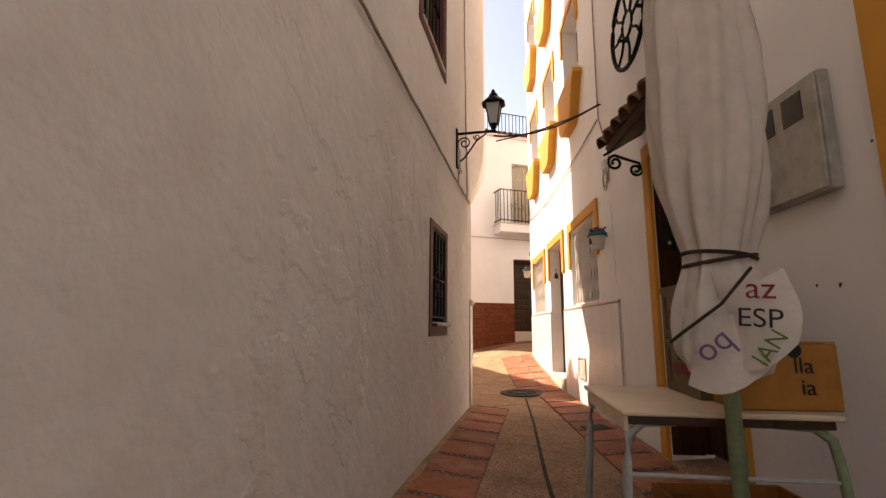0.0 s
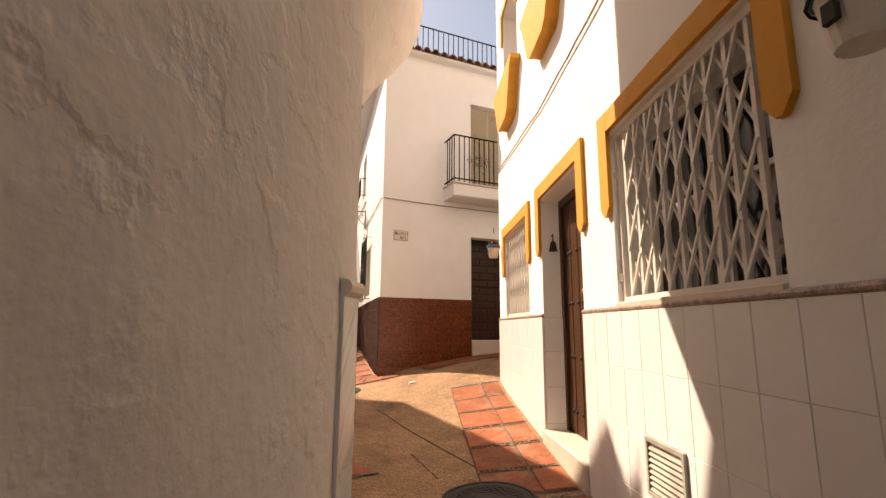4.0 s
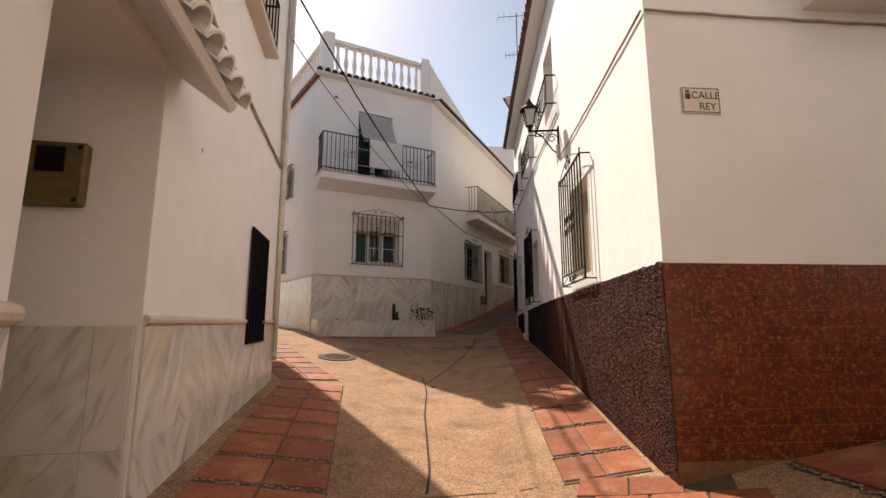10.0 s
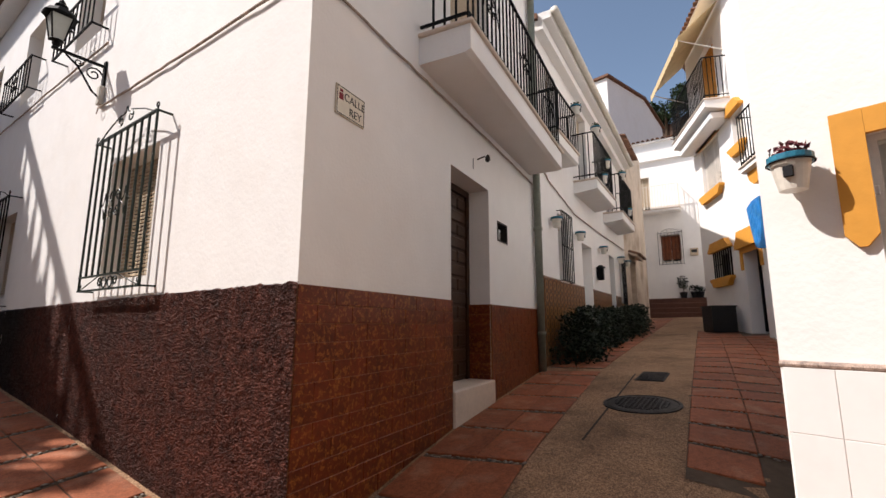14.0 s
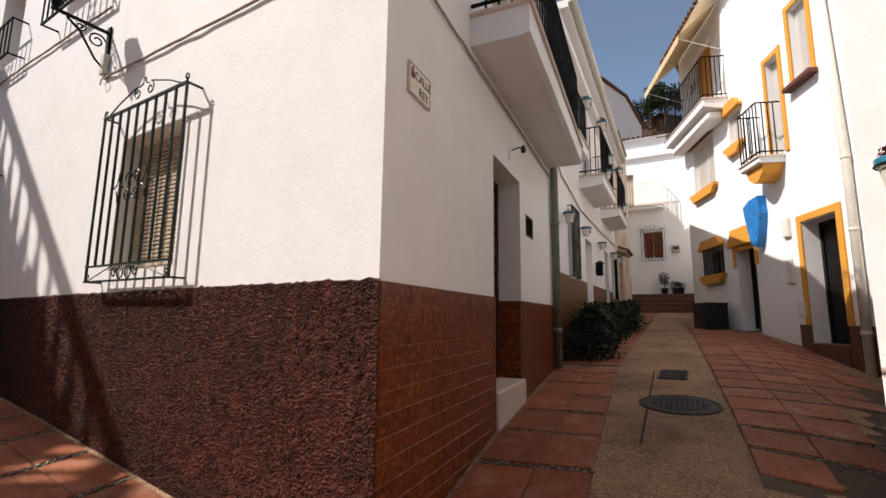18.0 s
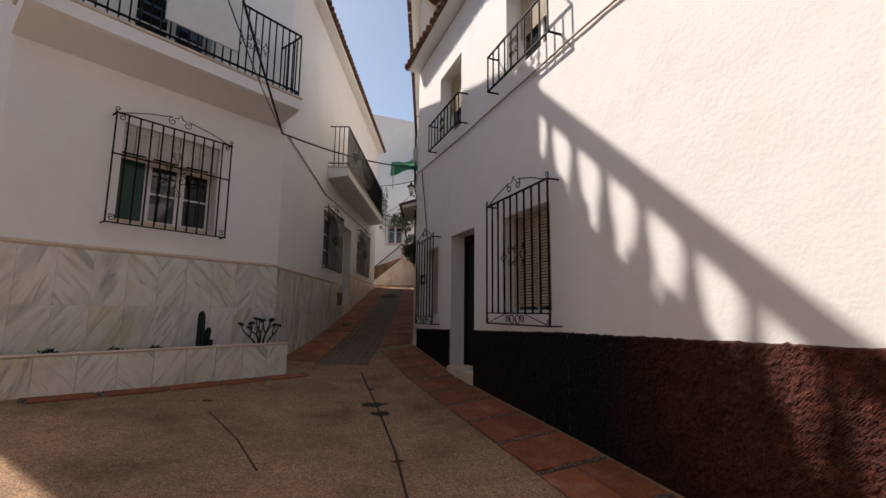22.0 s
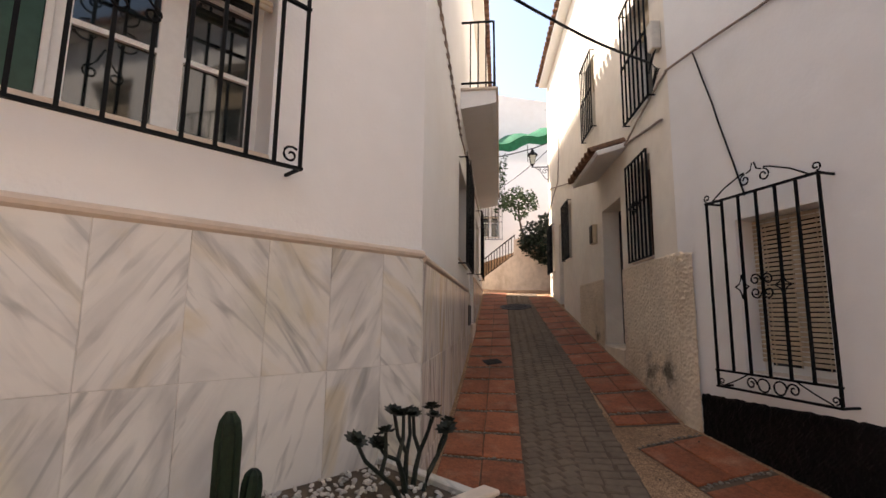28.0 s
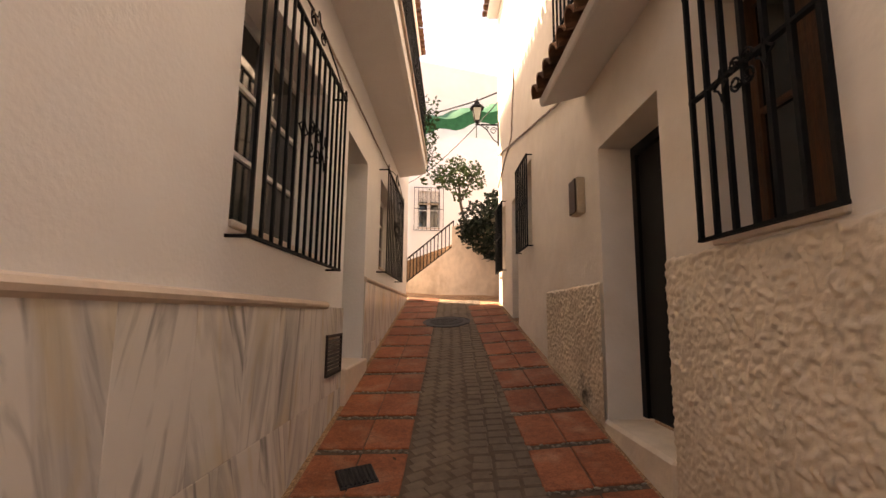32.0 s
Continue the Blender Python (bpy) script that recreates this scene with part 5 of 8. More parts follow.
ochre_arch(R, *span(R, 8.90, 10.46), 2.71, 2.02, 0.13, "ochre painted band over a lattice window")
ochre_arch(R, *span(R, 7.26, 8.61), 2.74, 2.03, 0.13, "ochre painted band over a studded door")
ochre_arch(R, *span(R, 5.39, 6.94), 2.715, 2.03, 0.13, "ochre painted band over a lattice window")
ochre_arch(R, *span(R, 2.80, 3.97), 2.75, -0.2, 0.12, "ochre painted surround of a dark door", tip=False)
for h in R_UP:
    g = Geo()
    m0, m1 = h[0] - 0.10, h[1] + 0.10
    mc = (m0 + m1) / 2
    g.prism([(m0 - 0.06, h[2]), (m1 + 0.06, h[2]), (m1 + 0.06, h[2] - 0.06), (m1 - 0.02, h[2] - 0.14), (mc + 0.33, h[2] - 0.60), (mc + 0.24, h[2] - 0.66), (mc - 0.24, h[2] - 0.66), (mc - 0.33, h[2] - 0.60), (m0 + 0.02, h[2] - 0.14), (m0 - 0.06, h[2] - 0.06)], -0.13, -0.001)
    solid("window_sill", g, OCHRE, "stepped ochre sill below an upper window", "sill", "ochre sills", m=R.m)
    ochre_arch(R, h[0] - 0.10, h[1] + 0.10, h[3] + 0.12, h[3] - 0.45, 0.10, "ochre band over an upper window")
solid("jamb_lining", Geo().box(R_D0[0] + 0.012, R_D0[1] - 0.012, 0.002, 0.255, 2.588, 2.597), WOOD, "brown painted door head", "jamb", kind="structure", m=R.m)
for q in (R_D0[0] + 0.001, R_D0[1] - 0.009):
    solid("jamb_lining", Geo().box(q, q + 0.008, 0.002, 0.255, 0.2, 2.59), WOOD, "brown painted door jamb", "jamb", kind="structure", m=R.m)
solid("window_surround", sheet_with_holes(*span(A, 3.90, 4.61), 1.085, 2.09, [A_WIN], -0.012, -0.001), REDBROWN, "red-brown painted window surround", "surround", m=A.m)
solid("window_surround", sheet_with_holes(A_TOP[0] - 0.1, A_TOP[1] + 0.08, 3.68, 5.1, [A_TOP], -0.012, -0.001), REDBROWN, "red-brown painted window surround", "surround", m=A.m)
for h in (A_WIN, A_TOP):
    for x0, x1, z0, z1 in ((h[0] + 0.001, h[0] + 0.007, h[2], h[3]), (h[1] - 0.007, h[1] - 0.001, h[2], h[3]), (h[0] + 0.007, h[1] - 0.007, h[3] - 0.007, h[3] - 0.001)):
        solid("reveal_lining", Geo().box(x0, x1, 0.001, 0.155, z0, z1), GREEN_PANEL if h is A_WIN else REDBROWN, "dark painted window reveal", "reveal", kind="structure", m=A.m)
solid("window_sill", Geo().bevel_box(A_WIN[0] - 0.01, A_WIN[1] + 0.03, -0.06, 0.02, 1.17, 1.20, 0.008), WOOD, "thin brown sill", "sill", m=A.m)


def lattice(face, hole, label):
    """A white folding lattice gate before a window."""
    s0, s1, z0, z1 = hole
    w, h = s1 - s0, z1 - z0
    root = thing("folding_lattice", face.put((s0 + s1) / 2, -0.05, z0), label, "window lattice", "white folding lattices")
    part("frame", sheet_with_holes(-w / 2, w / 2, 0, h, [(-w / 2 + 0.035, w / 2 - 0.035, 0.035, h - 0.035)], -0.02, 0.015), IRON_WHITE, root)
    n = 9
    me = rod_mesh("upright", h - 0.07, 0.012, IRON_WHITE)
    for i in range(n):
        part("upright", me, None, root, m=pose(-w / 2 + 0.04 + (w - 0.08) * (i + 0.5) / n, 0, 0.035))
    step = (w - 0.08) / n
    for zc in (0.14, 0.40, 0.66, 0.92):
        for i in range(n - 1):
            x = -w / 2 + 0.04 + step * (i + 0.5)
            for a in (-1, 1):
                for q in (0,):
                    p0, p1 = Vector((x, -0.012 * a, (zc - 0.115 * a) * h)), Vector((x + step, -0.012 * a, (zc + 0.115 * a) * h))
                    dirv = (p1 - p0)
                    ang = math.degrees(math.atan2(dirv.x, dirv.z))
                    part("cross_bar", rod_mesh("cross_bar", dirv.length, 0.007, IRON_WHITE), None, root, m=pose(p0.x, p0.y, p0.z, 0, ang, 0))
    for z in (0.12, 0.72):
        part("hinge", Geo().bevel_box(-w / 2 - 0.04, -w / 2 + 0.02, -0.035, 0.01, z * h, z * h + 0.05, 0.006), IRON_WHITE, root)


lattice(R, R_W1, "white steel folding lattice over an ochre-topped window")
lattice(R, R_W2, "white steel folding lattice over an ochre-topped window")

# ---- balconies and rails ----
def balcony(face, s0, s1, z, deep, thick, rail, label, scrolls=2, gap=0.11, material=IRON, edge=0.2):
    """A slab that stands out from the wall with an iron railing on its three sides. z is the slab's upper face."""
    w = s1 - s0
    root = thing("balcony", face.put(s0, 0, z), label, "balcony", "balconies")
    edge = min(edge, thick - 0.02)
    g = Geo().add([(x, y, z) for x in (0, w) for y, z in ((0, -0.035), (-deep, -0.035), (-deep, -edge), (-deep + 0.05, -edge - 0.02), (0, -thick))], [(0, 1, 2, 3, 4), (9, 8, 7, 6, 5)] + [(i, i + 5, (i + 1) % 5 + 5, (i + 1) % 5) for i in range(5)])
    part("slab", g, SMOOTH, root)
    part("slab_edge", Geo().bevel_box(-0.03, w + 0.03, -deep - 0.03, 0, -0.034, 0.0, 0.008), STONE, root, "thin stone edging")
    y = -deep + 0.03
    for nm, h in (("handrail", rail), ("bottom_rail", 0.08)):
        part(nm, Geo().box(0.02, w - 0.02, y - 0.014, y + 0.014, h - 0.010, h + 0.010), material, root)
        for x in (0.02, w - 0.02):
            part(nm, Geo().box(x - 0.012, x + 0.012, y + 0.014, -0.002, h - 0.010, h + 0.010), material, root)
    me = rod_mesh("baluster", rail - 0.02, 0.008, material)
    n = int(w / gap)
    for i in range(n + 1):
        part("baluster", me, None, root, m=pose(0.02 + (w - 0.04) * i / n, y, 0.0))
    k = max(1, int(deep / gap))
    for x in (0.02, w - 0.02):
        for i in range(1, k):
            part("baluster", me, None, root, m=pose(x, y + (deep - 0.05) * i / k, 0.0))
    for j in range(scrolls):
        x = w * (j + 0.5) / scrolls
        for sx in (-1, 1):
            for sz in (-1, 1):
                part("scroll", Geo().tube([(x + sx * p[0], y - 0.01, rail * 0.5 + sz * p[2]) for p in spiral(0.055, 0.055, 0.05, 0.012, math.pi, -1.3, 14)], 0.006, 5), material, root)
            part("star", star(x + sx * 0.19, rail * 0.5, 0.06, 0.11, y - 0.01), material, root)
    return root


balcony(MS, -0.03, 3.19, 5.30, 0.60, 0.36, 1.03, "long white balcony with a black scrolled railing")
balcony(ME, 2.75, 8.45, 5.25, 0.46, 0.28, 0.95, "narrow white balcony over the alley with a black railing", 4)
balcony(E, 1.26, 4.50, 4.10, 0.48, 0.28, 0.97, "white balcony over a carved door with a black railing", 3, edge=0.26)


def window_rail(face, s0, s1, z0, h, out, label, bars=10):
    w = s1 - s0
    root = thing("window_rail", face.put((s0 + s1) / 2, out, z0), label, "window rail", "window rails")
    for nm, z in (("bottom_rail", 0.0), ("top_rail", h)):
        part(nm, Geo().box(-w / 2, w / 2, -0.01, 0.01, z - 0.009, z + 0.009), IRON, root)
        for x in (-w / 2 + 0.01, w / 2 - 0.01):
            part("wall_tie", Geo().box(x - 0.009, x + 0.009, 0.01, out + 0.01, z - 0.008, z + 0.008), IRON, root)
    for i in range(bars):
        part("bar", rod_mesh("bar", h, 0.007, IRON), None, root, m=pose(-w / 2 + 0.01 + (w - 0.02) * i / (bars - 1), 0, 0))
    for sx in (-1, 1):
        for sz in (-1, 1):
            part("scroll", Geo().tube([(sx * p[0], -0.01, h / 2 + sz * p[2]) for p in spiral(0.06, 0.07, 0.05, 0.01, 2.5, 1.3, 14)], 0.006, 5), IRON, root)


for a, b in ((15.95, 17.2), (18.2, 19.55), (20.5, 21.85)):
    window_rail(C, *span(C, a, b), 4.76, 0.46, 0.15, "low black iron rail before an upper window")
window_rail(B2, 1.80, 3.15, 4.40, 0.50, 0.12, "low black iron rail before an upper window")
grille(B2, 0.02, 0.72, 3.55, 5.4, 0.10, 9, "black barred grille of an upper window", IRON, crest=False, ornament=False, mid=0.5)
solid("window_sill", Geo().bevel_box(0.0, 0.85, -0.14, 0.02, 3.48, 3.55, 0.01), STONE, "stone sill below a barred window", "sill", m=B2.m)
solid("window_sill", Geo().bevel_box(1.75, 3.2, -0.14, 0.02, 4.30, 4.36, 0.01), STONE, "stone sill below a railed window", "sill", m=B2.m)
# hanging blind of the balcony door
BLIND = paint("grey_striped_blind", (0.40, 0.40, 0.39), 0.7, vary=0.12, scale=8)
hb = thing("hanging_blind", MS.put(1.57, 0.04, 7.30), "grey slatted blind hung out over a balcony rail", "blind")
for i in range(9):
    a = i / 9
    part("slat", piece_mesh("slat", 0.98, 0.112, 0.012, 0.004, BLIND), None, hb, m=pose(0, -0.55 * a ** 1.6, -0.115 * i - 0.057, 90 - 22 * a))
solid("hanging_blind", Geo().bevel_box(1.22, 2.15, -0.63, -0.60, 5.55, 6.32, 0.004), paint("white_blind", (0.70, 0.69, 0.66), 0.7, vary=0.05, scale=8), "white blind draped over a balcony rail", "blind", m=MS.m)


# ---- eaves, balustrade ----
def tile_eave(face, s0, s1, z, out, label, pitch=0.19, r=0.075, mortar=True, cornice=True):
    root = thing("tiled_eave", face.put(s0, 0, z), label, "eave", "tiled eaves", kind="structure")
    if cornice:
        part("cornice", Geo().bevel_box(0, s1 - s0, -out + 0.06, 0.0, -0.07, -0.012, 0.015), PLASTER, root)
    key = ("eave_tile", r, out)
    if key not in _meshes:
        gg = Geo()
        k = 8
        ring = [(r * math.cos(math.pi * i / k), r * math.sin(math.pi * i / k)) for i in range(k + 1)]
        ring += [((r - 0.014) * math.cos(math.pi * i / k), (r - 0.014) * math.sin(math.pi * i / k)) for i in range(k, -1, -1)]
        gg.prism(ring, -out - 0.03, 0.05)
        me = gg.mesh("eave_tile")
        me.materials.append(ROOF_TILE)
        _meshes[key] = me
    n = int((s1 - s0) / pitch)
    for i in range(n):
        part("eave_tile", _meshes[key], None, root, m=pose((i + 0.5) * (s1 - s0) / n, 0, 0.0, 7 + rng.uniform(-1.5, 1.5), rng.uniform(-4, 4), rng.uniform(-1.5, 1.5)))
    return root


tile_eave(C, 0, C.long + 0.1, 6.88, 0.30, "old clay tile eave above a sunlit wall")
tile_eave(E, -0.1, E.long, 6.88, 0.24, "old clay tile eave of the corner house")
tile_eave(MS, -0.2, MS.long, 8.20, 0.28, "old clay tile eave below a balustrade")
tile_eave(ME, 0, ME.long, 8.20, 0.28, "old clay tile eave along the alley")
tile_eave(MW, 4.0, MW.long, 8.20, 0.08, "old clay tile eave of the house side")
tile_eave(R, -0.1, 7.0, 9.9, 0.32, "clay tile eave of the tall ochre house")
tile_eave(C3, 0, C3.long, 8.6, 0.28, "clay tile eave above the alley")


def balustrade(face, s0, s1, z, h, back, label):
    root = thing("balustrade", face.put(s0, -back, z), label, "balustrade")
    w = s1 - s0
    part("plinth", Geo().bevel_box(0, w, -0.09, 0.09, 0, 0.10, 0.012), SMOOTH, root)
    part("coping", Geo().bevel_box(-0.03, w + 0.03, -0.11, 0.11, h - 0.11, h, 0.02), SMOOTH, root)
    hb = h - 0.21
    me = Geo().lathe([(0.06, 0), (0.06, 0.06), (0.035, 0.09), (0.05, 0.16), (0.072, hb * 0.36), (0.058, hb * 0.5), (0.034, hb * 0.72), (0.045, hb * 0.86), (0.06, hb * 0.92), (0.06, hb)], 10).mesh("baluster", True)
    me.materials.append(SMOOTH)
    n = int((w - 0.4) / 0.22)
    for i in range(n):
        part("baluster", me, None, root, m=pose(0.26 + (w - 0.52) * i / (n - 1), 0, 0.10))
    for x in (0.0, w):
        part("post", Geo().bevel_box(x - 0.14, x + 0.14, -0.14, 0.14, -0.05, h + 0.16, 0.02), SMOOTH, root)
    return root


balustrade(MS, 0.20, 3.15, 8.36, 1.05, 0.18, "white turned balustrade of a roof terrace")
# parapet that steps down along the alley
g = Geo()
g.prism([(0.1, 8.25), (5.0, 8.25), (5.0, 8.42), (3.2, 8.80), (0.9, 9.28), (0.1, 9.5)], 0.10, 0.26)
solid("parapet", g, SMOOTH, "white sloping parapet wall of a roof terrace", "parapet", m=ME.m)
balustrade(ME, 7.5, 9.7, 8.30, 0.9, 1.6, "white turned balustrade further along the roof")
# cast by the balustrade of the terrace side
balustrade(MW, MW.long - 4.2, MW.long - 0.25, 8.36, 1.05, 0.18, "white turned balustrade of a roof terrace")

# ---- overhanging upper floor of the tall house ----
g = Geo()
levels = [(2.75, 0.0), (3.0, 0.22), (3.25, 0.5), (3.5, 0.75), (3.75, 0.92), (4.0, 1.0), (9.4, 1.0)]
for z, k in levels:
    g.v += [(0.30, 6.15, z), (0.30 + 0.28 * k, 6.75, z), (0.24 + 0.45 * k, 7.05 + 0.66 * k, z), (-0.5, 7.10 + 0.75 * k, z), (-0.5, 6.2, z)]
g.f.append((0, 1, 2, 3, 4))
for i in range(len(levels) - 1):
    for j in range(5):
        g.f.append((i * 5 + j, i * 5 + (j + 1) % 5, (i + 1) * 5 + (j + 1) % 5, (i + 1) * 5 + j))
solid("wall_20", g, LUMPY, "overhanging upper corner of the limewashed house", "wall", kind="structure")


# ---- canopies ----
def tile_canopy(face, s0, s1, z, out, material, label, bracket=None, drop=0.18):
    """A small sloping roof of clay tiles over a door. z: its height at the wall."""
    w = s1 - s0
    root = thing("door_canopy", face.put(s0, 0, z), label, "canopy", "door canopies")
    m = pose(0, 0, 0, math.degrees(math.atan2(drop, out)), 0, 0)
    part("board", Geo().bevel_box(0, w, -out, 0.0, -0.10, -0.03, 0.012, m), material[1], root)
    key = ("canopy_tile", out, material[0].name)
    if key not in _meshes:
        gg, k, r = Geo(), 8, 0.085
        ring = [(r * math.cos(math.pi * i / k), r * math.sin(math.pi * i / k)) for i in range(k + 1)]
        ring += [((r - 0.015) * math.cos(math.pi * i / k), (r - 0.015) * math.sin(math.pi * i / k)) for i in range(k, -1, -1)]
        gg.prism(ring, -out - 0.05, 0.0)
        me = gg.mesh("tile")
        me.materials.append(material[0])
        _meshes[key] = me
    n = max(3, round(w / 0.19))
    for i in range(n):
        part("tile", _meshes[key], None, root, m=m @ pose((i + 0.5) * w / n, 0, -0.025, 0, rng.uniform(-5, 5), 0))
    if bracket:
        for x in (0.03, w - 0.03):
            g = Geo()
            g.tube([(x, -0.01, -0.12), (x, -out * 0.85, -0.13 - drop * 0.75)], 0.012, 6)
            pts = [(x, p[0], p[2]) for p in spiral(-out * 0.62, -0.20 - drop * 0.75, 0.07, 0.02, 1.5, 1.4, 16)]
            g.tube(pts, 0.013, 6)
            g.tube([(x, -0.01, -0.52), (x, -0.05, -0.40), (x, -out * 0.4, -0.36), (x, -out * 0.62, -0.13 - drop * 0.75)], 0.013, 6)
            g.tube([(x, p[0], p[2]) for p in spiral(-0.08, -0.46, 0.06, 0.015, 0, -1.4, 16)], 0.012, 6)
            part("bracket", g, IRON, root, "scrolled black iron bracket")
    return root


tile_canopy(R, 6.80, 8.15, 3.02, 0.42, (ROOF_TILE, WOOD_DARK), "dark tiled door canopy on iron scroll brackets", True, 0.26)
tile_canopy(B2, -0.20, 1.12, 3.02, 0.42, (PLASTER, PLASTER), "whitewashed tile canopy above a porch", None, 0.30)
tile_canopy(C3, 4.95, 6.45, 4.50, 0.40, (ROOF_TILE, PLASTER), "old clay tile canopy above the alley door", None, 0.12)

# porch recess
g = Geo()
g.box(-0.06, 0.004, 0.005, 1.4, -0.2, 2.9).box(0.918, 0.98, 0.005, 1.4, -0.2, 2.9).box(-0.06, 0.98, 1.4, 1.46, -0.2, 2.9).box(-0.06, 0.98, 0.005, 1.46, 2.836, 2.9)
solid("wall_21", g, PLASTER, "plain plastered recess of a porch", "wall", kind="structure", m=B2.m)
clad("trim_20", Face(tuple(B2.at(0.915, -1.4).xy), tuple((B2.at(0.915, 0)).xy)), 0.0, 1.38, 0.3, [(1.45, 0.86), (0.86, 0.5)], 0.6, [], MARBLE, GROUT, "marble slabs inside a porch")
solid("door_step", Geo().bevel_box(0.01, 0.91, -0.02, 1.4, 0.2, 0.62, 0.012), paint("red_terrazzo", (0.16, 0.055, 0.035), 0.4, vary=0.5, scale=25), "speckled red terrazzo porch step", "step", m=B2.m)
box = thing("meter_box", B2.m @ pose(0.918, 0.31, 2.04), "olive meter box with a dark pane inside the porch", "meter box")
part("casing", Geo().bevel_box(-0.062, 0, 0, 0.39, 0, 0.33, 0.012), paint("olive_box", (0.16, 0.12, 0.05), 0.5, vary=0.2), box)
part("pane", Geo().bevel_box(-0.069, -0.06, 0.09, 0.22, 0.17, 0.30, 0.002), BLACK_DOOR, box, "small dark viewing pane")
for by in (0.028, 0.362):
    for bz in (0.028, 0.302):
        part("bolt", Geo().bevel_box(-0.069, -0.06, by - 0.011, by + 0.011, bz - 0.011, bz + 0.011, 0.003), BLACK_DOOR, box)


# ---- letters ----
def letters(text, size, m, material, parent, depth=0.001, name="lettering"):
    cu = bpy.data.curves.new(name, "FONT")
    cu.body, cu.size, cu.align_x, cu.align_y, cu.extrude = text, size, "CENTER", "CENTER", depth
    tmp = bpy.data.objects.new(name, cu)
    scene.collection.objects.link(tmp)
    bpy.context.view_layer.update()
    me = bpy.data.meshes.new_from_object(tmp.evaluated_get(bpy.context.evaluated_depsgraph_get()))
    bpy.data.objects.remove(tmp)
    me.materials.clear()
    me.materials.append(material)
    ob = new(name, me)
    ob.parent = parent
    ob.matrix_basis = m @ pose(0, 0, 0, 90)
    return ob


INK = paint("black_glaze", (0.012, 0.012, 0.014), 0.4, vary=0.1)
RED_INK = paint("red_ink", (0.22, 0.02, 0.03), 0.7, vary=0.1)
PURPLE_INK = paint("faded_purple_ink", (0.20, 0.12, 0.22), 0.8, vary=0.2)
GREEN_INK = paint("faded_green_ink", (0.12, 0.20, 0.05), 0.8, vary=0.2)
GLAZE = paint("cream_ceramic", (0.70, 0.64, 0.52), 0.25, vary=0.04, scale=6)
sign = thing("street_sign", E.put(0.375, 0, 3.045), "cream ceramic street name sign with black letters", "sign")
part("plate", Geo().bevel_box(-0.145, 0.145, -0.012, 0, -0.10, 0.10, 0.004), GLAZE, sign)
part("border", sheet_with_holes(-0.138, 0.138, -0.093, 0.093, [(-0.133, 0.133, -0.088, 0.088)], -0.0135, -0.011), INK, sign)
letters("CALLE", 0.075, pose(0.035, -0.0135, 0.035), INK, sign)
letters("REY", 0.075, pose(0.045, -0.0135, -0.048), INK, sign)
crest = Geo().bevel_box(-0.118, -0.078, -0.0145, -0.011, 0.005, 0.05, 0.002).bevel_box(-0.112, -0.084, -0.0148, -0.011, 0.055, 0.075, 0.002)
part("crest", crest, RED_INK, sign, "small red and gold coat of arms")


def number_tile(face, s, z, text, label, size=0.12):
    root = thing("house_number", face.put(s, 0, z), label, "house number", "house numbers")
    part("tile", Geo().bevel_box(-size / 2, size / 2, -0.012, 0, -size / 2, size / 2, 0.003), GLAZE, root)
    letters(text, size * 0.75, pose(0, -0.0135, 0), INK, root)


number_tile(R, 2.85, 2.72, "2", "small ceramic house number above a studded door", 0.10)
number_tile(R, 7.45, 2.68, "21", "small ceramic house number above a dark door", 0.14)
one = thing("house_number", E.put(2.40, 0, 3.31), "black numeral on the white wall", "house number", "house numbers")
letters("1", 0.17, pose(0, -0.003, 0), INK, one)
bulb = thing("wall_bulb", E.put(2.52, 0.0, 3.40), "small bare bulb holder over a door", "lamp")
part("arm", Geo().tube([(0, 0, 0), (0, -0.08, 0.02), (0.0, -0.12, -0.01)], 0.008, 6), CAST_IRON, bulb)
part("holder", Geo().lathe([(0.015, 0), (0.028, 0.02), (0.022, 0.06), (0.008, 0.08)], 10, pose(0, -0.12, -0.045)), CAST_IRON, bulb)
niche = thing("meter_niche", E.put(3.26, 0, 2.725), "grey electricity meter in a dark open wall niche", "meter")
NICHE = paint("dark_niche_metal", (0.035, 0.030, 0.026), 0.6, vary=0.2)
part("backing", Geo().box(-0.155, 0.155, 0.12, 0.13, -0.10, 0.10), NICHE, niche)
for x0, x1, z0, z1 in ((-0.16, -0.155, -0.105, 0.105), (0.155, 0.16, -0.105, 0.105), (-0.155, 0.155, 0.10, 0.105), (-0.155, 0.155, -0.105, -0.10)):
    part("lining", Geo().box(x0, x1, 0.0, 0.12, z0, z1), NICHE, niche)
meter = part("meter", Geo().bevel_box(-0.06, 0.06, 0.04, 0.12, -0.085, 0.06, 0.015), paint("grey_plastic", (0.26, 0.26, 0.25), 0.5, vary=0.06), niche, "grey meter")
part("display", Geo().bevel_box(-0.035, 0.035, 0.034, 0.041, 0.005, 0.04, 0.003), GLASS, meter, "small dark display")
part("rim", sheet_with_holes(-0.175, 0.175, -0.12, 0.12, [(-0.158, 0.158, -0.103, 0.103)], -0.006, -0.001), CAST_IRON, niche)


# ---- pipes and cables ----
def cable(points, r, material, label, clips=0, sag=0.0, name="cable"):
    pts = [Vector(p) for p in points]
    out = []
    for a, b in zip(pts, pts[1:]):
        k = 10
        for i in range(k):
            t = i / k
            out.append(a.lerp(b, t) - Vector((0, 0, sag * 4 * t * (1 - t))) + Vector((rng.uniform(-1, 1), rng.uniform(-1, 1), rng.uniform(-1, 1))) * 0.004)
    out.append(pts[-1])
    return solid(name, Geo().tube(out, r, 6), material, label, "cable", smooth=True)


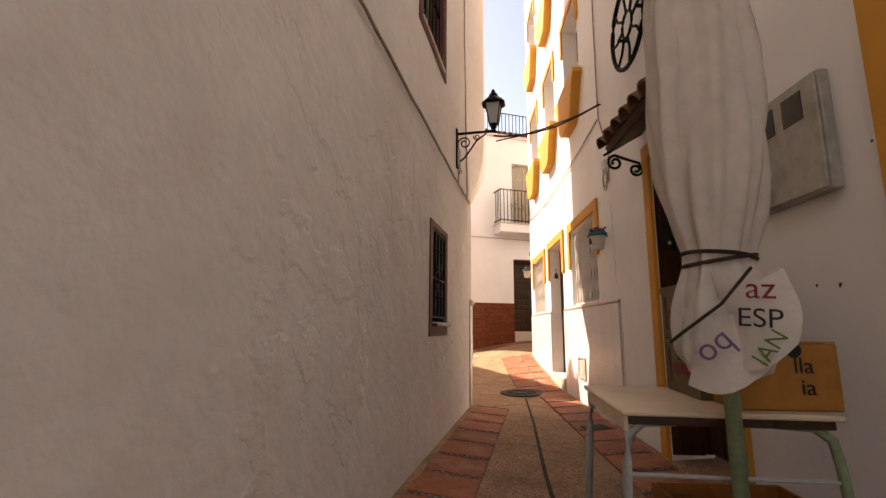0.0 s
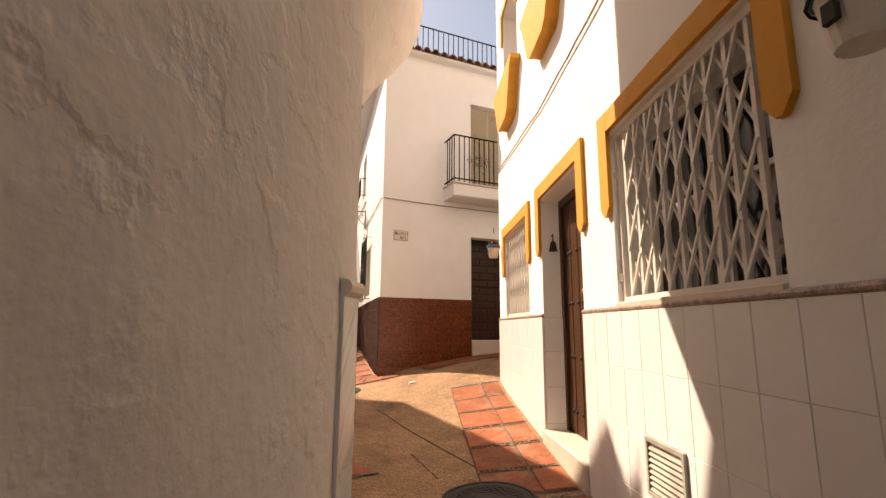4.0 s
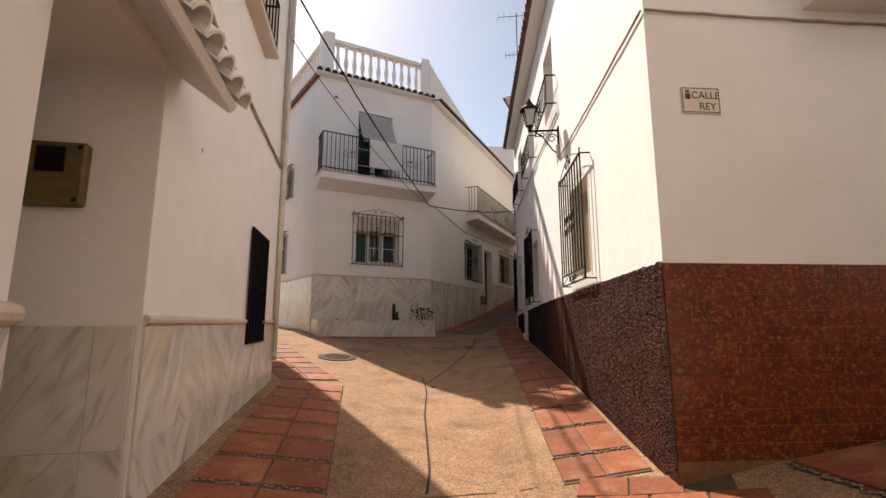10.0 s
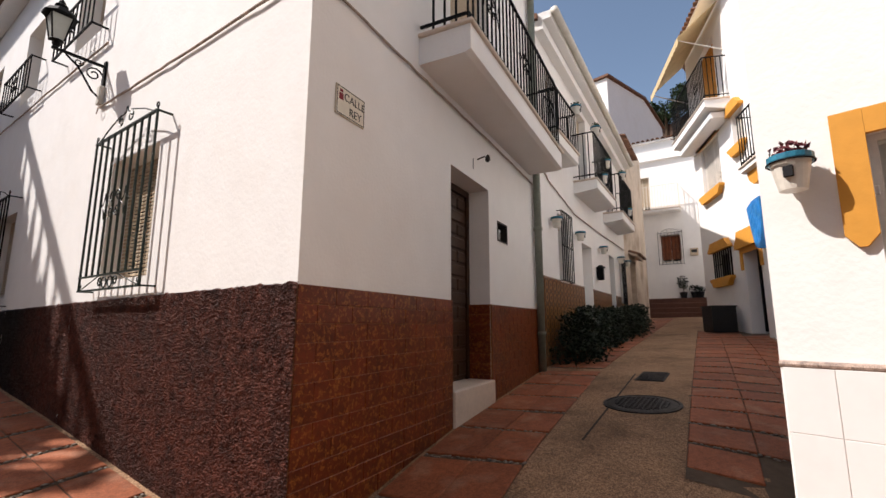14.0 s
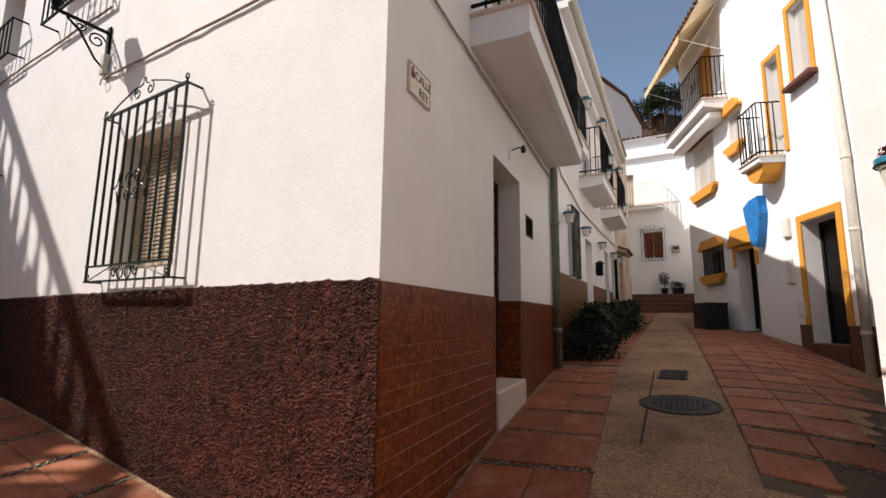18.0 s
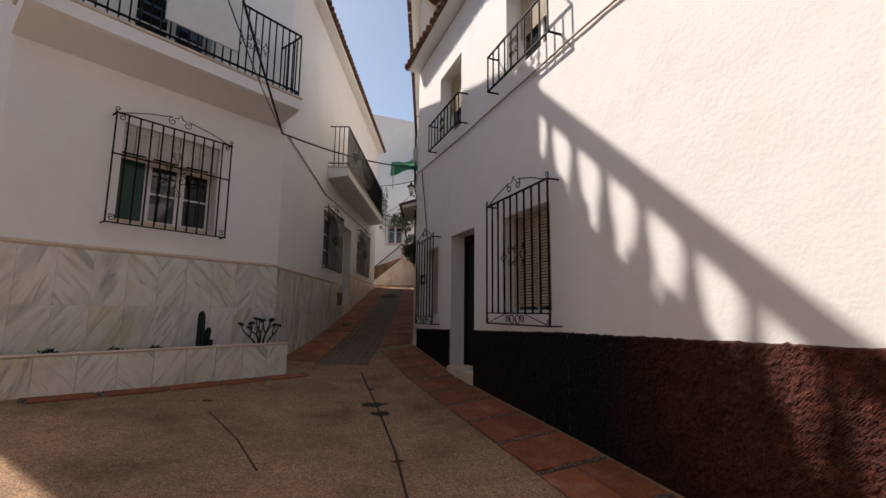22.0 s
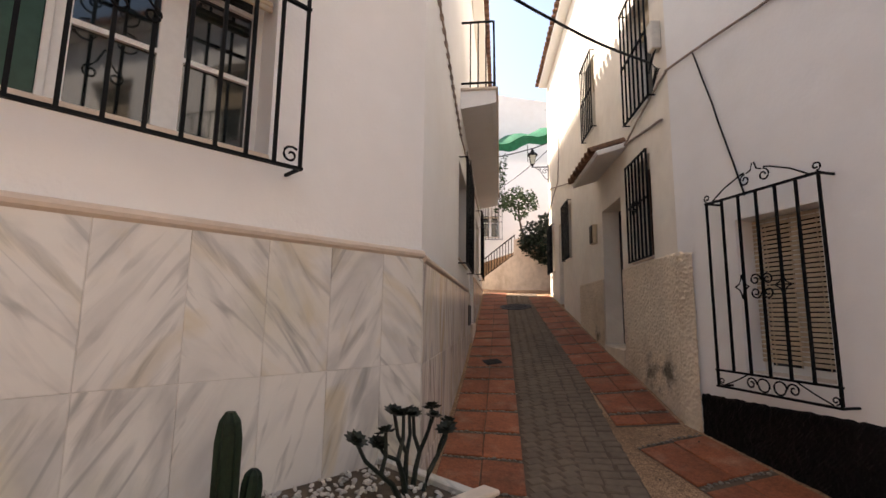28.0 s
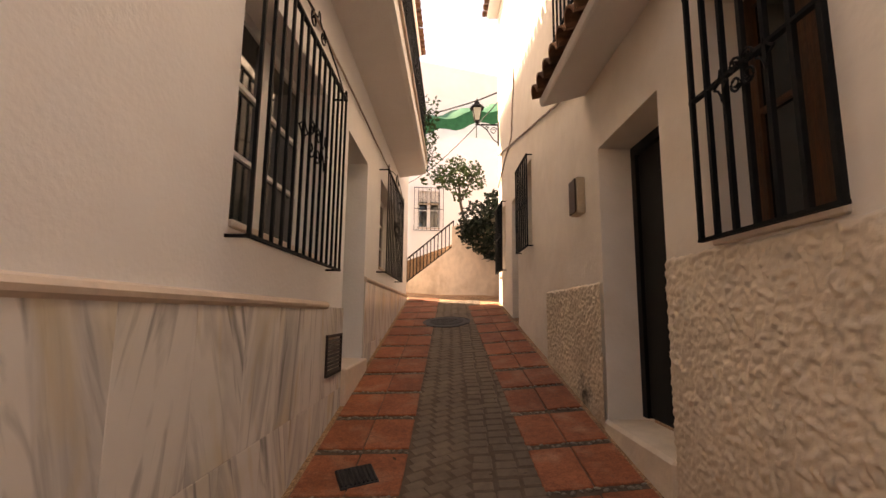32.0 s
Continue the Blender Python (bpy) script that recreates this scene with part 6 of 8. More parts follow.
def on(face, *pts, d=0.02):
    return [face.at(s, d, z) for s, z in pts]


cable(on(C, (7.2, 3.82), (8.7, 3.78), (C.long, 3.745)), 0.011, CABLE, "painted cable clipped along a white wall")
cable(on(E, (0.0, 3.74), (1.2, 3.72), (3.0, 3.72), (4.6, 3.70)), 0.010, CABLE, "painted cable clipped along a white wall")
cable(on(C, (7.2, 4.55), (5.0, 4.60), (2.5, 4.62), (0.0, 4.68)), 0.011, CABLE, "painted cable clipped along a white wall")
cable(on(A, (5.2, 2.88), (7.0, 2.86), (9.0, 2.80), (10.2, 2.80)), 0.012, CABLE, "bundle of painted cables along a lumpy wall")
cable(on(A, (9.35, 3.35), (9.37, 2.82)), 0.010, CABLE, "painted cable clipped to a lumpy wall")
cable(on(A, (9.75, 9.2), (9.8, 5.0), (9.95, 3.6), (10.0, 2.78)), 0.010, CABLE, "painted cable clipped to a lumpy wall")
cable(on(B2, (0.5, 5.0), (0.64, 3.75), (1.64, 3.52), (4.45, 3.49)), 0.016, CABLE, "thick bundle of painted cables")
cable(on(B2, (-0.1, 6.5), (-0.1, 2.6)), 0.010, CABLE, "painted cable beside a porch")
cable(on(R, (0.0, 3.70), (2.4, 3.52), (4.7, 3.56), (5.6, 3.62)), 0.010, CABLE, "painted cable clipped along a white wall")
cable(on(R, (5.68, 8.0), (5.66, 3.6), (5.95, 3.1), (5.9, 2.75)), 0.009, CABLE, "painted cable clipped along a white wall")
cable(on(C3, (7.6, 4.25), (6.5, 4.42), (5.0, 4.5), (3.9, 4.75), (0.2, 5.6)), 0.013, CABLE, "painted cables along the alley wall")
cable([C.at(0.02, 0.02, 4.68), C3.at(7.3, 0.02, 4.6), C3.at(6.5, 0.03, 4.42)], 0.012, CABLE, "painted cables along the alley wall")
cable(on(C, (0.35, 4.66), (0.75, 3.25)), 0.007, CABLE_BLACK, "thin dark cable down to a window guard")
me_cable = cable(on(ME, (0.1, 4.90), (1.2, 4.75), (2.6, 4.55), (5, 4.6), (9, 4.7)), 0.010, CABLE, "painted cables along the alley wall")
for i in range(16):
    q = 0.2 + i * 0.16
    part("pin", Geo().box(q - 0.05, q + 0.03, -0.035, -0.003, along(q, ((0.1, 4.90), (1.2, 4.75), (2.6, 4.55))) - 0.005, along(q, ((0.1, 4.90), (1.2, 4.75), (2.6, 4.55))) + 0.005), CABLE, me_cable, m=ME.m)
jb = thing("junction_box", C3.put(7.60, 0, 4.92), "cream junction box with loose black wires at a corner", "junction box", "junction boxes")
part("box", Geo().bevel_box(-0.06, 0.06, -0.10, 0, 0.06, 0.36, 0.012), PIPE, jb)
for k in range(4):
    part("wire", Geo().tube([(-0.03 + 0.02 * k, -0.05, 0.06), (-0.05 - 0.02 * k, -0.08, -0.04 - 0.03 * k), (0.0 + 0.03 * k, -0.05, -0.12 - 0.02 * k), (-0.14, -0.03, -0.20 - 0.02 * k)], 0.006, 5), CABLE_BLACK, jb)
knot = MS.at(3.25, 0.06, 4.86)
cable([B2.at(4.55, 0.05, 6.2), knot], 0.016, CABLE_BLACK, "black power cables across the street", sag=0.15)
cable([B2.at(4.5, 0.05, 5.4), knot], 0.007, CABLE_BLACK, "black power cables across the street", sag=0.25)
cable([knot, C3.at(7.5, 0.05, 4.9)], 0.013, CABLE_BLACK, "black power cables across the street", sag=0.1)
cable([A.at(9.5, 0.45, 3.35), R.at(5.8, 0.03, 3.72)], 0.008, CABLE_BLACK, "black cable across the alley", sag=0.05)
cable([A.at(9.5, 0.42, 3.42), R.at(5.75, 0.03, 3.75)], 0.011, CABLE_BLACK, "black cable across the alley", sag=0.12)
for k in range(3):
    cable(on(B2, (4.42 - 0.04 * k, 6.3), (4.40 - 0.03 * k, 5.0 + 0.2 * k), (4.46 - 0.05 * k, 3.9), (4.42 - 0.03 * k, 3.5)), 0.008, CABLE, "loose white-painted cables at a house corner")
pipe = thing("drainpipe", B2.put(4.55, 0.04, 0), "cream drainpipe at the corner of the porch house", "drainpipe")
part("pipe", Geo().tube([(0, 0, 1.0), (0, 0, 3.6), (0.02, 0, 6.4)], 0.034, 10), PIPE, pipe, smooth=True)
for z in (1.05, 2.4, 3.9, 5.5):
    part("clamp", Geo().lathe([(0.038, 0), (0.043, 0.01), (0.043, 0.04), (0.038, 0.05)], 12, pose(0, 0, z)), PIPE, pipe)
gut = thing("roof_gutter", B2.put(0, 0.16, 7.0), "cream roof gutter with a bend", "gutter")
part("channel", Geo().tube([(0.3, 0, -0.48), (2.5, 0, -0.22), (4.7, 0, -0.03)], 0.075, 10), PIPE, gut, smooth=True)
part("elbow", Geo().tube([(4.68, 0, -0.03), (4.74, 0.0, -0.16), (4.66, 0.05, -0.30), (4.46, 0.07, -0.42), (4.42, 0.07, -0.62)], 0.05, 10), PIPE, gut, smooth=True)
part("eave_board", Geo().prism([(0.3, -0.6), (4.6, -0.12), (4.6, 0.08), (0.3, -0.42)], 0.08, 0.155), SMOOTH, gut)
pipe = thing("drainpipe", E.put(4.62, 0.07, 0), "grey-green drainpipe beside a corner house", "drainpipe")
part("pipe", Geo().tube([(0, 0, 0.8), (0, 0, 6.8)], 0.055, 10), PIPE_GREY, pipe, smooth=True)
for z in (1.5, 3.0, 4.5):
    part("clamp", Geo().lathe([(0.06, 0), (0.066, 0.01), (0.066, 0.04), (0.06, 0.05)], 12, pose(0, 0, z)), PIPE_GREY, pipe)


# ---- street lamps ----
LAMP_GLASS = paint("frosted_lamp_glass", (0.42, 0.44, 0.40), 0.25, vary=0.05)


def street_lamp(face, s, z, out, label):
    root = thing("street_lamp", face.put(s, 0, z), label, "street lamp", "wall street lamps")
    part("wall_plate", Geo().bevel_box(-0.035, 0.035, -0.02, 0, -0.42, 0.06, 0.006), IRON, root)
    g = Geo().box(-0.012, 0.012, -out - 0.03, 0, -0.012, 0.012)
    part("arm", g, IRON, root)
    g = Geo()
    g.tube([(0, -0.02, -0.36), (0, -0.10, -0.30), (0, -out * 0.55, -0.10), (0, -out * 0.8, -0.02)], 0.010, 6)
    g.tube([(0, p[0], p[2]) for p in spiral(-0.10, -0.12, 0.075, 0.02, 0.3, 1.4, 16)], 0.008, 6)
    g.tube([(0, p[0], p[2]) for p in spiral(-out * 0.55, -0.055, 0.04, 0.012, 0.5, -1.3, 14)], 0.007, 6)
    part("bracket_scroll", g, IRON, root)
    lm = pose(0, -out, 0.02)
    part("collar", Geo().lathe([(0.02, 0), (0.035, 0.02), (0.03, 0.05), (0.06, 0.06)], 8, lm), IRON, root)
    g = Geo()
    for k in range(4):
        a = math.pi / 2 * k + math.pi / 4
        g.tube([lm @ Vector((0.066 * math.cos(a), 0.066 * math.sin(a), 0.06)), lm @ Vector((0.12 * math.cos(a), 0.12 * math.sin(a), 0.305))], 0.008, 5)
    lf = part("lantern_frame", g, IRON, root)
    part("lantern_glass", Geo().lathe([(0.062, 0.062), (0.115, 0.30)], 4, lm @ pose(0, 0, 0, 0, 0, 45)), LAMP_GLASS, lf, "frosted pane lantern")
    part("lantern_roof", Geo().lathe([(0.14, 0.30), (0.145, 0.315), (0.10, 0.37), (0.05, 0.40), (0.055, 0.43), (0.03, 0.45), (0.028, 0.47), (0.01, 0.50)], 8, lm @ pose(0, 0, 0, 0, 0, 22.5)), IRON, root)
    return root


street_lamp(C, 7.18, 4.28, 0.42, "black wrought iron wall lantern above a white wall")
street_lamp(A, 9.33, 3.40, 0.44, "black wrought iron wall lantern in a narrow alley")
for f, s, z in ((C, 7.2, 3.95), (A, 9.36, 3.12)):
    jb = thing("junction_box", f.put(s, 0, z), "small grey junction box with loose wires", "junction box", "junction boxes")
    part("box", Geo().bevel_box(-0.04, 0.04, -0.05, 0, -0.10, 0.10, 0.008), PIPE, jb)
    part("wire", Geo().tube([(0.03, -0.03, -0.1), (0.06, -0.05, -0.16), (0.0, -0.04, -0.2), (-0.04, -0.02, -0.12)], 0.006, 5), CABLE, jb)


# ---- plants ----
LEAF = paint("green_leaf", (0.045, 0.085, 0.022), 0.5, vary=0.35, scale=7)
LEAF_DARK = paint("dark_leaf", (0.016, 0.030, 0.014), 0.5, vary=0.35, scale=7)
LEAF_PURPLE = paint("purple_leaf", (0.15, 0.022, 0.03), 0.5, vary=0.3, scale=9)
SUCCULENT = paint("dark_succulent", (0.018, 0.024, 0.016), 0.5, vary=0.3, scale=9)
CACTUS = paint("cactus_skin", (0.009, 0.022, 0.009), 0.6, vary=0.3, scale=9)
BARK = paint("brown_bark", (0.075, 0.05, 0.032), 0.9, vary=0.3, scale=9, bump=0.5)
GRAVEL = paint("white_gravel", (0.62, 0.58, 0.52), 0.8, vary=0.2, scale=20)
POT_WHITE = paint("white_pot_glaze", (0.70, 0.66, 0.58), 0.3, vary=0.06, scale=5)
POT_BLUE = paint("blue_pot_rim", (0.03, 0.20, 0.30), 0.3, vary=0.2, scale=20)


def leaves(g, centre, radius, count, size, rnd, flat=0.7, squash=(1, 1, 1)):
    """Many small bent leaves about a centre."""
    c = Vector(centre)
    for _ in range(count):
        d = Vector((rnd.gauss(0, 1), rnd.gauss(0, 1), rnd.gauss(0, 1)))
        d = d.normalized() * radius * (0.35 + 0.65 * rnd.random() ** 0.5)
        p = c + Vector((d.x * squash[0], d.y * squash[1], d.z * squash[2]))
        a = Vector((rnd.gauss(0, 1), rnd.gauss(0, 1), rnd.gauss(0, 0.6))).normalized() * size * rnd.uniform(0.6, 1.3)
        b = a.cross(Vector((rnd.gauss(0, 1), rnd.gauss(0, 1), rnd.gauss(0, 1)))).normalized() * size * 0.32
        n = a.cross(b).normalized() * size * 0.15
        g.add([p, p + a * 0.5 + b + n, p + a, p + a * 0.5 - b + n], [(0, 1, 2, 3)])


def wall_pot(face, s, z, label, mt=LEAF_PURPLE, r=0.10, plant=True):
    root = thing("flower_pot", face.put(s, 0.02 + r, z), label, "flower pot", "wall flower pots")
    pt = part("pot", Geo().lathe([(r * 0.62, 0), (r * 0.66, 0.02), (r * 0.92, r * 1.6), (r, r * 1.62), (r, r * 1.8), (r * 0.88, r * 1.8), (r * 0.8, r * 1.6)], 16), POT_WHITE, root, "white glazed pot", smooth=False)
    part("rim", Geo().lathe([(r * 1.005, r * 1.5), (r * 1.03, r * 1.55), (r * 1.03, r * 1.82), (r * 0.98, r * 1.84)], 16), POT_BLUE, pt, "blue painted rim")
    part("crest", Geo().bevel_box(-r * 0.22, r * 0.22, -r * 0.90, -r * 0.72, r * 0.55, r * 1.15, 0.004), INK, pt, "small dark printed crest")
    part("holder", Geo().tube([(r * 1.05 * math.cos(t), r * 1.05 * math.sin(t), r * 1.45) for t in np.linspace(0, 2 * math.pi, 17)[:-1]], 0.005, 5, True), IRON, root)
    if plant:
        g = Geo()
        leaves(g, (0, 0, r * 2.0), r * 0.9, 70, 0.045, random.Random(int(s * 100)), squash=(1, 1, 0.6))
        part("plant", g, mt, root, "small purple-leaved plant")
    return root


wall_pot(R, 0.17, 2.33, "white and blue ceramic wall pot with a purple plant")
wall_pot(R, 5.73, 2.03, "white and blue ceramic wall pot with a dark plant")

# planter with gravel, cactus and succulent
pl = thing("planter", MS.put(0, 0, 0), "long white marble planter filled with gravel", "planter")
part("front", Geo().bevel_box(0.0, 3.09, -0.79, -0.73, 0.7, 1.52, 0.006), MARBLE, pl)
part("end", Geo().bevel_box(3.03, 3.09, -0.73, -0.02, 0.7, 1.52, 0.006), MARBLE, pl)
part("end", Geo().bevel_box(0.0, 0.06, -0.73, -0.02, 0.7, 1.56, 0.006), MARBLE, pl)
part("soil", Geo().box(0.06, 3.03, -0.73, -0.02, 1.2, 1.49), MORTAR, pl)
part("coping", Geo().bevel_box(-0.02, 3.11, -0.81, -0.71, 1.52, 1.545, 0.008), STONE, pl)
s = 0.02
while s < 3.05:
    w = min(0.345, 3.09 - s)
    part("tile", piece_mesh("tile", w - 0.003, 0.52, 0.012, 0.003, MARBLE), None, pl, m=pose(s + w / 2, -0.802, 1.255, 90))
    s += 0.345
g = Geo()
for _ in range(1100):
    q = Vector((rng.uniform(0.1, 3.0), rng.uniform(-0.70, -0.05), 1.495 + rng.uniform(0, 0.02)))
    g.lathe([(0.004, -0.006), (0.012, 0.0), (0.006, 0.008)], 5, Matrix.Translation(q) @ pose(0, 0, 0, rng.uniform(-40, 40), rng.uniform(-40, 40), rng.uniform(0, 180)) @ Matrix.Diagonal((1.5, 1, 1, 1)))
solid("gravel", g, GRAVEL, "white gravel chips in a marble planter", "gravel", kind="stuff", m=MS.m)
ca = thing("cactus", MS.put(2.04, 0.45, 1.49), "dark green columnar cactus in white gravel", "cactus")


def ribbed(h, r, m):
    g, k = Geo(), 16
    prof = [(0.75, 0), (1, 0.1), (1, 0.8), (0.8, 0.93), (0.35, 1.0)]
    vs = [m @ Vector((r * p * (1 + 0.13 * (-1) ** j) * math.cos(2 * math.pi * j / k), r * p * (1 + 0.13 * (-1) ** j) * math.sin(2 * math.pi * j / k), h * q)) for p, q in prof for j in range(k)]
    return g.add(vs, [(i * k + j, i * k + (j + 1) % k, (i + 1) * k + (j + 1) % k, (i + 1) * k + j) for i in range(len(prof) - 1) for j in range(k)] + [tuple((len(prof) - 1) * k + j for j in range(k))])


part("stem", ribbed(0.48, 0.043, Matrix()), CACTUS, ca)
part("stem", ribbed(0.27, 0.035, pose(0.075, 0.0, 0, 0, 5, 0)), CACTUS, ca)
part("stem", ribbed(0.12, 0.03, pose(0.10, -0.04, 0, 0, 10, 0)), CACTUS, ca)
su = thing("succulent", MS.put(2.86, 0.45, 1.49), "dark branching succulent with rosettes", "succulent")
rs = random.Random(3)


def rosette(m, r):
    """Fleshy leaves in three rings that grow from one heart."""
    g = Geo()
    vs, fs = [m @ Vector((0, 0, 0))], []
    for ring in range(3):
        n = (9, 7, 5)[ring]
        for j in range(n):
            b = 2 * math.pi * (j + 0.5 * ring) / n
            out = Vector((math.cos(b), math.sin(b), 0.15 + 0.6 * ring)).normalized() * r * (1 - 0.2 * ring)
            side = Vector((-math.sin(b), math.cos(b), 0)) * r * 0.27
            k = len(vs)
            vs += [m @ q for q in (out * 0.65 + side, out, out * 0.65 - side, out * 0.55 - Vector((0, 0, r * 0.16)))]
            fs += [(0, k, k + 1, k + 2), (0, k + 3, k), (k + 3, k + 1, k), (k + 3, k + 2, k + 1), (0, k + 2, k + 3)]
    return g.add(vs, fs)


for base, turn in (((0.0, 0.0), -18), ((0.06, 0.02), 14), ((-0.05, -0.02), -42), ((0.09, -0.02), 34), ((0.02, 0.03), 2)):
    fork = Vector((base[0] + 0.17 * math.sin(math.radians(turn)), base[1], 0.17 * math.cos(math.radians(turn))))
    part("stem", Geo().tube([(*base, -0.01), (base[0] * 0.6 + fork.x * 0.4, base[1], fork.z * 0.55), fork], [0.015, 0.013, 0.011], 6), SUCCULENT, su)
    for e in (-1, 1, 0)[:rs.choice((2, 2, 3))]:
        tip = fork + Vector((0.075 * e + 0.10 * math.sin(math.radians(turn)), rs.uniform(-0.08, 0.08), rs.uniform(0.07, 0.21)))
        part("branch", Geo().tube([fork, fork.lerp(tip, 0.5) + Vector((0.015 * e, 0, -0.01)), tip], [0.011, 0.009, 0.008], 6), SUCCULENT, su)
        part("rosette", rosette(Matrix.Translation(tip) @ pose(0, 0, 0, rs.uniform(-25, 25), 18 * e, rs.uniform(0, 90)), rs.uniform(0.045, 0.062)), SUCCULENT, su)
for s in (0.55, 1.55, 1.15):
    sm = Geo()
    leaves(sm, (0, 0, 0.03), 0.06, 40, 0.05, random.Random(int(s * 9)), squash=(1, 1, 0.5))
    solid("small_plant", sm, SUCCULENT, "low dark plant in white gravel", "plant", "planter plants", m=MS.put(s, 0.4, 1.49))

# ---- the lane that climbs east ----
def pattern_tile(name):
    """Glazed tile with rings of ochre on brown."""
    mt = paint(name, (0.27, 0.12, 0.03), 0.3, vary=0.12, scale=5)
    nt = mt.node_tree
    bsdf = nt.nodes["Principled BSDF"]
    old = bsdf.inputs["Base Color"].links[0].from_socket
    tc = nt.nodes.new("ShaderNodeTexCoord")
    ln = nt.nodes.new("ShaderNodeVectorMath")
    ln.operation = "LENGTH"
    nt.links.new(tc.outputs["Object"], ln.inputs[0])
    sn = nt.nodes.new("ShaderNodeMath")
    sn.operation = "SINE"
    k = nt.nodes.new("ShaderNodeMath")
    k.operation = "MULTIPLY"
    k.inputs[1].default_value = 85.0
    nt.links.new(ln.outputs["Value"], k.inputs[0])
    nt.links.new(k.outputs[0], sn.inputs[0])
    gt = nt.nodes.new("ShaderNodeMath")
    gt.operation = "GREATER_THAN"
    gt.inputs[1].default_value = 0.1
    nt.links.new(sn.outputs[0], gt.inputs[0])
    mx = nt.nodes.new("ShaderNodeMix")
    mx.data_type = "RGBA"
    mx.inputs[7].default_value = (0.075, 0.028, 0.012, 1)
    nt.links.new(gt.outputs[0], mx.inputs[0])
    nt.links.new(old, mx.inputs[6])
    nt.links.new(mx.outputs[2], bsdf.inputs["Base Color"])
    return mt


PATTERN = pattern_tile("ring_patterned_tile")
RUIN = paint("stained_old_render", (0.60, 0.50, 0.40), 0.95, vary=0.12, scale=1.2, bump=0.7, bump_scale=20, coarse=0.6, coarse_scale=3, stain=(0.24, 0.15, 0.09), stain_amount=0.9, stain_scale=0.8)
BROWN_STEP = paint("brown_step_tile", (0.13, 0.055, 0.035), 0.6, vary=0.15, scale=4, bump=0.2)
AWNING = paint("cream_awning_cloth", (0.62, 0.47, 0.26), 0.8, vary=0.08, scale=3)
BLUE_BAG = paint("blue_plastic_sheet", (0.01, 0.20, 0.55), 0.35, vary=0.2, scale=5, coarse=0.6, coarse_scale=9)
BIN = paint("black_plastic_bin", (0.012, 0.012, 0.013), 0.5, vary=0.2)
E2_HOLES = [(0.92, 1.50, 2.40, 3.55), (2.52, 3.32, 0.6, 3.28), (5.2, 5.85, 1.2, 3.38), (6.55, 7.05, 2.2, 3.35), (2.55, 3.35, 4.46, 6.2), (5.2, 6.0, 4.40, 6.2), (0.5, 1.1, 4.72, 6.1)]
wall("wall_22", E2, 0, E2.long, -1, 6.6, E2_HOLES, SMOOTH, "white house front along the climbing lane", top=(6.65, 6.35))
clad("trim_21", E2, 0.06, E2.long, 0.8, courses(2.36, 1.2, 0.2), 0.2, E2_HOLES[:4], PATTERN, GROUT_DARK, "ring-patterned yellow and brown glazed tiles")
moulding("trim_22", E2, 0.06, E2.long, 2.375, GRANITE, "thin tile ledge above a patterned dado", 0.018, E2_HOLES[:4])
cor = thing("trim_23", E2.put(0, 0, 6.5), "white stepped cornice with a gutter", "cornice", kind="structure")
part("moulding", Geo().prism([(0, 0.10), (E2.long, -0.20), (E2.long, -0.36), (0, -0.06)], -0.16, -0.001), SMOOTH, cor)
part("moulding", Geo().prism([(0, 0.24), (E2.long, -0.06), (E2.long, -0.19), (0, 0.11)], -0.30, -0.001), SMOOTH, cor)
part("gutter", Geo().tube([(0, -0.36, 0.22), (E2.long, -0.36, -0.08)], 0.07, 8), PIPE, cor, smooth=True)
roller_window("window_30", E2, E2_HOLES[0], 0.14, 0.2, "narrow dark window of the lane house")
roller_window("window_31", E2, E2_HOLES[3], 0.14, 0.2, "narrow dark window of the lane house")
roller_window("window_32", E2, E2_HOLES[4], 0.14, 0.2, "dark balcony door of the lane house")
roller_window("window_33", E2, E2_HOLES[5], 0.14, 0.2, "dark balcony door of the lane house")
roller_window("window_34", E2, E2_HOLES[6], 0.14, 0.2, "dark upper window of the lane house")
leaf("door_7", E2, E2_HOLES[1], 1.2, 0.24, SMOOTH, "pale door set back in a lane house", 2)
leaf("door_8", E2, E2_HOLES[2], 1.4, 0.2, BLACK_DOOR, "dark door of the lane house", 2)
grille(E2, 0.88, 1.54, 2.38, 3.58, 0.08, 7, "black bars over a narrow window", IRON, crest=False, ornament=False, mid=0.5)
grille(E2, 6.5, 7.1, 2.2, 3.38, 0.08, 6, "black bars over a narrow window", IRON, crest=False, ornament=False, mid=0.5)
balcony(E2, 2.1, 3.9, 4.45, 0.45, 0.26, 0.95, "white balcony with flower pots on a black railing", 1)
balcony(E2, 4.8, 6.65, 4.38, 0.45, 0.26, 0.95, "white balcony with flower pots on a black railing", 1)
balcony(E2, 0.1, 1.3, 4.68, 0.32, 0.22, 0.75, "small white balcony with a black railing", 0)
for s, z in ((0.5, 3.20), (2.0, 3.22), (4.05, 3.24), (6.25, 3.28), (7.3, 3.3)):
    wall_pot(E2, s, z, "white ceramic wall pot with a blue rim", LEAF_DARK, 0.095, False)
for s, z, d in ((1.35, 5.45, 0.30), (2.4, 5.42, 0.42), (2.9, 4.55, 0.42), (3.3, 5.0, 0.42), (3.6, 4.50, 0.2), (5.3, 5.3, 0.42), (6.0, 4.5, 0.42)):
    root = wall_pot(E2, s, z, "patterned ceramic pot on a balcony rail", LEAF, 0.10)
    root.matrix_basis = E2.put(s, d, z)
lan = thing("wall_lantern", E2.put(3.75, 0, 2.62), "small black lantern on a white wall", "lamp")
part("body", Geo().bevel_box(-0.06, 0.06, -0.15, -0.02, 0.0, 0.26, 0.01), IRON, lan)
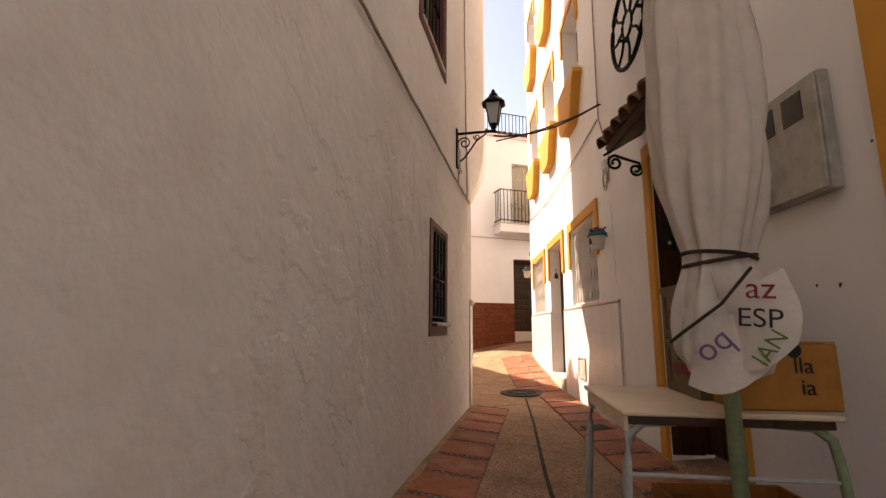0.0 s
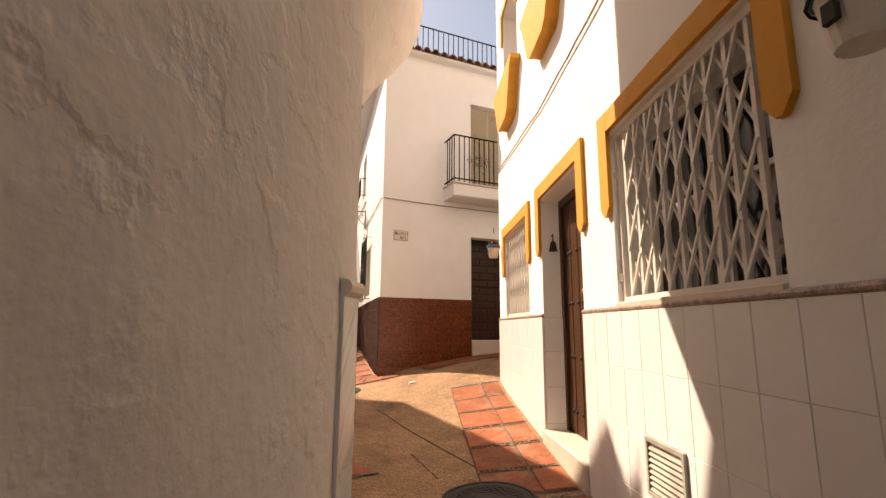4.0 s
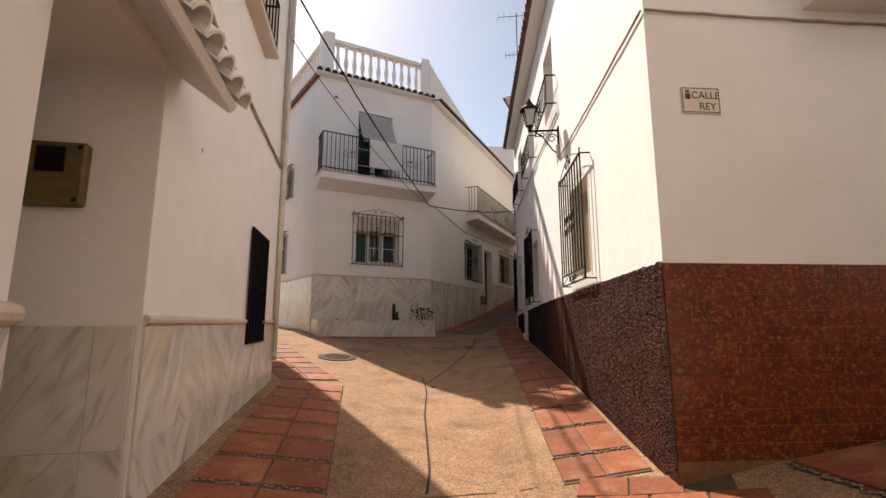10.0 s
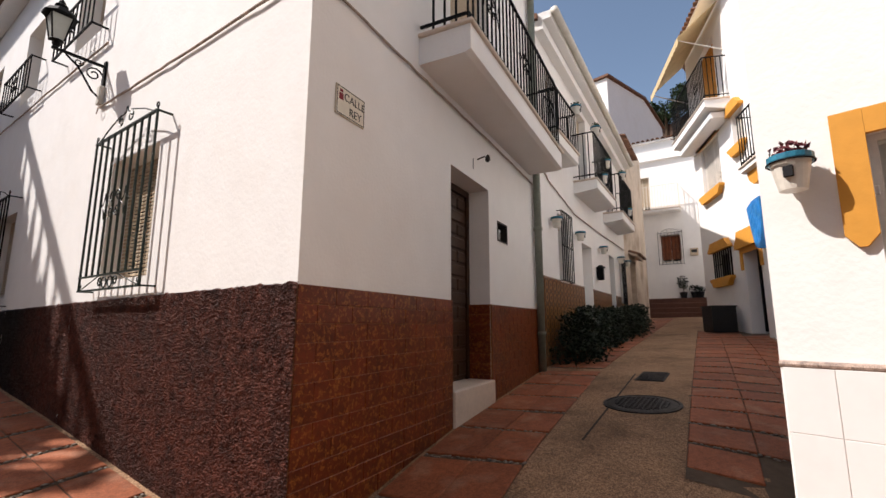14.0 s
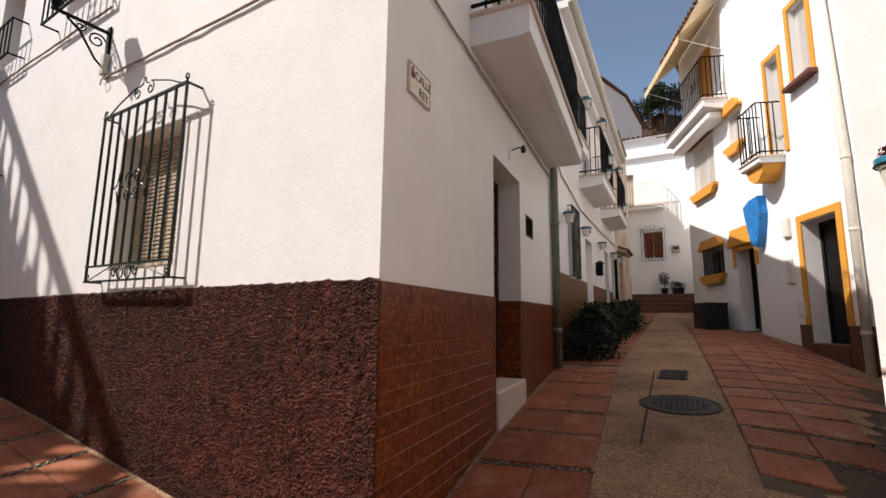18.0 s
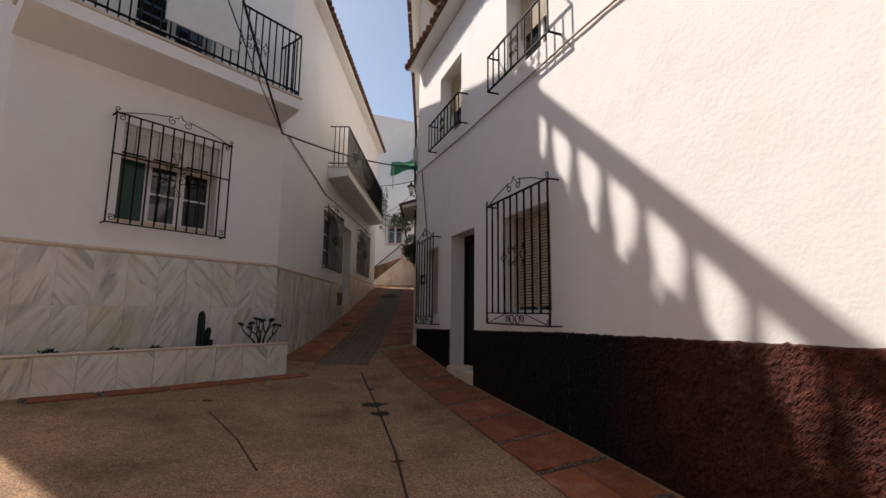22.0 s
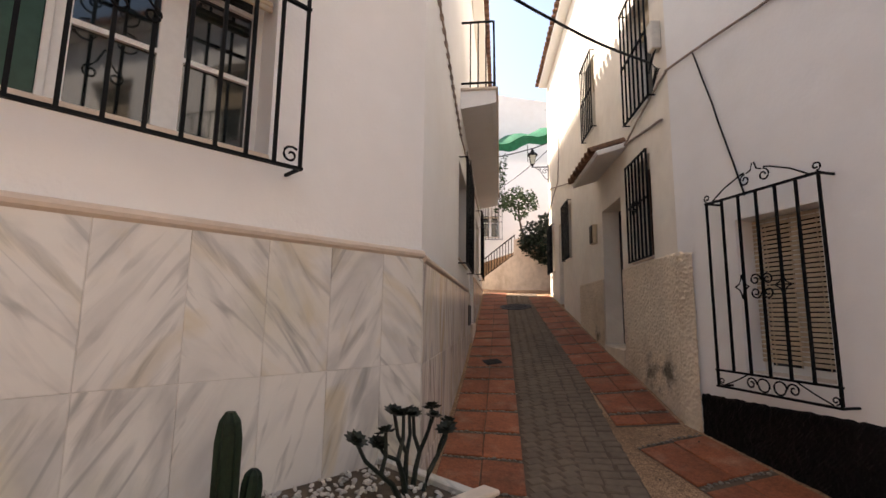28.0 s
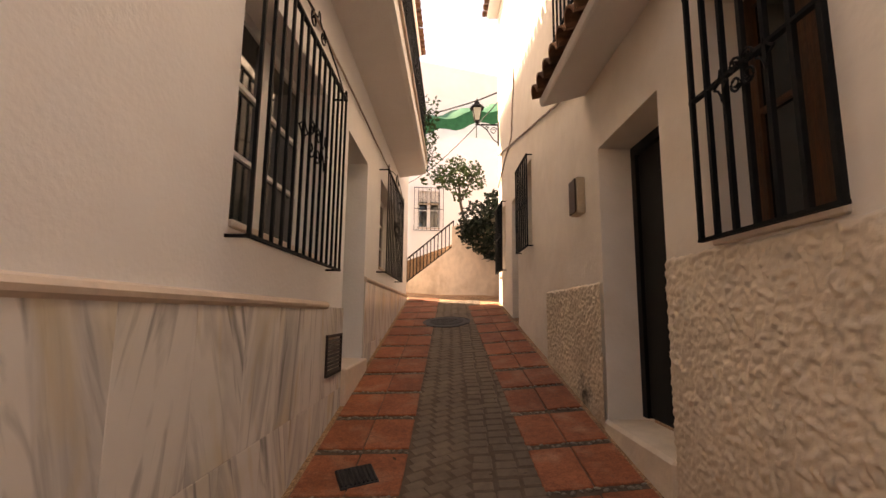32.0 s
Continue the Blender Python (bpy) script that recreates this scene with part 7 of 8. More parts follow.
part("hood", Geo().lathe([(0.11, 0), (0.10, 0.02), (0.03, 0.07)], 8, pose(0, -0.085, 0.26)), IRON, lan)
part("arm", Geo().box(-0.015, 0.015, -0.03, 0, 0.05, 0.2), IRON, lan)
cable(on(E2, (-0.1, 4.3), (0.4, 4.0), (2.0, 3.75), (4.4, 3.75), (7.4, 3.8)), 0.012, CABLE, "painted cables along a lane house")
# old wall
RU = Face((12.3, 15.99), (17.4, 17.25))
RU_DOOR = (1.2, 2.3, 1.0, 3.7)
wall("wall_23", RU, 0, RU.long, -1, 8.0, [RU_DOOR], RUIN, "tall old wall with brown streaks and bare render", top=(7.3, 8.3))
leaf("door_9", RU, RU_DOOR, 1.75, 0.25, RUIN, "old walled-up doorway", 3)
tile_canopy(RU, 1.0, 2.5, 3.95, 0.3, (ROOF_TILE, RUIN), "broken clay tile hood over an old doorway", None, 0.12)
tile_eave(RU, 0.0, 2.6, 7.45, 0.25, "ragged clay tile ridge on an old wall", cornice=False)
for nm, a, b, h, mt in (("wall_24", (12.3, 15.94), (12.0, 20.0), 6.4, PLASTER), ("wall_25", (17.4, 17.25), (17.0, 21.0), 8.2, RUIN)):
    f = Face(a, b)
    wall(nm, f, 0, f.long, -1, h, [], mt, "plain back wall of a lane house")
flat_roof("roof_8", ((4.9, 14.0), (12.3, 15.9), (12.0, 20.0), (4.5, 20.0)), 6.62, 0.1, "clay tiled roof of the lane house")
# bushes along the base
rb = random.Random(11)
for s0, s1, h in ((0.15, 1.9, 0.95), (2.2, 3.9, 0.8), (4.2, 6.6, 0.75)):
    g = Geo()
    k = int((s1 - s0) / 0.2)
    for i in range(k):
        s = s0 + (s1 - s0) * (i + 0.5) / k
        p = E2.at(s, 0.35 + rb.uniform(-0.05, 0.1))
        z = ground(p.x, p.y)
        for q in range(3):
            leaves(g, (p.x + rb.uniform(-0.1, 0.1), p.y + rb.uniform(-0.12, 0.12), z + 0.14 + q * h * 0.27), 0.30 - 0.04 * q, 170, 0.07, rb, squash=(1, 1, 0.8))
    bush = thing("bush", Matrix.Translation(E2.at((s0 + s1) / 2, 0.35, 0)), "dense dark green bush against a tiled wall", "bush", "lane bushes")
    ob = part("foliage", g, LEAF_DARK, bush)
    ob.matrix_basis = bush.matrix_basis.inverted()
    for i in range(4):
        p = E2.at(s0 + (s1 - s0) * (i + 0.5) / 4, 0.35)
        z = ground(p.x, p.y)
        q = part("stem", Geo().tube([(p.x, p.y, z - 0.02), (p.x + 0.05, p.y, z + 0.3)], [0.02, 0.012], 6), BARK, bush)
        q.matrix_basis = bush.matrix_basis.inverted()

# ---- the curved house across the lane ----
F3_W = (0.90, 2.05, 2.80, 3.48)
F3_D = (2.72, 3.52, 0.8, 3.30)
F3_U1 = (0.60, 1.95, 5.08, 6.42)
F3_U2 = (2.82, 3.42, 5.62, 6.42)
F3_U3 = (1.0, 2.2, 6.95, 8.9)
F3_E = F3.long + 1.85
F3_D2 = (F3.long + 0.22, F3.long + 1.12, 0.5, 3.38)
F3_U4 = (F3.long - 0.42, F3.long + 0.02, 4.78, 6.75)
F3_U5 = (F3.long + 0.45, F3.long + 0.95, 5.85, 7.3)
wall("wall_26", F3, 0.0, F3_E, -1, 9.6, [F3_W, F3_D, F3_U1, F3_U2, F3_U3, F3_D2, F3_U4, F3_U5], SMOOTH, "sunlit white house front with ochre hoods")
wall("wall_27", Face((19.5, 14.4), (13.2, 14.1)), 0, 6.3, -1, 9.6, [], PLASTER, "plain white side wall of the curved house")
flat_roof("roof_9", ((13.3, 14.3), (7.45, 10.4), (7.5, 5), (19.5, 5), (19.5, 14.5)), 9.6, 0.15, "clay tiled roof of the curved house")
tile_eave(F3, -0.2, F3_E, 9.6, 0.45, "clay tile eave of the curved house")


def hood(face, s0, s1, z, h, label, up=True):
    """A moulded ochre hood or sill with stepped ends."""
    a = 1 if up else -1
    g = Geo().prism([(s0, z), (s1, z), (s1, z + a * h * 0.25), (s1 - 0.12, z + a * h * 0.55), (s1 - 0.2, z + a * h), (s0 + 0.2, z + a * h), (s0 + 0.12, z + a * h * 0.55), (s0, z + a * h * 0.25)], -0.12, -0.001)
    solid("window_hood" if up else "window_sill", g, OCHRE, label, "hood" if up else "sill", "ochre hoods and sills", m=face.m)


for h in (F3_W, F3_U1, F3_U2):
    hood(F3, h[0] - 0.12, h[1] + 0.12, h[3], 0.24, "moulded ochre hood over a window")
    hood(F3, h[0] - 0.12, h[1] + 0.12, h[2], 0.22, "moulded ochre sill under a window", False)
hood(F3, F3_D[0] - 0.2, F3_D[1] + 0.16, 3.32, 0.38, "moulded ochre hood over a door")
ochre_arch(F3, F3_D[0] - 0.16, F3_D[1] + 0.12, 3.32, 2.85, 0.11, "ochre painted band around a lane door", tip=False)
roller_window("window_35", F3, F3_W, 0.12, 0.0, "dark window with black bars under an ochre hood")
grille(F3, F3_W[0], F3_W[1], F3_W[2], F3_W[3], 0.02, 9, "black bars of a low window", IRON, crest=False, ornament=False, mid=0.5, sides=False, r=0.012)
roller_window("window_36", F3, F3_U1, 0.08, 1.0, "shuttered white window between ochre hoods", IRON_WHITE)
roller_window("window_37", F3, F3_U2, 0.08, 1.0, "small shuttered white window between ochre hoods", IRON_WHITE)
roller_window("window_38", F3, F3_U3, 0.12, 0.9, "balcony door with an ochre blind", OCHRE)
leaf("door_10", F3, F3_D, 1.5, 0.28, BLACK_DOOR, "dark open-looking door in a white recess", 2)
balcony(F3, 0.1, 2.9, 6.90, 0.55, 0.30, 1.05, "white moulded balcony with an ornate black railing", 3, gap=0.10)
solid("balcony_moulding", Geo().bevel_box(0.2, 2.8, -0.42, 0.0, 6.42, 6.598, 0.03), SMOOTH, "stepped white moulding under a balcony", "moulding", m=F3.m)
balcony(F3, 4.15, 4.9, 4.75, 0.45, 0.14, 1.05, "small balcony on an ochre moulded base", 0)
solid("balcony_moulding", Geo().prism([(4.2, 4.605), (4.85, 4.605), (4.78, 4.45), (4.6, 4.32), (4.45, 4.32), (4.27, 4.45)], -0.36, -0.001), OCHRE, "ochre moulded base of a small balcony", "moulding", m=F3.m)
aw = thing("awning", F3.put(1.5, 0, 8.9), "cream striped awning let down over a balcony", "awning")
part("cloth", Geo().add([(-1.6, -0.05, 0.5), (1.4, -0.05, 0.5), (1.4, -1.0, -0.35), (-1.6, -1.0, -0.35), (-1.6, -0.05, 0.49), (1.4, -0.05, 0.49), (1.4, -1.0, -0.36), (-1.6, -1.0, -0.36)], [(0, 1, 2, 3), (7, 6, 5, 4), (0, 3, 7, 4), (1, 5, 6, 2), (2, 6, 7, 3), (0, 4, 5, 1)]), AWNING, aw)
for i in range(15):
    part("valance", Geo().prism([(-1.6 + 0.2 * i, -0.35), (-1.4 + 0.2 * i, -0.35), (-1.4 + 0.2 * i, -0.5), (-1.5 + 0.2 * i, -0.55), (-1.6 + 0.2 * i, -0.5)], -1.004, -0.996), AWNING, aw)
for x in (-1.5, 1.3):
    part("arm", Geo().tube([(x, 0, -0.75), (x, -1.0, -0.36)], 0.012, 6), IRON_WHITE, aw)
g = Geo()
k = 9
ring = [(3.50, 4.05), (3.75, 4.15), (4.12, 4.17), (4.15, 3.8), (4.02, 3.35), (3.88, 3.15), (3.74, 3.2), (3.55, 3.8)]
g.prism(ring, -0.16, -0.004)
solid("plastic_sheet", g, BLUE_BAG, "bright blue plastic sheet wrapped round a wall fitting", "plastic sheet", m=F3.m)
b_at = F3.at(2.1, 0.42)
bn = thing("crate", Matrix.Translation((b_at.x, b_at.y, ground(b_at.x, b_at.y) + 0.015)) @ pose(0, 0, 0, 0, 0, 32), "black plastic crate standing on the pavers", "crate")
part("body", sheet_with_holes(-0.35, 0.35, 0, 0.6, [(-0.1, 0.1, 0.42, 0.5)], -0.25, -0.23), BIN, bn)
part("body", Geo().box(-0.35, 0.35, 0.23, 0.25, 0, 0.6).box(-0.35, -0.33, -0.23, 0.23, 0, 0.6).box(0.33, 0.35, -0.23, 0.23, 0, 0.6).box(-0.33, 0.33, -0.23, 0.23, 0, 0.02), BIN, bn)
part("rim", sheet_with_holes(-0.37, 0.37, -0.27, 0.27, [(-0.33, 0.33, -0.23, 0.23)], 0.57, 0.60).mesh("rim"), BIN, bn, m=Matrix(((1, 0, 0, 0), (0, 0, 1, 0), (0, 1, 0, 0), (0, 0, 0, 1))))
leaf("door_11", F3, F3_D2, 1.32, 0.28, BLACK_DOOR, "dark door inside an ochre surround", 2)
solid("door_step", Geo().bevel_box(F3_D2[0], F3_D2[1], -0.05, 0.28, 0.9, 1.32, 0.012), BROWN_STEP, "brown tiled door step", "step", m=F3.m)
ochre_arch(F3, F3_D2[0] - 0.12, F3_D2[1] + 0.12, 3.52, 1.62, 0.12, "ochre painted surround of a dark door", tip=False)
roller_window("window_49", F3, F3_U4, 0.12, 1.0, "balcony door with a white blind down", IRON_WHITE)
roller_window("window_50", F3, F3_U5, 0.10, 1.0, "white shuttered window in an ochre frame", IRON_WHITE)
for h in (F3_U4, F3_U5):
    ochre_arch(F3, h[0] - 0.10, h[1] + 0.10, h[3] + 0.10, h[2], 0.10, "ochre painted band around an upper opening", tip=False)
solid("window_sill", Geo().bevel_box(F3_U5[0] - 0.14, F3_U5[1] + 0.14, -0.16, 0.0, F3_U5[2] - 0.09, F3_U5[2] - 0.002, 0.012), REDBROWN, "red-brown sill of an upper window", "sill", m=F3.m)
clad("trim_24", F3, F3.long - 0.1, F3_E - 0.02, 0.2, [(1.62, 1.2), (1.2, 0.78)], 0.5, [F3_D2], BROWN_STEP, GROUT_DARK, "brown stone slabs below a white wall")
for s, z0, z1, w in ((-0.30, 3.2, 3.55, 0.2), (-0.30, 2.35, 2.8, 0.17), (-0.05, 1.75, 2.0, 0.2)):
    mb = thing("meter_box", F3.put(F3.long + s, 0, z0), "small pale box on a white wall", "meter box", "small wall boxes")
    part("body", Geo().bevel_box(0, w, -0.05, 0, 0, z1 - z0, 0.008), PIPE, mb)
    part("cover", Geo().bevel_box(0.02, w - 0.02, -0.058, -0.05, 0.02, z1 - z0 - 0.02, 0.004), IRON_WHITE, mb)
pipe = thing("drainpipe", F3.put(F3.long + 1.55, 0.07, 0), "white drainpipe beside a corner", "drainpipe")
part("pipe", Geo().tube([(0, 0, 0.8), (0, 0, 4.2), (-0.25, 0, 9.5)], 0.06, 10), PIPE, pipe, smooth=True)
for z in (1.5, 3.0, 4.1):
    part("clamp", Geo().lathe([(0.065, 0), (0.071, 0.01), (0.071, 0.04), (0.065, 0.05)], 12, pose(0, 0, z)), PIPE, pipe)

# ---- the end of the lane ----
ES = Face((18.7, 18.6), (19.5, 14.6))
ES_W = (1.42, 2.18, 4.22, 5.36)
ES_U = (0.55, 1.15, 6.46, 8.0)
wall("wall_28", ES, -3.0, ES.long + 2.0, 0, 9.6, [ES_W, ES_U], SMOOTH, "white house front that closes the lane", thick=0.3)
roller_window("window_39", ES, ES_W, 0.14, 0.9, "barred window with a brown blind", TERRACOTTA)
grille(ES, ES_W[0] - 0.08, ES_W[1] + 0.08, 4.12, 5.45, 0.10, 8, "black grille with a crest at the end of the lane", IRON)
roller_window("window_40", ES, ES_U, 0.12, 0.85, "balcony door with a cream blind")
balcony(ES, 0.2, 2.3, 6.44, 0.5, 0.14, 1.0, "thin white balcony with a pale railing", 0, material=IRON_WHITE)
solid("cornice", Geo().bevel_box(-3.0, ES.long + 2, -0.14, 0.0, 8.66, 8.78, 0.03), SMOOTH, "white cornice of the end house", "cornice", kind="structure", m=ES.m)
tile_eave(ES, -1, ES.long + 1, 9.6, 0.2, "clay tile coping of the end house")
flat_roof("roof_10", ((18.6, 20.5), (19.6, 12.8), (26, 13), (26, 21)), 9.5, 0.12, "roof of the end house")
mb = thing("meter_box", ES.put(2.5, 0, 4.42), "cream meter box on a white wall", "meter box", "small wall boxes")
part("body", Geo().bevel_box(0, 0.3, -0.1, 0, 0, 0.3, 0.01), SHUTTER, mb)
part("window", Geo().bevel_box(0.05, 0.25, -0.106, -0.1, 0.12, 0.24, 0.003), GLASS, mb)
for i in range(5):
    solid("stair_step", Geo().bevel_box(-0.1 - 0.1 * i, 3.0, -1.55 + 0.3 * i, 0.0, 1.55 + 0.2 * i, 1.9 + 0.2 * i, 0.015), BROWN_STEP, "brown tiled step at the end of the lane", "step", "lane steps", m=ES.put(0.9, 0.0, 0))
for s, hh in ((2.05, 0.75), (2.45, 0.3), (2.65, 0.25)):
    pt = thing("potted_plant", ES.put(s + 0.1, 0.16, 2.70), "small dark plant in a black pot by a wall", "potted plant", "lane potted plants")
    part("pot", Geo().lathe([(0.10, 0), (0.14, 0.2), (0.15, 0.24), (0.12, 0.24)], 12), BIN, pt)
    g = Geo()
    leaves(g, (0, 0, 0.24 + hh * 0.5), 0.2, int(160 * hh) + 30, 0.08, random.Random(int(s * 10)), squash=(1, 0.8, hh * 2))
    part("plant", g, LEAF_DARK, pt)
    part("stem", Geo().tube([(0, 0, 0.2), (0.02, 0, 0.3 + hh * 0.6)], 0.012, 6), BARK, pt)
# high house and hill behind
hh = thing("white_house", Matrix.Translation((26, 23.5, 2.5)), "tall plain white house with a tiled ridge behind the lane", "house")
part("wall", Geo().prism([(-3.8, 0), (4.5, 0), (4.5, 12.4), (1.5, 13.4), (-3.8, 12.8)], -3.0, 4.0), SMOOTH, hh)
part("roof", Geo().prism([(-3.95, 12.82), (1.5, 13.43), (4.65, 12.42), (4.65, 12.52), (1.5, 13.55), (-3.95, 12.94)], -3.15, 4.1), ROOF_TILE, hh)
ROCK = paint("dark_rock_face", (0.09, 0.055, 0.04), 0.95, vary=0.35, scale=0.25, bump=0.6, bump_scale=2, coarse=1.0, coarse_scale=0.4, stain=(0.03, 0.025, 0.02), stain_amount=0.8, stain_scale=0.12)
g = Geo()
rh = random.Random(5)
nx, nz = 26, 9
for j in range(nz):
    for i in range(nx):
        a = -60 + i * 5
        g.v.append((74 + j * 1.4 + rh.uniform(-2, 2), 34 + a + rh.uniform(-1, 1), -1 + j * 4.9 + (rh.uniform(-1.5, 1.5) if j == nz - 1 else 0) - (abs(a) * 0.14) * j / nz))
g.f = [(j * nx + i, j * nx + i + 1, (j + 1) * nx + i + 1, (j + 1) * nx + i) for j in range(nz - 1) for i in range(nx - 1)]
base = len(g.v)
g.v += [(140, -40, 20), (140, 100, 20)]
g.f += [((nz - 1) * nx + i, (nz - 1) * nx + i + 1, base + 1 if i > nx // 2 else base) for i in range(nx - 1)]
solid("hillside", g, ROCK, "dark rocky hillside above the roofs", "hill", kind="structure")
PINE = paint("far_dark_foliage", (0.022, 0.045, 0.016), 0.8, vary=0.5, scale=0.5)
for i in range(9):
    y = 24 + i * 2.6
    tr = thing("tree", Matrix.Translation((82 + rh.uniform(-1, 2), y, 36.8 - abs(y - 35) * 0.1)), "dark green tree on a rocky hillside", "tree", "hillside trees")
    part("trunk", Geo().tube([(0, 0, -1.2), (0.1, 0, 2.5), (0.3, 0.2, 4.5)], [0.3, 0.22, 0.1], 7), BARK, tr)
    g = Geo()
    for q in range(7):
        leaves(g, (rh.uniform(-1.6, 1.6), rh.uniform(-1.8, 1.8), rh.uniform(2.2, 5.6)), rh.uniform(1.0, 1.7), 170, 0.5, rh)
    part("crown", g, PINE, tr)

# ---- the head of the alley ----
for (s0, s1, z0, z1), nm, tx in ((C3_MORE[0], 41, "barred window of the alley house"), (C3_MORE[1], 42, "barred window at the end of the alley"), (C3_MORE[3], 43, "upper window of the alley house"), (C3_MORE[4], 44, "upper window of the alley house")):
    roller_window("window_%d" % nm, C3, (s0, s1, z0, z1), 0.14, 0.3, tx)
    grille(C3, s0 - 0.04, s1 + 0.04, z0 - 0.04, z1 + 0.04, 0.07, 7, "black barred grille of the alley house", IRON, crest=False, ornament=False, mid=0.5, r=0.009)
leaf("door_12", C3, C3_MORE[2], 2.5, 0.26, WOOD_DARK, "narrow door set back in the alley wall", 2)
mb = thing("meter_box", C3.put(4.67, 0, 3.43), "small cream meter box with an open lid", "meter box", "small wall boxes")
part("body", Geo().bevel_box(0.06, 0.24, -0.07, 0, 0, 0.30, 0.008), SHUTTER, mb)
part("lid", Geo().bevel_box(0.07, 0.23, -0.085, -0.072, 0.01, 0.29, 0.005), WOOD_DARK, mb, "dark lid")
RW = Face((-2.3, 34.2), (-0.15, 31.0))
rwl = RW.long
g = Geo().prism([(-0.3, 1.5), (rwl, 1.5), (rwl, 4.62), (2.36, 4.55), (2.35, 4.07), (0.8, 3.37), (-0.3, 3.0)], 0, 0.35)
solid("wall_29", g, RUIN, "weathered retaining wall beside climbing steps", "wall", kind="structure", m=RW.m)
rl = thing("handrail", RW.put(0.0, -0.10, 0), "black iron handrail climbing along a wall", "railing")
part("top_rail", Geo().tube([(0.0, 0, 3.68), (0.8, 0, 4.02), (2.31, 0, 4.70)], 0.018, 6), IRON, rl)
part("bottom_rail", Geo().tube([(0.0, 0, 3.1), (0.8, 0, 3.45), (2.31, 0, 4.14)], 0.012, 6), IRON, rl)
for i in range(19):
    s = 0.05 + i * 0.125
    z = 3.08 + s * 0.455
    part("baluster", rod_mesh("baluster", 0.62, 0.008, IRON), None, rl, m=pose(s, 0, z - 0.06))
solid("terrace", Geo().add([(-1.9, 34.5, 1.5), (0.1, 31.3, 1.5), (9, 31.5, 1.5), (9, 38, 1.5), (-4, 38, 1.5), (-1.9, 34.5, 3.3), (0.1, 31.3, 4.5), (9, 31.5, 4.5), (9, 38, 4.6), (-4, 38, 3.4)], [(4, 3, 2, 1, 0), (5, 6, 7, 8, 9), (0, 1, 6, 5), (1, 2, 7, 6), (2, 3, 8, 7), (3, 4, 9, 8), (4, 0, 5, 9)]), CONCRETE, "raised terrace behind a retaining wall", "terrace", kind="structure")
tree = thing("tree", Matrix.Translation((-0.72, 32.1, 4.3)), "small round-crowned tree above a retaining wall", "tree")
part("trunk", Geo().tube([(0, 0, 0), (-0.02, 0.02, 0.4), (-0.10, 0.0, 0.75), (-0.13, 0.05, 1.1)], [0.045, 0.035, 0.03, 0.02], 8), BARK, tree)
for e in ((-0.35, 0.1, 1.35), (0.2, -0.1, 1.4), (-0.1, 0.25, 1.5), (-0.2, -0.2, 1.3)):
    part("limb", Geo().tube([(-0.10, 0.02, 0.8), ((e[0] - 0.1) / 2, e[1] / 2, 1.1), e], [0.022, 0.016, 0.008], 6), BARK, tree)
rt = random.Random(21)
g = Geo()
for c in ((-0.42, 0.1, 1.42), (0.12, -0.05, 1.5), (-0.15, 0.2, 1.68), (-0.2, -0.2, 1.3), (-0.1, 0.0, 1.05), (0.28, 0.1, 1.35), (-0.5, -0.1, 1.25)):
    leaves(g, c, 0.24, 130, 0.10, rt)
part("crown", g, LEAF, tree)
bush = thing("hanging_bush", Matrix.Translation((-0.42, 31.42, 4.5)), "dark spiky bush hanging over a retaining wall", "bush")
g = Geo()
for c, r in (((-0.15, 0.1, 0.1), 0.38), ((0.1, -0.15, 0.05), 0.36), ((-0.12, -0.1, -0.3), 0.38), ((0.05, -0.25, -0.55), 0.28), ((0.18, -0.2, 0.35), 0.30), ((-0.3, 0.15, -0.15), 0.28)):
    leaves(g, c, r, 330, 0.11, rt)
part("foliage", g, LEAF_DARK, bush)
part("stem", Geo().tube([(0.05, 0.2, -0.05), (0.0, -0.05, 0.15), (-0.05, -0.2, -0.2)], 0.02, 6), BARK, bush)
# added wall, mostly out of view, that keeps sun off the retaining wall
f = Face((-2.9, 33.0), (-4.6, 37.6))
wall("wall_32", f, 0, f.long, 1, 8.4, [], PLASTER, "added white wall that shades the head of the alley")
NH = Face((-7, 37.7), (4.5, 36.8))
NH_W = (NH.s_of(-1.20, 37.2), NH.s_of(-0.45, 37.2), 5.45, 6.7)
wall("wall_30", NH, 0, NH.long, 2, 8.0, [NH_W], SMOOTH, "sunlit white house above the alley", thick=0.3)
casement_window("window_45", NH, NH_W, 0.15, "small window with a raised blind above the alley", 2, 1, 0.3)
grille(NH, NH_W[0] - 0.12, NH_W[1] + 0.1, 5.35, 6.8, 0.10, 8, "black square-barred grille above the alley", IRON, crest=False, ornament=False, mid=0.5)
g = Geo().prism([(4.8, 8.0), (11.5, 8.0), (11.5, 8.15), (7.2, 8.75), (6.0, 8.3)], 0.0, 4.0)
solid("gable", g, SMOOTH, "white gable wall above a house front", "gable", kind="structure", m=NH.m)
f = Face((-12, 42.4), (12, 42.0))
wall("wall_31", f, 0, f.long, 3, 14.0, [], SMOOTH, "high white house wall behind the roofs", thick=0.4, top=(15.6, 12.9))
net = Geo()
for i in range(13):
    for j in range(5):
        net.v.append((-0.9 + i * 0.35, 39.6 + j * 0.4, 10.2 + 0.09 * i + 0.5 * math.sin(j * 0.75) + 0.12 * math.sin(i * 1.3 + j)))
net.f = [(i * 5 + j, i * 5 + j + 1, (i + 1) * 5 + j + 1, (i + 1) * 5 + j) for i in range(12) for j in range(4)]
solid("shade_net", net, paint("green_shade_net", (0.012, 0.17, 0.08), 0.7, vary=0.2, scale=4), "bright green shade net hung between roofs", "shade net", smooth=True)
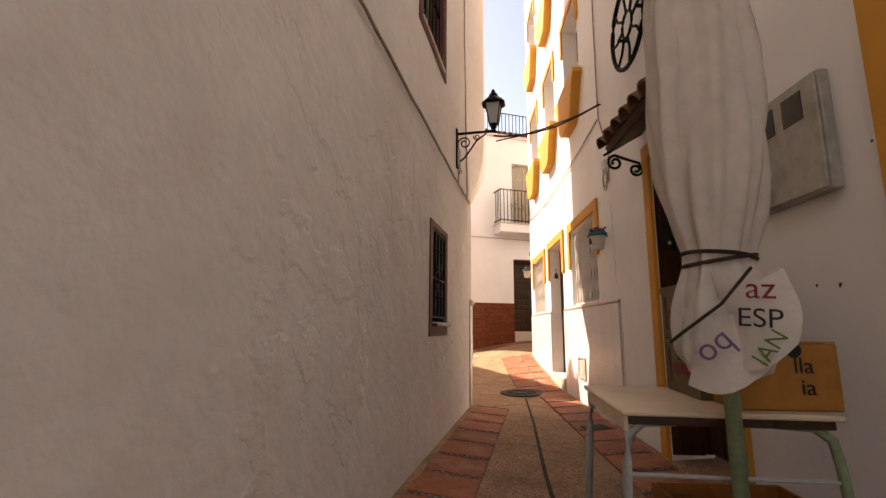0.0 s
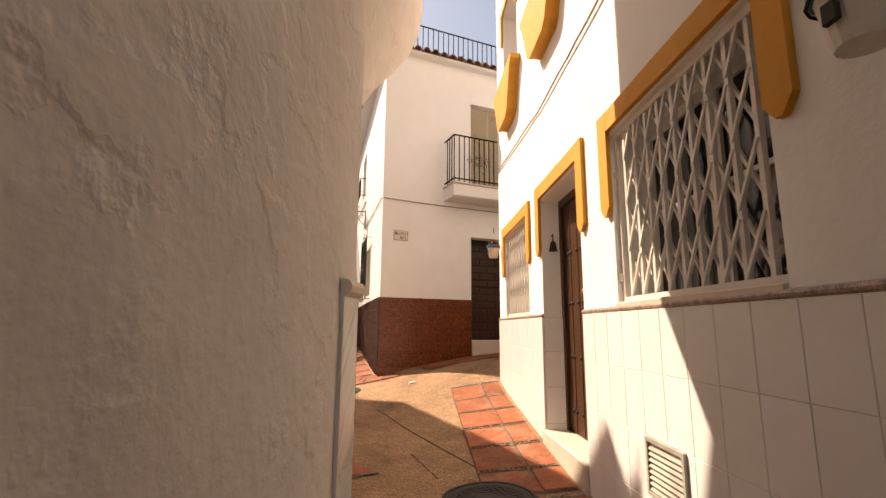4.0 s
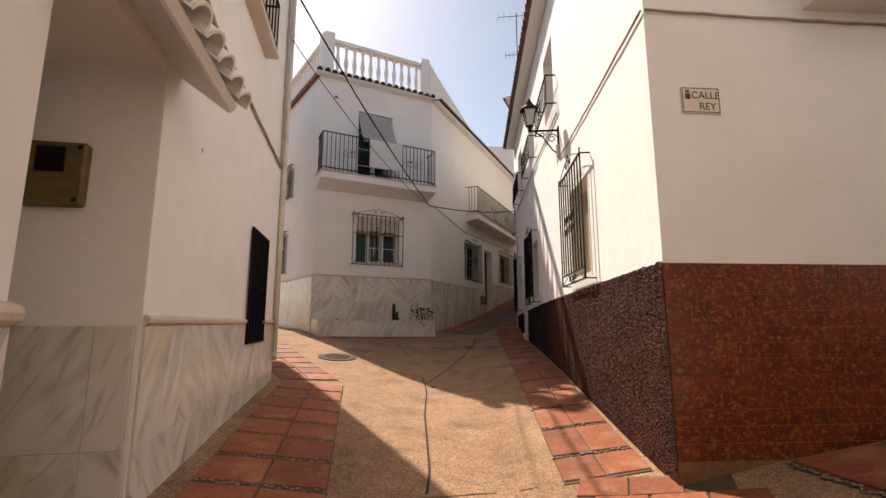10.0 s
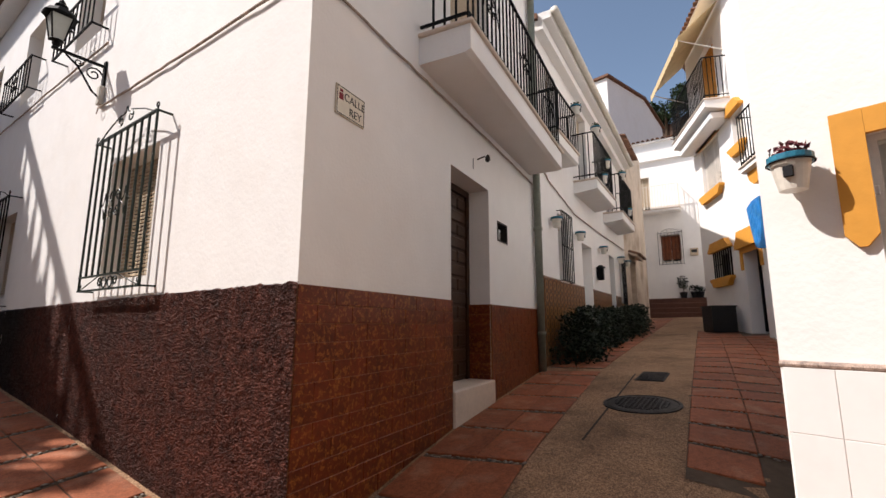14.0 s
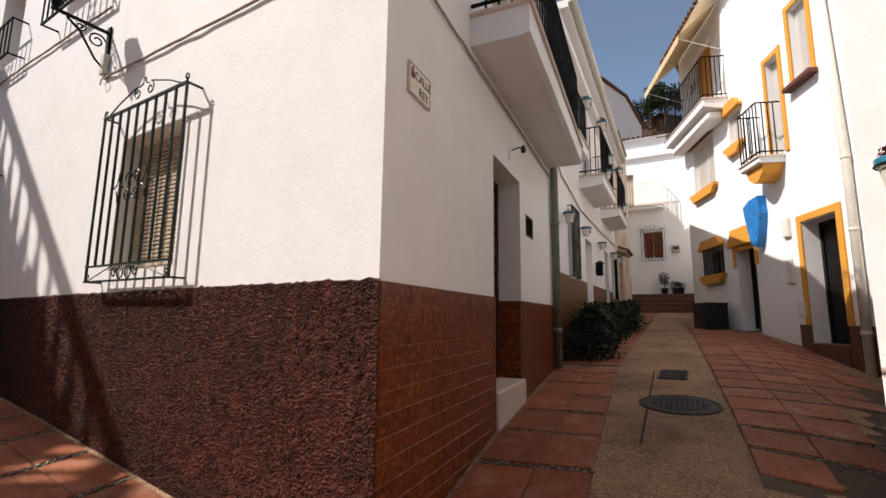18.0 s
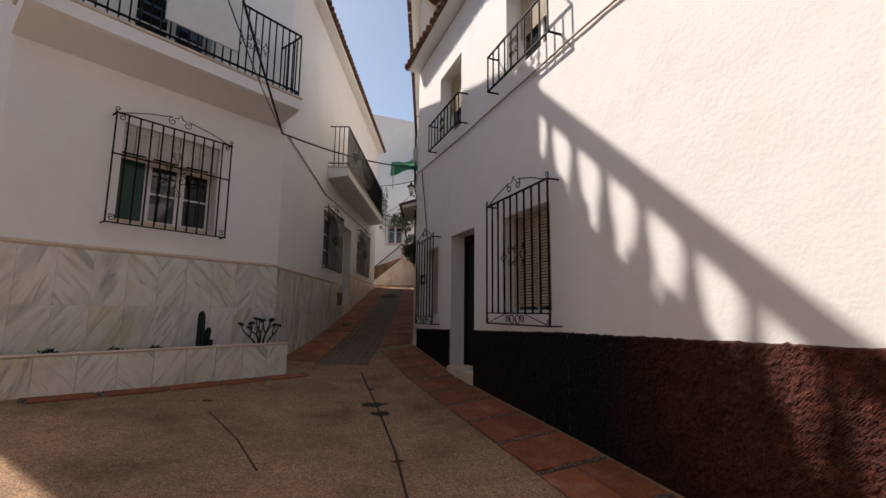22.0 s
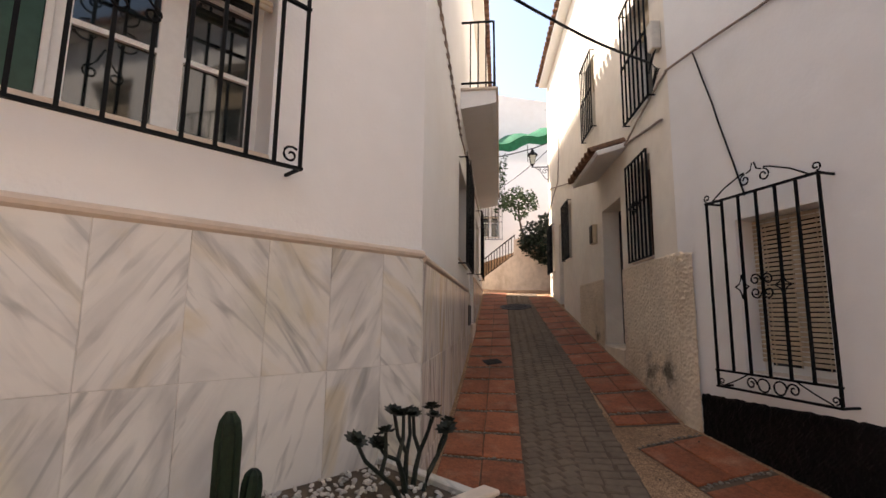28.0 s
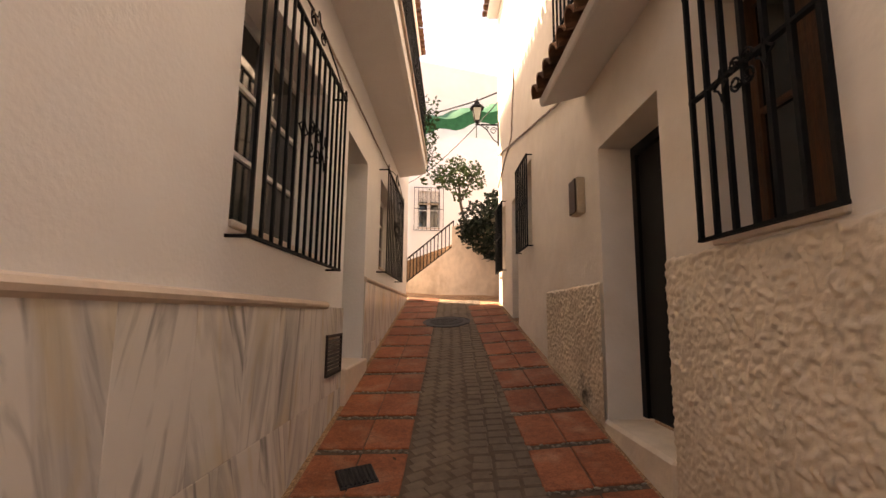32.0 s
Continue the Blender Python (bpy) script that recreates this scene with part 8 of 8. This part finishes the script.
for x in (-0.85, 1.4, 3.2):
    solid("net_pole", Geo().tube([(x, 39.6, 7.9), (x, 39.6, 10.4)], 0.025, 6), PIPE_GREY, "thin metal pole under a shade net", "pole", "shade net poles")
street_lamp(C3, 0.08, 6.25, 0.42, "black wall lantern at the head of the alley")
cable([C3.at(0.1, 0.03, 6.9), (-3.2, 33.2, 7.3)], 0.014, CABLE_BLACK, "black power cables across the alley", sag=0.2)
cable([C3.at(0.1, 0.03, 6.7), (-1.6, 37.2, 6.9)], 0.010, CABLE_BLACK, "black power cables across the alley", sag=0.2)
cable(on(C3, (1.9, 6.4), (1.6, 5.4), (0.1, 5.0)), 0.012, CABLE, "loose painted cables on the alley wall")
g = Geo()
rv = random.Random(4)
for i in range(6):
    x = ME.at(8.0 + i * 0.1, 0.5)
    leaves(g, (x.x, x.y, 6.0 - 0.18 * i), 0.2, 60, 0.08, rv, squash=(1, 1, 1.6))
solid("hanging_plant", g, LEAF, "trailing green plant on a balcony railing", "plant", kind="stuff")


def antenna(x, y, z, h, turn, label="thin metal television aerial on a roof"):
    root = thing("television_aerial", Matrix.Translation((x, y, z)) @ pose(0, 0, 0, 0, 0, turn), label, "aerial", "television aerials")
    part("mast", Geo().tube([(0, 0, -0.1), (0, 0, h)], 0.018, 6), PIPE_GREY, root)
    for q, w in ((h * 0.98, 1.1), (h * 0.64, 0.7)):
        part("boom", Geo().tube([(-w / 2, 0, q), (w / 2, 0, q)], 0.010, 5), PIPE_GREY, root)
        for i in range(7):
            xx = -w / 2 + w * i / 6
            part("element", Geo().tube([(xx, -0.22 + 0.02 * i, q), (xx, 0.22 - 0.02 * i, q)], 0.005, 5), PIPE_GREY, root)


antenna(-1.3, 21.9, 6.95, 3.75, 8)
antenna(2.6, 39.0, 8.3, 3.6, 40)

# ---- clutter at the start of the walk ----
TABLE_TOP = paint("cream_laminate", (0.66, 0.52, 0.36), 0.4, vary=0.05, scale=5, stain=(0.45, 0.32, 0.2), stain_amount=0.3, stain_scale=6)
TUBE_GREEN = paint("pale_green_tube", (0.22, 0.29, 0.17), 0.45, vary=0.15, scale=9)
TUBE_GREY = paint("grey_white_tube", (0.42, 0.43, 0.41), 0.45, vary=0.12, scale=9)
CLOTH = paint("white_parasol_cloth", (0.60, 0.53, 0.46), 0.9, vary=0.07, scale=3, stain=(0.40, 0.31, 0.24), stain_amount=0.4, stain_scale=3, bump=0.25, bump_scale=60)
CRATE = paint("olive_crate_card", (0.17, 0.12, 0.065), 0.7, vary=0.15, scale=5)
CARD = paint("orange_brown_cardboard", (0.40, 0.17, 0.035), 0.8, vary=0.08, scale=6, bump=0.1)
ORANGE = paint("orange_plastic_crate", (0.36, 0.12, 0.02), 0.45, vary=0.15, scale=6)
tb = thing("school_table", pose(1.08, 2.23, 0, 0, 0, -7), "old school table with a cream top and tubular legs", "table")
part("tabletop", Geo().bevel_box(-0.39, 0.39, -0.39, 0.39, 0.832, 0.853, 0.006), TABLE_TOP, tb)
part("apron", Geo().box(-0.36, 0.36, -0.375, -0.36, 0.800, 0.831), WOOD_DARK, tb)
part("side_apron", Geo().box(-0.375, -0.36, -0.37, 0.37, 0.775, 0.831), TABLE_TOP, tb)
part("apron", Geo().box(-0.36, 0.36, 0.36, 0.375, 0.77, 0.831), WOOD_DARK, tb)
for x, y, mt in ((-1, -1, TUBE_GREY), (-1, 1, TUBE_GREY), (1, -1, TUBE_GREEN), (1, 1, TUBE_GREEN)):
    gx, gy = 1.08 + x * 0.40, 2.23 + y * 0.39
    pts = [(x * 0.18, y * 0.34, 0.81), (x * 0.30, y * 0.345, 0.805), (x * 0.355, y * 0.355, 0.76), (x * 0.37, y * 0.36, 0.66), (x * 0.40, y * 0.39, ground(gx, gy) + 0.01)]
    part("leg", Geo().tube(pts, 0.019, 8), mt, tb, "pale green tube" if x > 0 else "grey-white tube", smooth=True)
part("shelf_rod", Geo().tube([(-0.372, -0.362, 0.62), (0.372, -0.362, 0.62)], 0.008, 6), TUBE_GREY, tb)


def crate(m, w, d, h, material, label, group, mark=None):
    root = thing("crate", m, label, "crate", group)
    t = 0.012
    for y0, y1 in ((d / 2 - t, d / 2), (-d / 2, -d / 2 + t)):
        sd = part("side", sheet_with_holes(-w / 2, w / 2, 0, h, [(-0.05, 0.05, h - 0.10, h - 0.06), (-w / 2 + 0.03, -w / 2 + 0.07, 0.04, h - 0.05), (w / 2 - 0.07, w / 2 - 0.03, 0.04, h - 0.05)], y0, y1), material, root)
    for x in (-w / 2, w / 2 - t):
        part("end", Geo().box(x, x + t, -d / 2 + t, d / 2 - t, 0, h), material, root)
    part("bottom", Geo().box(-w / 2 + t, w / 2 - t, -d / 2 + t, d / 2 - t, 0, t), material, root)
    part("rim", Geo().bevel_box(-w / 2 - 0.006, w / 2 + 0.006, -d / 2 - 0.006, -d / 2 + t, h - 0.03, h, 0.004), material, root)
    if mark:
        for i in range(3):
            part("mark", Geo().bevel_box(-0.11 + 0.08 * i, -0.05 + 0.08 * i, -d / 2 - 0.003, -d / 2 + 0.002, h * 0.35, h * 0.55, 0.001), mark, sd, "faded printed mark")
    return root


for i in range(2):
    crate(pose(1.255, 2.315, 0.854 + 0.262 * i, 0, 0, -98 + 2 * i), 0.41, 0.28, 0.256, CRATE, "olive packing crate stacked on a school table", "stacked packing crates", RED_INK)
crate(pose(1.12, 2.0, ground(1.12, 2.0) + 0.005, 0, 0, -4), 0.52, 0.34, 0.42, ORANGE, "orange plastic crate under a school table", "", None)
cb = thing("cardboard_box", pose(1.30, 1.985, 0.890, 0, 0, -6), "orange-brown printed cardboard box", "cardboard box")
part("carton", Geo().bevel_box(-0.19, 0.19, -0.10, 0.10, -0.036, 0.215, 0.006), CARD, cb)
part("flap", Geo().box(-0.185, 0.185, -0.098, 0.0, 0.217, 0.221), CARD, cb)
letters("lla", 0.085, pose(0.06, -0.1015, 0.13), INK, cb, 0.0015)
letters("ia", 0.085, pose(0.07, -0.1015, 0.05), INK, cb, 0.0015)
part("print", Geo().lathe([(0.03, 0), (0.03, 0.003)], 10, pose(0.03, -0.099, 0.19, 90)), INK, cb, "bold black print")

# closed parasol
ps = thing("closed_parasol", pose(1.01, 1.79, 0), "closed white parasol tied with a cord beside a table", "parasol")
part("pole", Geo().tube([(0, 0, ground(1.01, 1.79) + 0.03), (0, 0, 3.5)], 0.027, 10), TUBE_GREEN, ps, "pale green pole", smooth=True)
part("foot", Geo().lathe([(0.20, 0), (0.20, 0.03), (0.05, 0.05), (0.04, 0.14)], 16, pose(0, 0, ground(1.01, 1.79))), CAST_IRON, ps)
prof = [(0.97, 0.09), (1.01, 0.145), (1.08, 0.175), (1.16, 0.178), (1.26, 0.165), (1.35, 0.142), (1.42, 0.12), (1.47, 0.112), (1.52, 0.128), (1.62, 0.16), (1.78, 0.19), (2.0, 0.205), (2.25, 0.205), (2.5, 0.19), (2.8, 0.155), (3.1, 0.12), (3.4, 0.07), (3.5, 0.03)]
g = Geo()
n = 72
zz = np.linspace(0.97, 3.5, 60)
for z in zz:
    r = float(np.interp(z, [p[0] for p in prof], [p[1] for p in prof]))
    for j in range(n):
        a = 2 * math.pi * j / n
        tw = a + 0.35 * math.sin(z * 1.7)
        fold = 0.24 * (abs(math.sin(3.5 * tw + 0.9 * math.sin(z * 2.3))) ** 0.6 - 0.6) + 0.07 * math.sin(13 * tw + z * 4) + 0.04 * math.sin(5 * a - z * 9) + 0.02 * math.sin(31 * a + z * 11)
        hem = 0.05 * math.sin(3 * a + 1) if z < 1.02 else 0
        rr = r * (1 + fold)
        g.v.append((rr * 0.93 * math.cos(a), rr * math.sin(a) * 0.8, z - 0.05 * min(1.0, (z - 0.97) / 0.4) + 0.04 * max(0.0, 1 - (z - 0.97) / 0.12) + hem * 0.5))
for i in range(len(zz) - 1):
    for j in range(n):
        g.f.append((i * n + j, i * n + (j + 1) % n, (i + 1) * n + (j + 1) % n, (i + 1) * n + j))
part("cloth", g, CLOTH, ps, "gathered white cloth", smooth=True)
toward = math.degrees(math.atan2(-1.01, 1.79))
fm = pose(0, 0, 0, 0, 0, toward - 8)
for (a, b, c, d_, tilt) in ((0.0, 0.21, 1.08, 1.36, 3), (-0.11, 0.13, 1.00, 1.25, -6)):
    g = Geo()
    k = 7
    for i in range(k + 1):
        for j in range(k + 1):
            u, v = i / k, j / k
            x = a + (b - a) * u + 0.02 * math.sin(v * 4)
            z = c + (d_ - c) * v - 0.05 * math.sin(u * 3.1) + 0.07 * (u - 0.5) * (1 - v)
            y = -0.165 - 0.04 * (1 - v) + 0.5 * (u - 0.5) ** 2 * 0.4 + 0.006 * math.sin(7 * u + 5 * v)
            g.v.append((x, y, z))
    g.f = [(i * (k + 1) + j, i * (k + 1) + j + 1, (i + 1) * (k + 1) + j + 1, (i + 1) * (k + 1) + j) for i in range(k) for j in range(k)]
    part("valance", g, CLOTH, ps, "printed valance flap", fm, True)
letters("ESP", 0.085, fm @ pose(0.12, -0.214, 1.19, 0, 4, 0), INK, ps)
letters("az", 0.10, fm @ pose(0.13, -0.206, 1.285, 0, 4, 0), RED_INK, ps)
letters("oq", 0.11, fm @ pose(-0.015, -0.216, 1.105, 0, -38, 0), PURPLE_INK, ps)
letters("IAN", 0.07, fm @ pose(0.14, -0.216, 1.10, 0, -55, 0), GREEN_INK, ps)
CORD = paint("dark_cord", (0.05, 0.03, 0.02), 0.9, vary=0.2)
for z0, tilt in ((1.41, 0.02), (1.425, -0.015)):
    part("cord", Geo().tube([(0.126 * math.cos(t), 0.110 * math.sin(t), z0 + tilt * math.cos(t)) for t in np.linspace(0, 2 * math.pi, 25)[:-1]], 0.008, 6, True), CORD, ps)
part("cord", Geo().tube([(0.11, -0.170, 1.36), (0.02, -0.215, 1.24), (-0.10, -0.195, 1.15), (-0.16, -0.13, 1.11)], 0.006, 6), CORD, ps, "", fm)

# meter box and iron ornament on the wall
mb = thing("meter_box", R.put(8.34, 0, 1.755), "off-white meter box with two dark panes", "meter box")
METER = paint("weathered_white_plastic", (0.44, 0.42, 0.36), 0.6, vary=0.12, scale=4, stain=(0.22, 0.19, 0.13), stain_amount=0.7, stain_scale=5)
part("casing", Geo().bevel_box(0, 0.51, -0.05, 0, 0, 0.555, 0.006), METER, mb)
md0 = part("door", Geo().bevel_box(0.008, 0.502, -0.066, -0.051, 0.008, 0.547, 0.006), METER, mb)
for x in (0.10, 0.29):
    part("pane", Geo().bevel_box(x, x + 0.13, -0.070, -0.064, 0.36, 0.50, 0.002), GLASS, md0, "dark pane")
part("lock", Geo().lathe([(0.018, 0), (0.018, 0.012), (0.008, 0.016)], 10, pose(0.03, -0.066, 0.3, 90)), CAST_IRON, mb)
solid("wall_band", Geo().bevel_box(9.04, 9.20, -0.03, -0.001, -0.3, 4.2, 0.008), OCHRE, "ochre painted band down a white wall", "band", kind="structure", m=R.m)
orn = thing("iron_wheel", R.put(y_s(R, 3.9), 0.10, 3.95), "round black wrought iron wheel ornament on a wall", "ornament")
for r in (0.40, 0.12):
    part("hoop", Geo().tube([(r * math.cos(t), 0, r * math.sin(t)) for t in np.linspace(0, 2 * math.pi, 33)[:-1]], 0.022 if r > 0.2 else 0.014, 6, True), IRON, orn)
for i in range(8):
    a = math.pi * i / 4
    part("spoke", Geo().tube([(0.12 * math.cos(a), 0, 0.12 * math.sin(a)), (0.27 * math.cos(a + 0.12), 0, 0.27 * math.sin(a + 0.12)), (0.40 * math.cos(a), 0, 0.40 * math.sin(a))], 0.013, 6), IRON, orn)
for x in (-0.25, 0.25):
    part("wall_tie", Geo().box(x - 0.012, x + 0.012, 0.0, 0.10, -0.012, 0.012), IRON, orn)
ic = thing("intercom", Matrix.Translation(R.at(R_D0[0] + 0.010, -0.09, 1.8)) @ R.m.to_quaternion().to_matrix().to_4x4(), "dark door phone on an ochre door jamb", "intercom")
part("plate", Geo().bevel_box(0.0, 0.02, -0.05, 0.05, 0, 0.25, 0.005), CAST_IRON, ic)
part("button", Geo().bevel_box(0.02, 0.026, -0.012, 0.012, 0.05, 0.08, 0.002), PIPE, ic)
bl = thing("door_bell", Matrix.Translation(R.at(R_DOOR[0] + 0.01, -0.10, 2.05)) @ R.m.to_quaternion().to_matrix().to_4x4(), "small dark bell hung in a door jamb", "bell")
part("bell", Geo().lathe([(0.045, 0), (0.035, 0.03), (0.028, 0.08), (0.012, 0.10)], 12, pose(0.04, 0, 0.02)), CAST_IRON, bl, smooth=True)
part("bracket", Geo().tube([(-0.005, 0, 0.18), (0.04, 0, 0.19), (0.04, 0, 0.11)], 0.006, 6), CAST_IRON, bl)


def vent(face, s0, s1, z0, z1, label, proud=0.025, metal=METER):
    root = thing("wall_vent", face.put(s0, 0, z0), label, "vent", "wall vents")
    w, h = s1 - s0, z1 - z0
    part("frame", sheet_with_holes(0, w, 0, h, [(0.02, w - 0.02, 0.02, h - 0.02)], -proud, -0.002), metal, root)
    part("backing", Geo().box(0.018, w - 0.018, -0.008, -0.003, 0.018, h - 0.018), BIN, root)
    n = int((h - 0.05) / 0.028)
    for i in range(n):
        part("slat", piece_mesh("slat", w - 0.042, 0.02, 0.004, 0.001, metal), None, root, m=pose(w / 2, -proud + 0.008, 0.035 + i * 0.028, 55))
    return root


vent(R, *span(R, 6.18, 6.53), 0.5, 0.78, "white slatted vent in a tiled dado", 0.035)
vent(ME, 4.11, 4.55, 2.15, 2.455, "dark grey slatted vent in a marble dado", 0.035, CAST_IRON)
md = thing("meter_door", B1.put(3.29, 0.02, 0.75), "olive metal meter door in a marble dado", "meter box")
part("door", Geo().bevel_box(0, 0.41, -0.015, 0, 0, 0.36, 0.005), paint("olive_metal", (0.16, 0.15, 0.075), 0.5, vary=0.25, scale=4), md)
part("lock", Geo().lathe([(0.014, 0), (0.014, 0.01), (0.006, 0.013)], 10, pose(0.36, -0.015, 0.18, 90)), CAST_IRON, md)
coil = thing("cable_coil", R.put(5.85, 0.02, 2.8), "loose loop of painted cable by a junction box", "cable")
part("box", Geo().bevel_box(-0.05, 0.05, -0.04, 0, 0.1, 0.22, 0.006), PIPE, coil)
for r in (0.09, 0.13):
    part("loop", Geo().tube([(r * 0.6 * math.cos(t), -0.02, r * math.sin(t)) for t in np.linspace(0, 2 * math.pi, 21)[:-1]], 0.006, 5, True), CABLE, coil)

solid("base_panel", Geo().bevel_box(R_DADO_END - 0.26, R_DADO_END + 0.01, -0.028, -0.019, 0.06, 0.44, 0.003), paint("grey_cement_patch", (0.24, 0.215, 0.19), 0.9, vary=0.15, scale=5, bump=0.3), "grey cement patch at the foot of a tiled dado", "panel", m=R.m)
rr = thing("roof_rail", E.put(0.1, -0.25, 6.98), "low black iron railing of a roof terrace", "railing")
for nm, z in (("bottom_rail", 0.14), ("top_rail", 0.78)):
    part(nm, Geo().box(0, 4.4, -0.012, 0.012, z - 0.009, z + 0.009), IRON, rr)
for i in range(37):
    part("bar", rod_mesh("bar", 0.78, 0.008, IRON), None, rr, m=pose(0.03 + i * 0.1205, 0, 0))

litter = Geo()
rl2 = random.Random(17)
for _ in range(150):
    y = rl2.uniform(1.0, 30.0)
    x = along(y, ((0, 0.5), (7, 1.0), (12, -0.5), (20, -2.5), (31, -1.0))) + rl2.gauss(0, 0.5)
    m = on_ground(x, y, (math.cos(y * 7), math.sin(y * 7)), 0.022)
    r = rl2.uniform(0.006, 0.02)
    litter.add([m @ Vector(q) for q in ((-r, 0, 0), (0, -r * 0.5, 0.003), (r * 1.3, 0, 0.006), (0, r * 0.5, 0.002))], [(0, 1, 2, 3)])
solid("leaf_litter", litter, BARK, "few dry leaf scraps scattered on the street", "litter", kind="stuff")

# chipped plaster and hairline cracks
CHIP = paint("bare_brown_render", (0.16, 0.10, 0.06), 0.95, vary=0.3, scale=20, bump=0.5)


def chip(face, s, z, r, seed, label="chipped patch of bare render in a white wall"):
    rc = random.Random(seed)
    ring = [(s + r * rc.uniform(0.6, 1.2) * math.cos(t), -0.0015, z + r * rc.uniform(0.6, 1.3) * math.sin(t)) for t in np.linspace(0, 6.283, 12)[:-1]]
    solid("plaster_chip", Geo().add(ring, [tuple(range(11))]), CHIP, label, "chip", "plaster chips", "structure", m=face.m)


def crack(face, pts, w=0.006, seed=1):
    """A hairline that wanders between points on a wall."""
    rc, line = random.Random(seed), []
    for (a, b), (c, d) in zip(pts, pts[1:]):
        line += [(a + (c - a) * i / 8 + rc.uniform(-1, 1) * 0.008, b + (d - b) * i / 8) for i in range(8)]
    line.append(pts[-1])
    g = Geo()
    for i, (a, b) in enumerate(line):
        k = w * rc.uniform(0.2, 1.0) / 2
        g.v += [(a - k, -0.0015, b), (a + k, -0.0015, b)]
    g.f = [(2 * i, 2 * i + 1, 2 * i + 3, 2 * i + 2) for i in range(len(line) - 1)]
    solid("wall_crack", g, CHIP, "hairline crack in a plastered wall", "crack", "wall cracks", "structure", m=face.m)


chip(A, 9.10, 1.01, 0.022, 3)
chip(A, 8.2, 2.75, 0.012, 5)
for a, b, r in ((5.66, 1.32, 0.012), (8.75, 1.35, 0.012), (8.62, 1.36, 0.008), (9.0, 1.9, 0.007), (5.5, 2.62, 0.01)):
    chip(R, a, b, r, int(a * 100))
chip(B2, 1.55, 2.62, 0.018, 8)
chip(MS, 0.42, 7.62, 0.05, 9)
crack(R, [(5.875, 2.52), (5.88, 2.31), (5.90, 2.1), (5.90, 1.86), (5.91, 1.62)], 0.010, 2)
crack(R, [(R_DADO_END + 0.03, 1.40), (R_DADO_END + 0.05, 1.1), (R_DADO_END + 0.03, 0.8), (R_DADO_END + 0.06, 0.5)], 0.012, 4)
crack(A, [(7.55, 2.6), (7.56, 2.2), (7.50, 1.8)], 0.006, 6)
crack(C3, [(7.35, 4.0), (7.45, 3.98)], 0.008, 7)
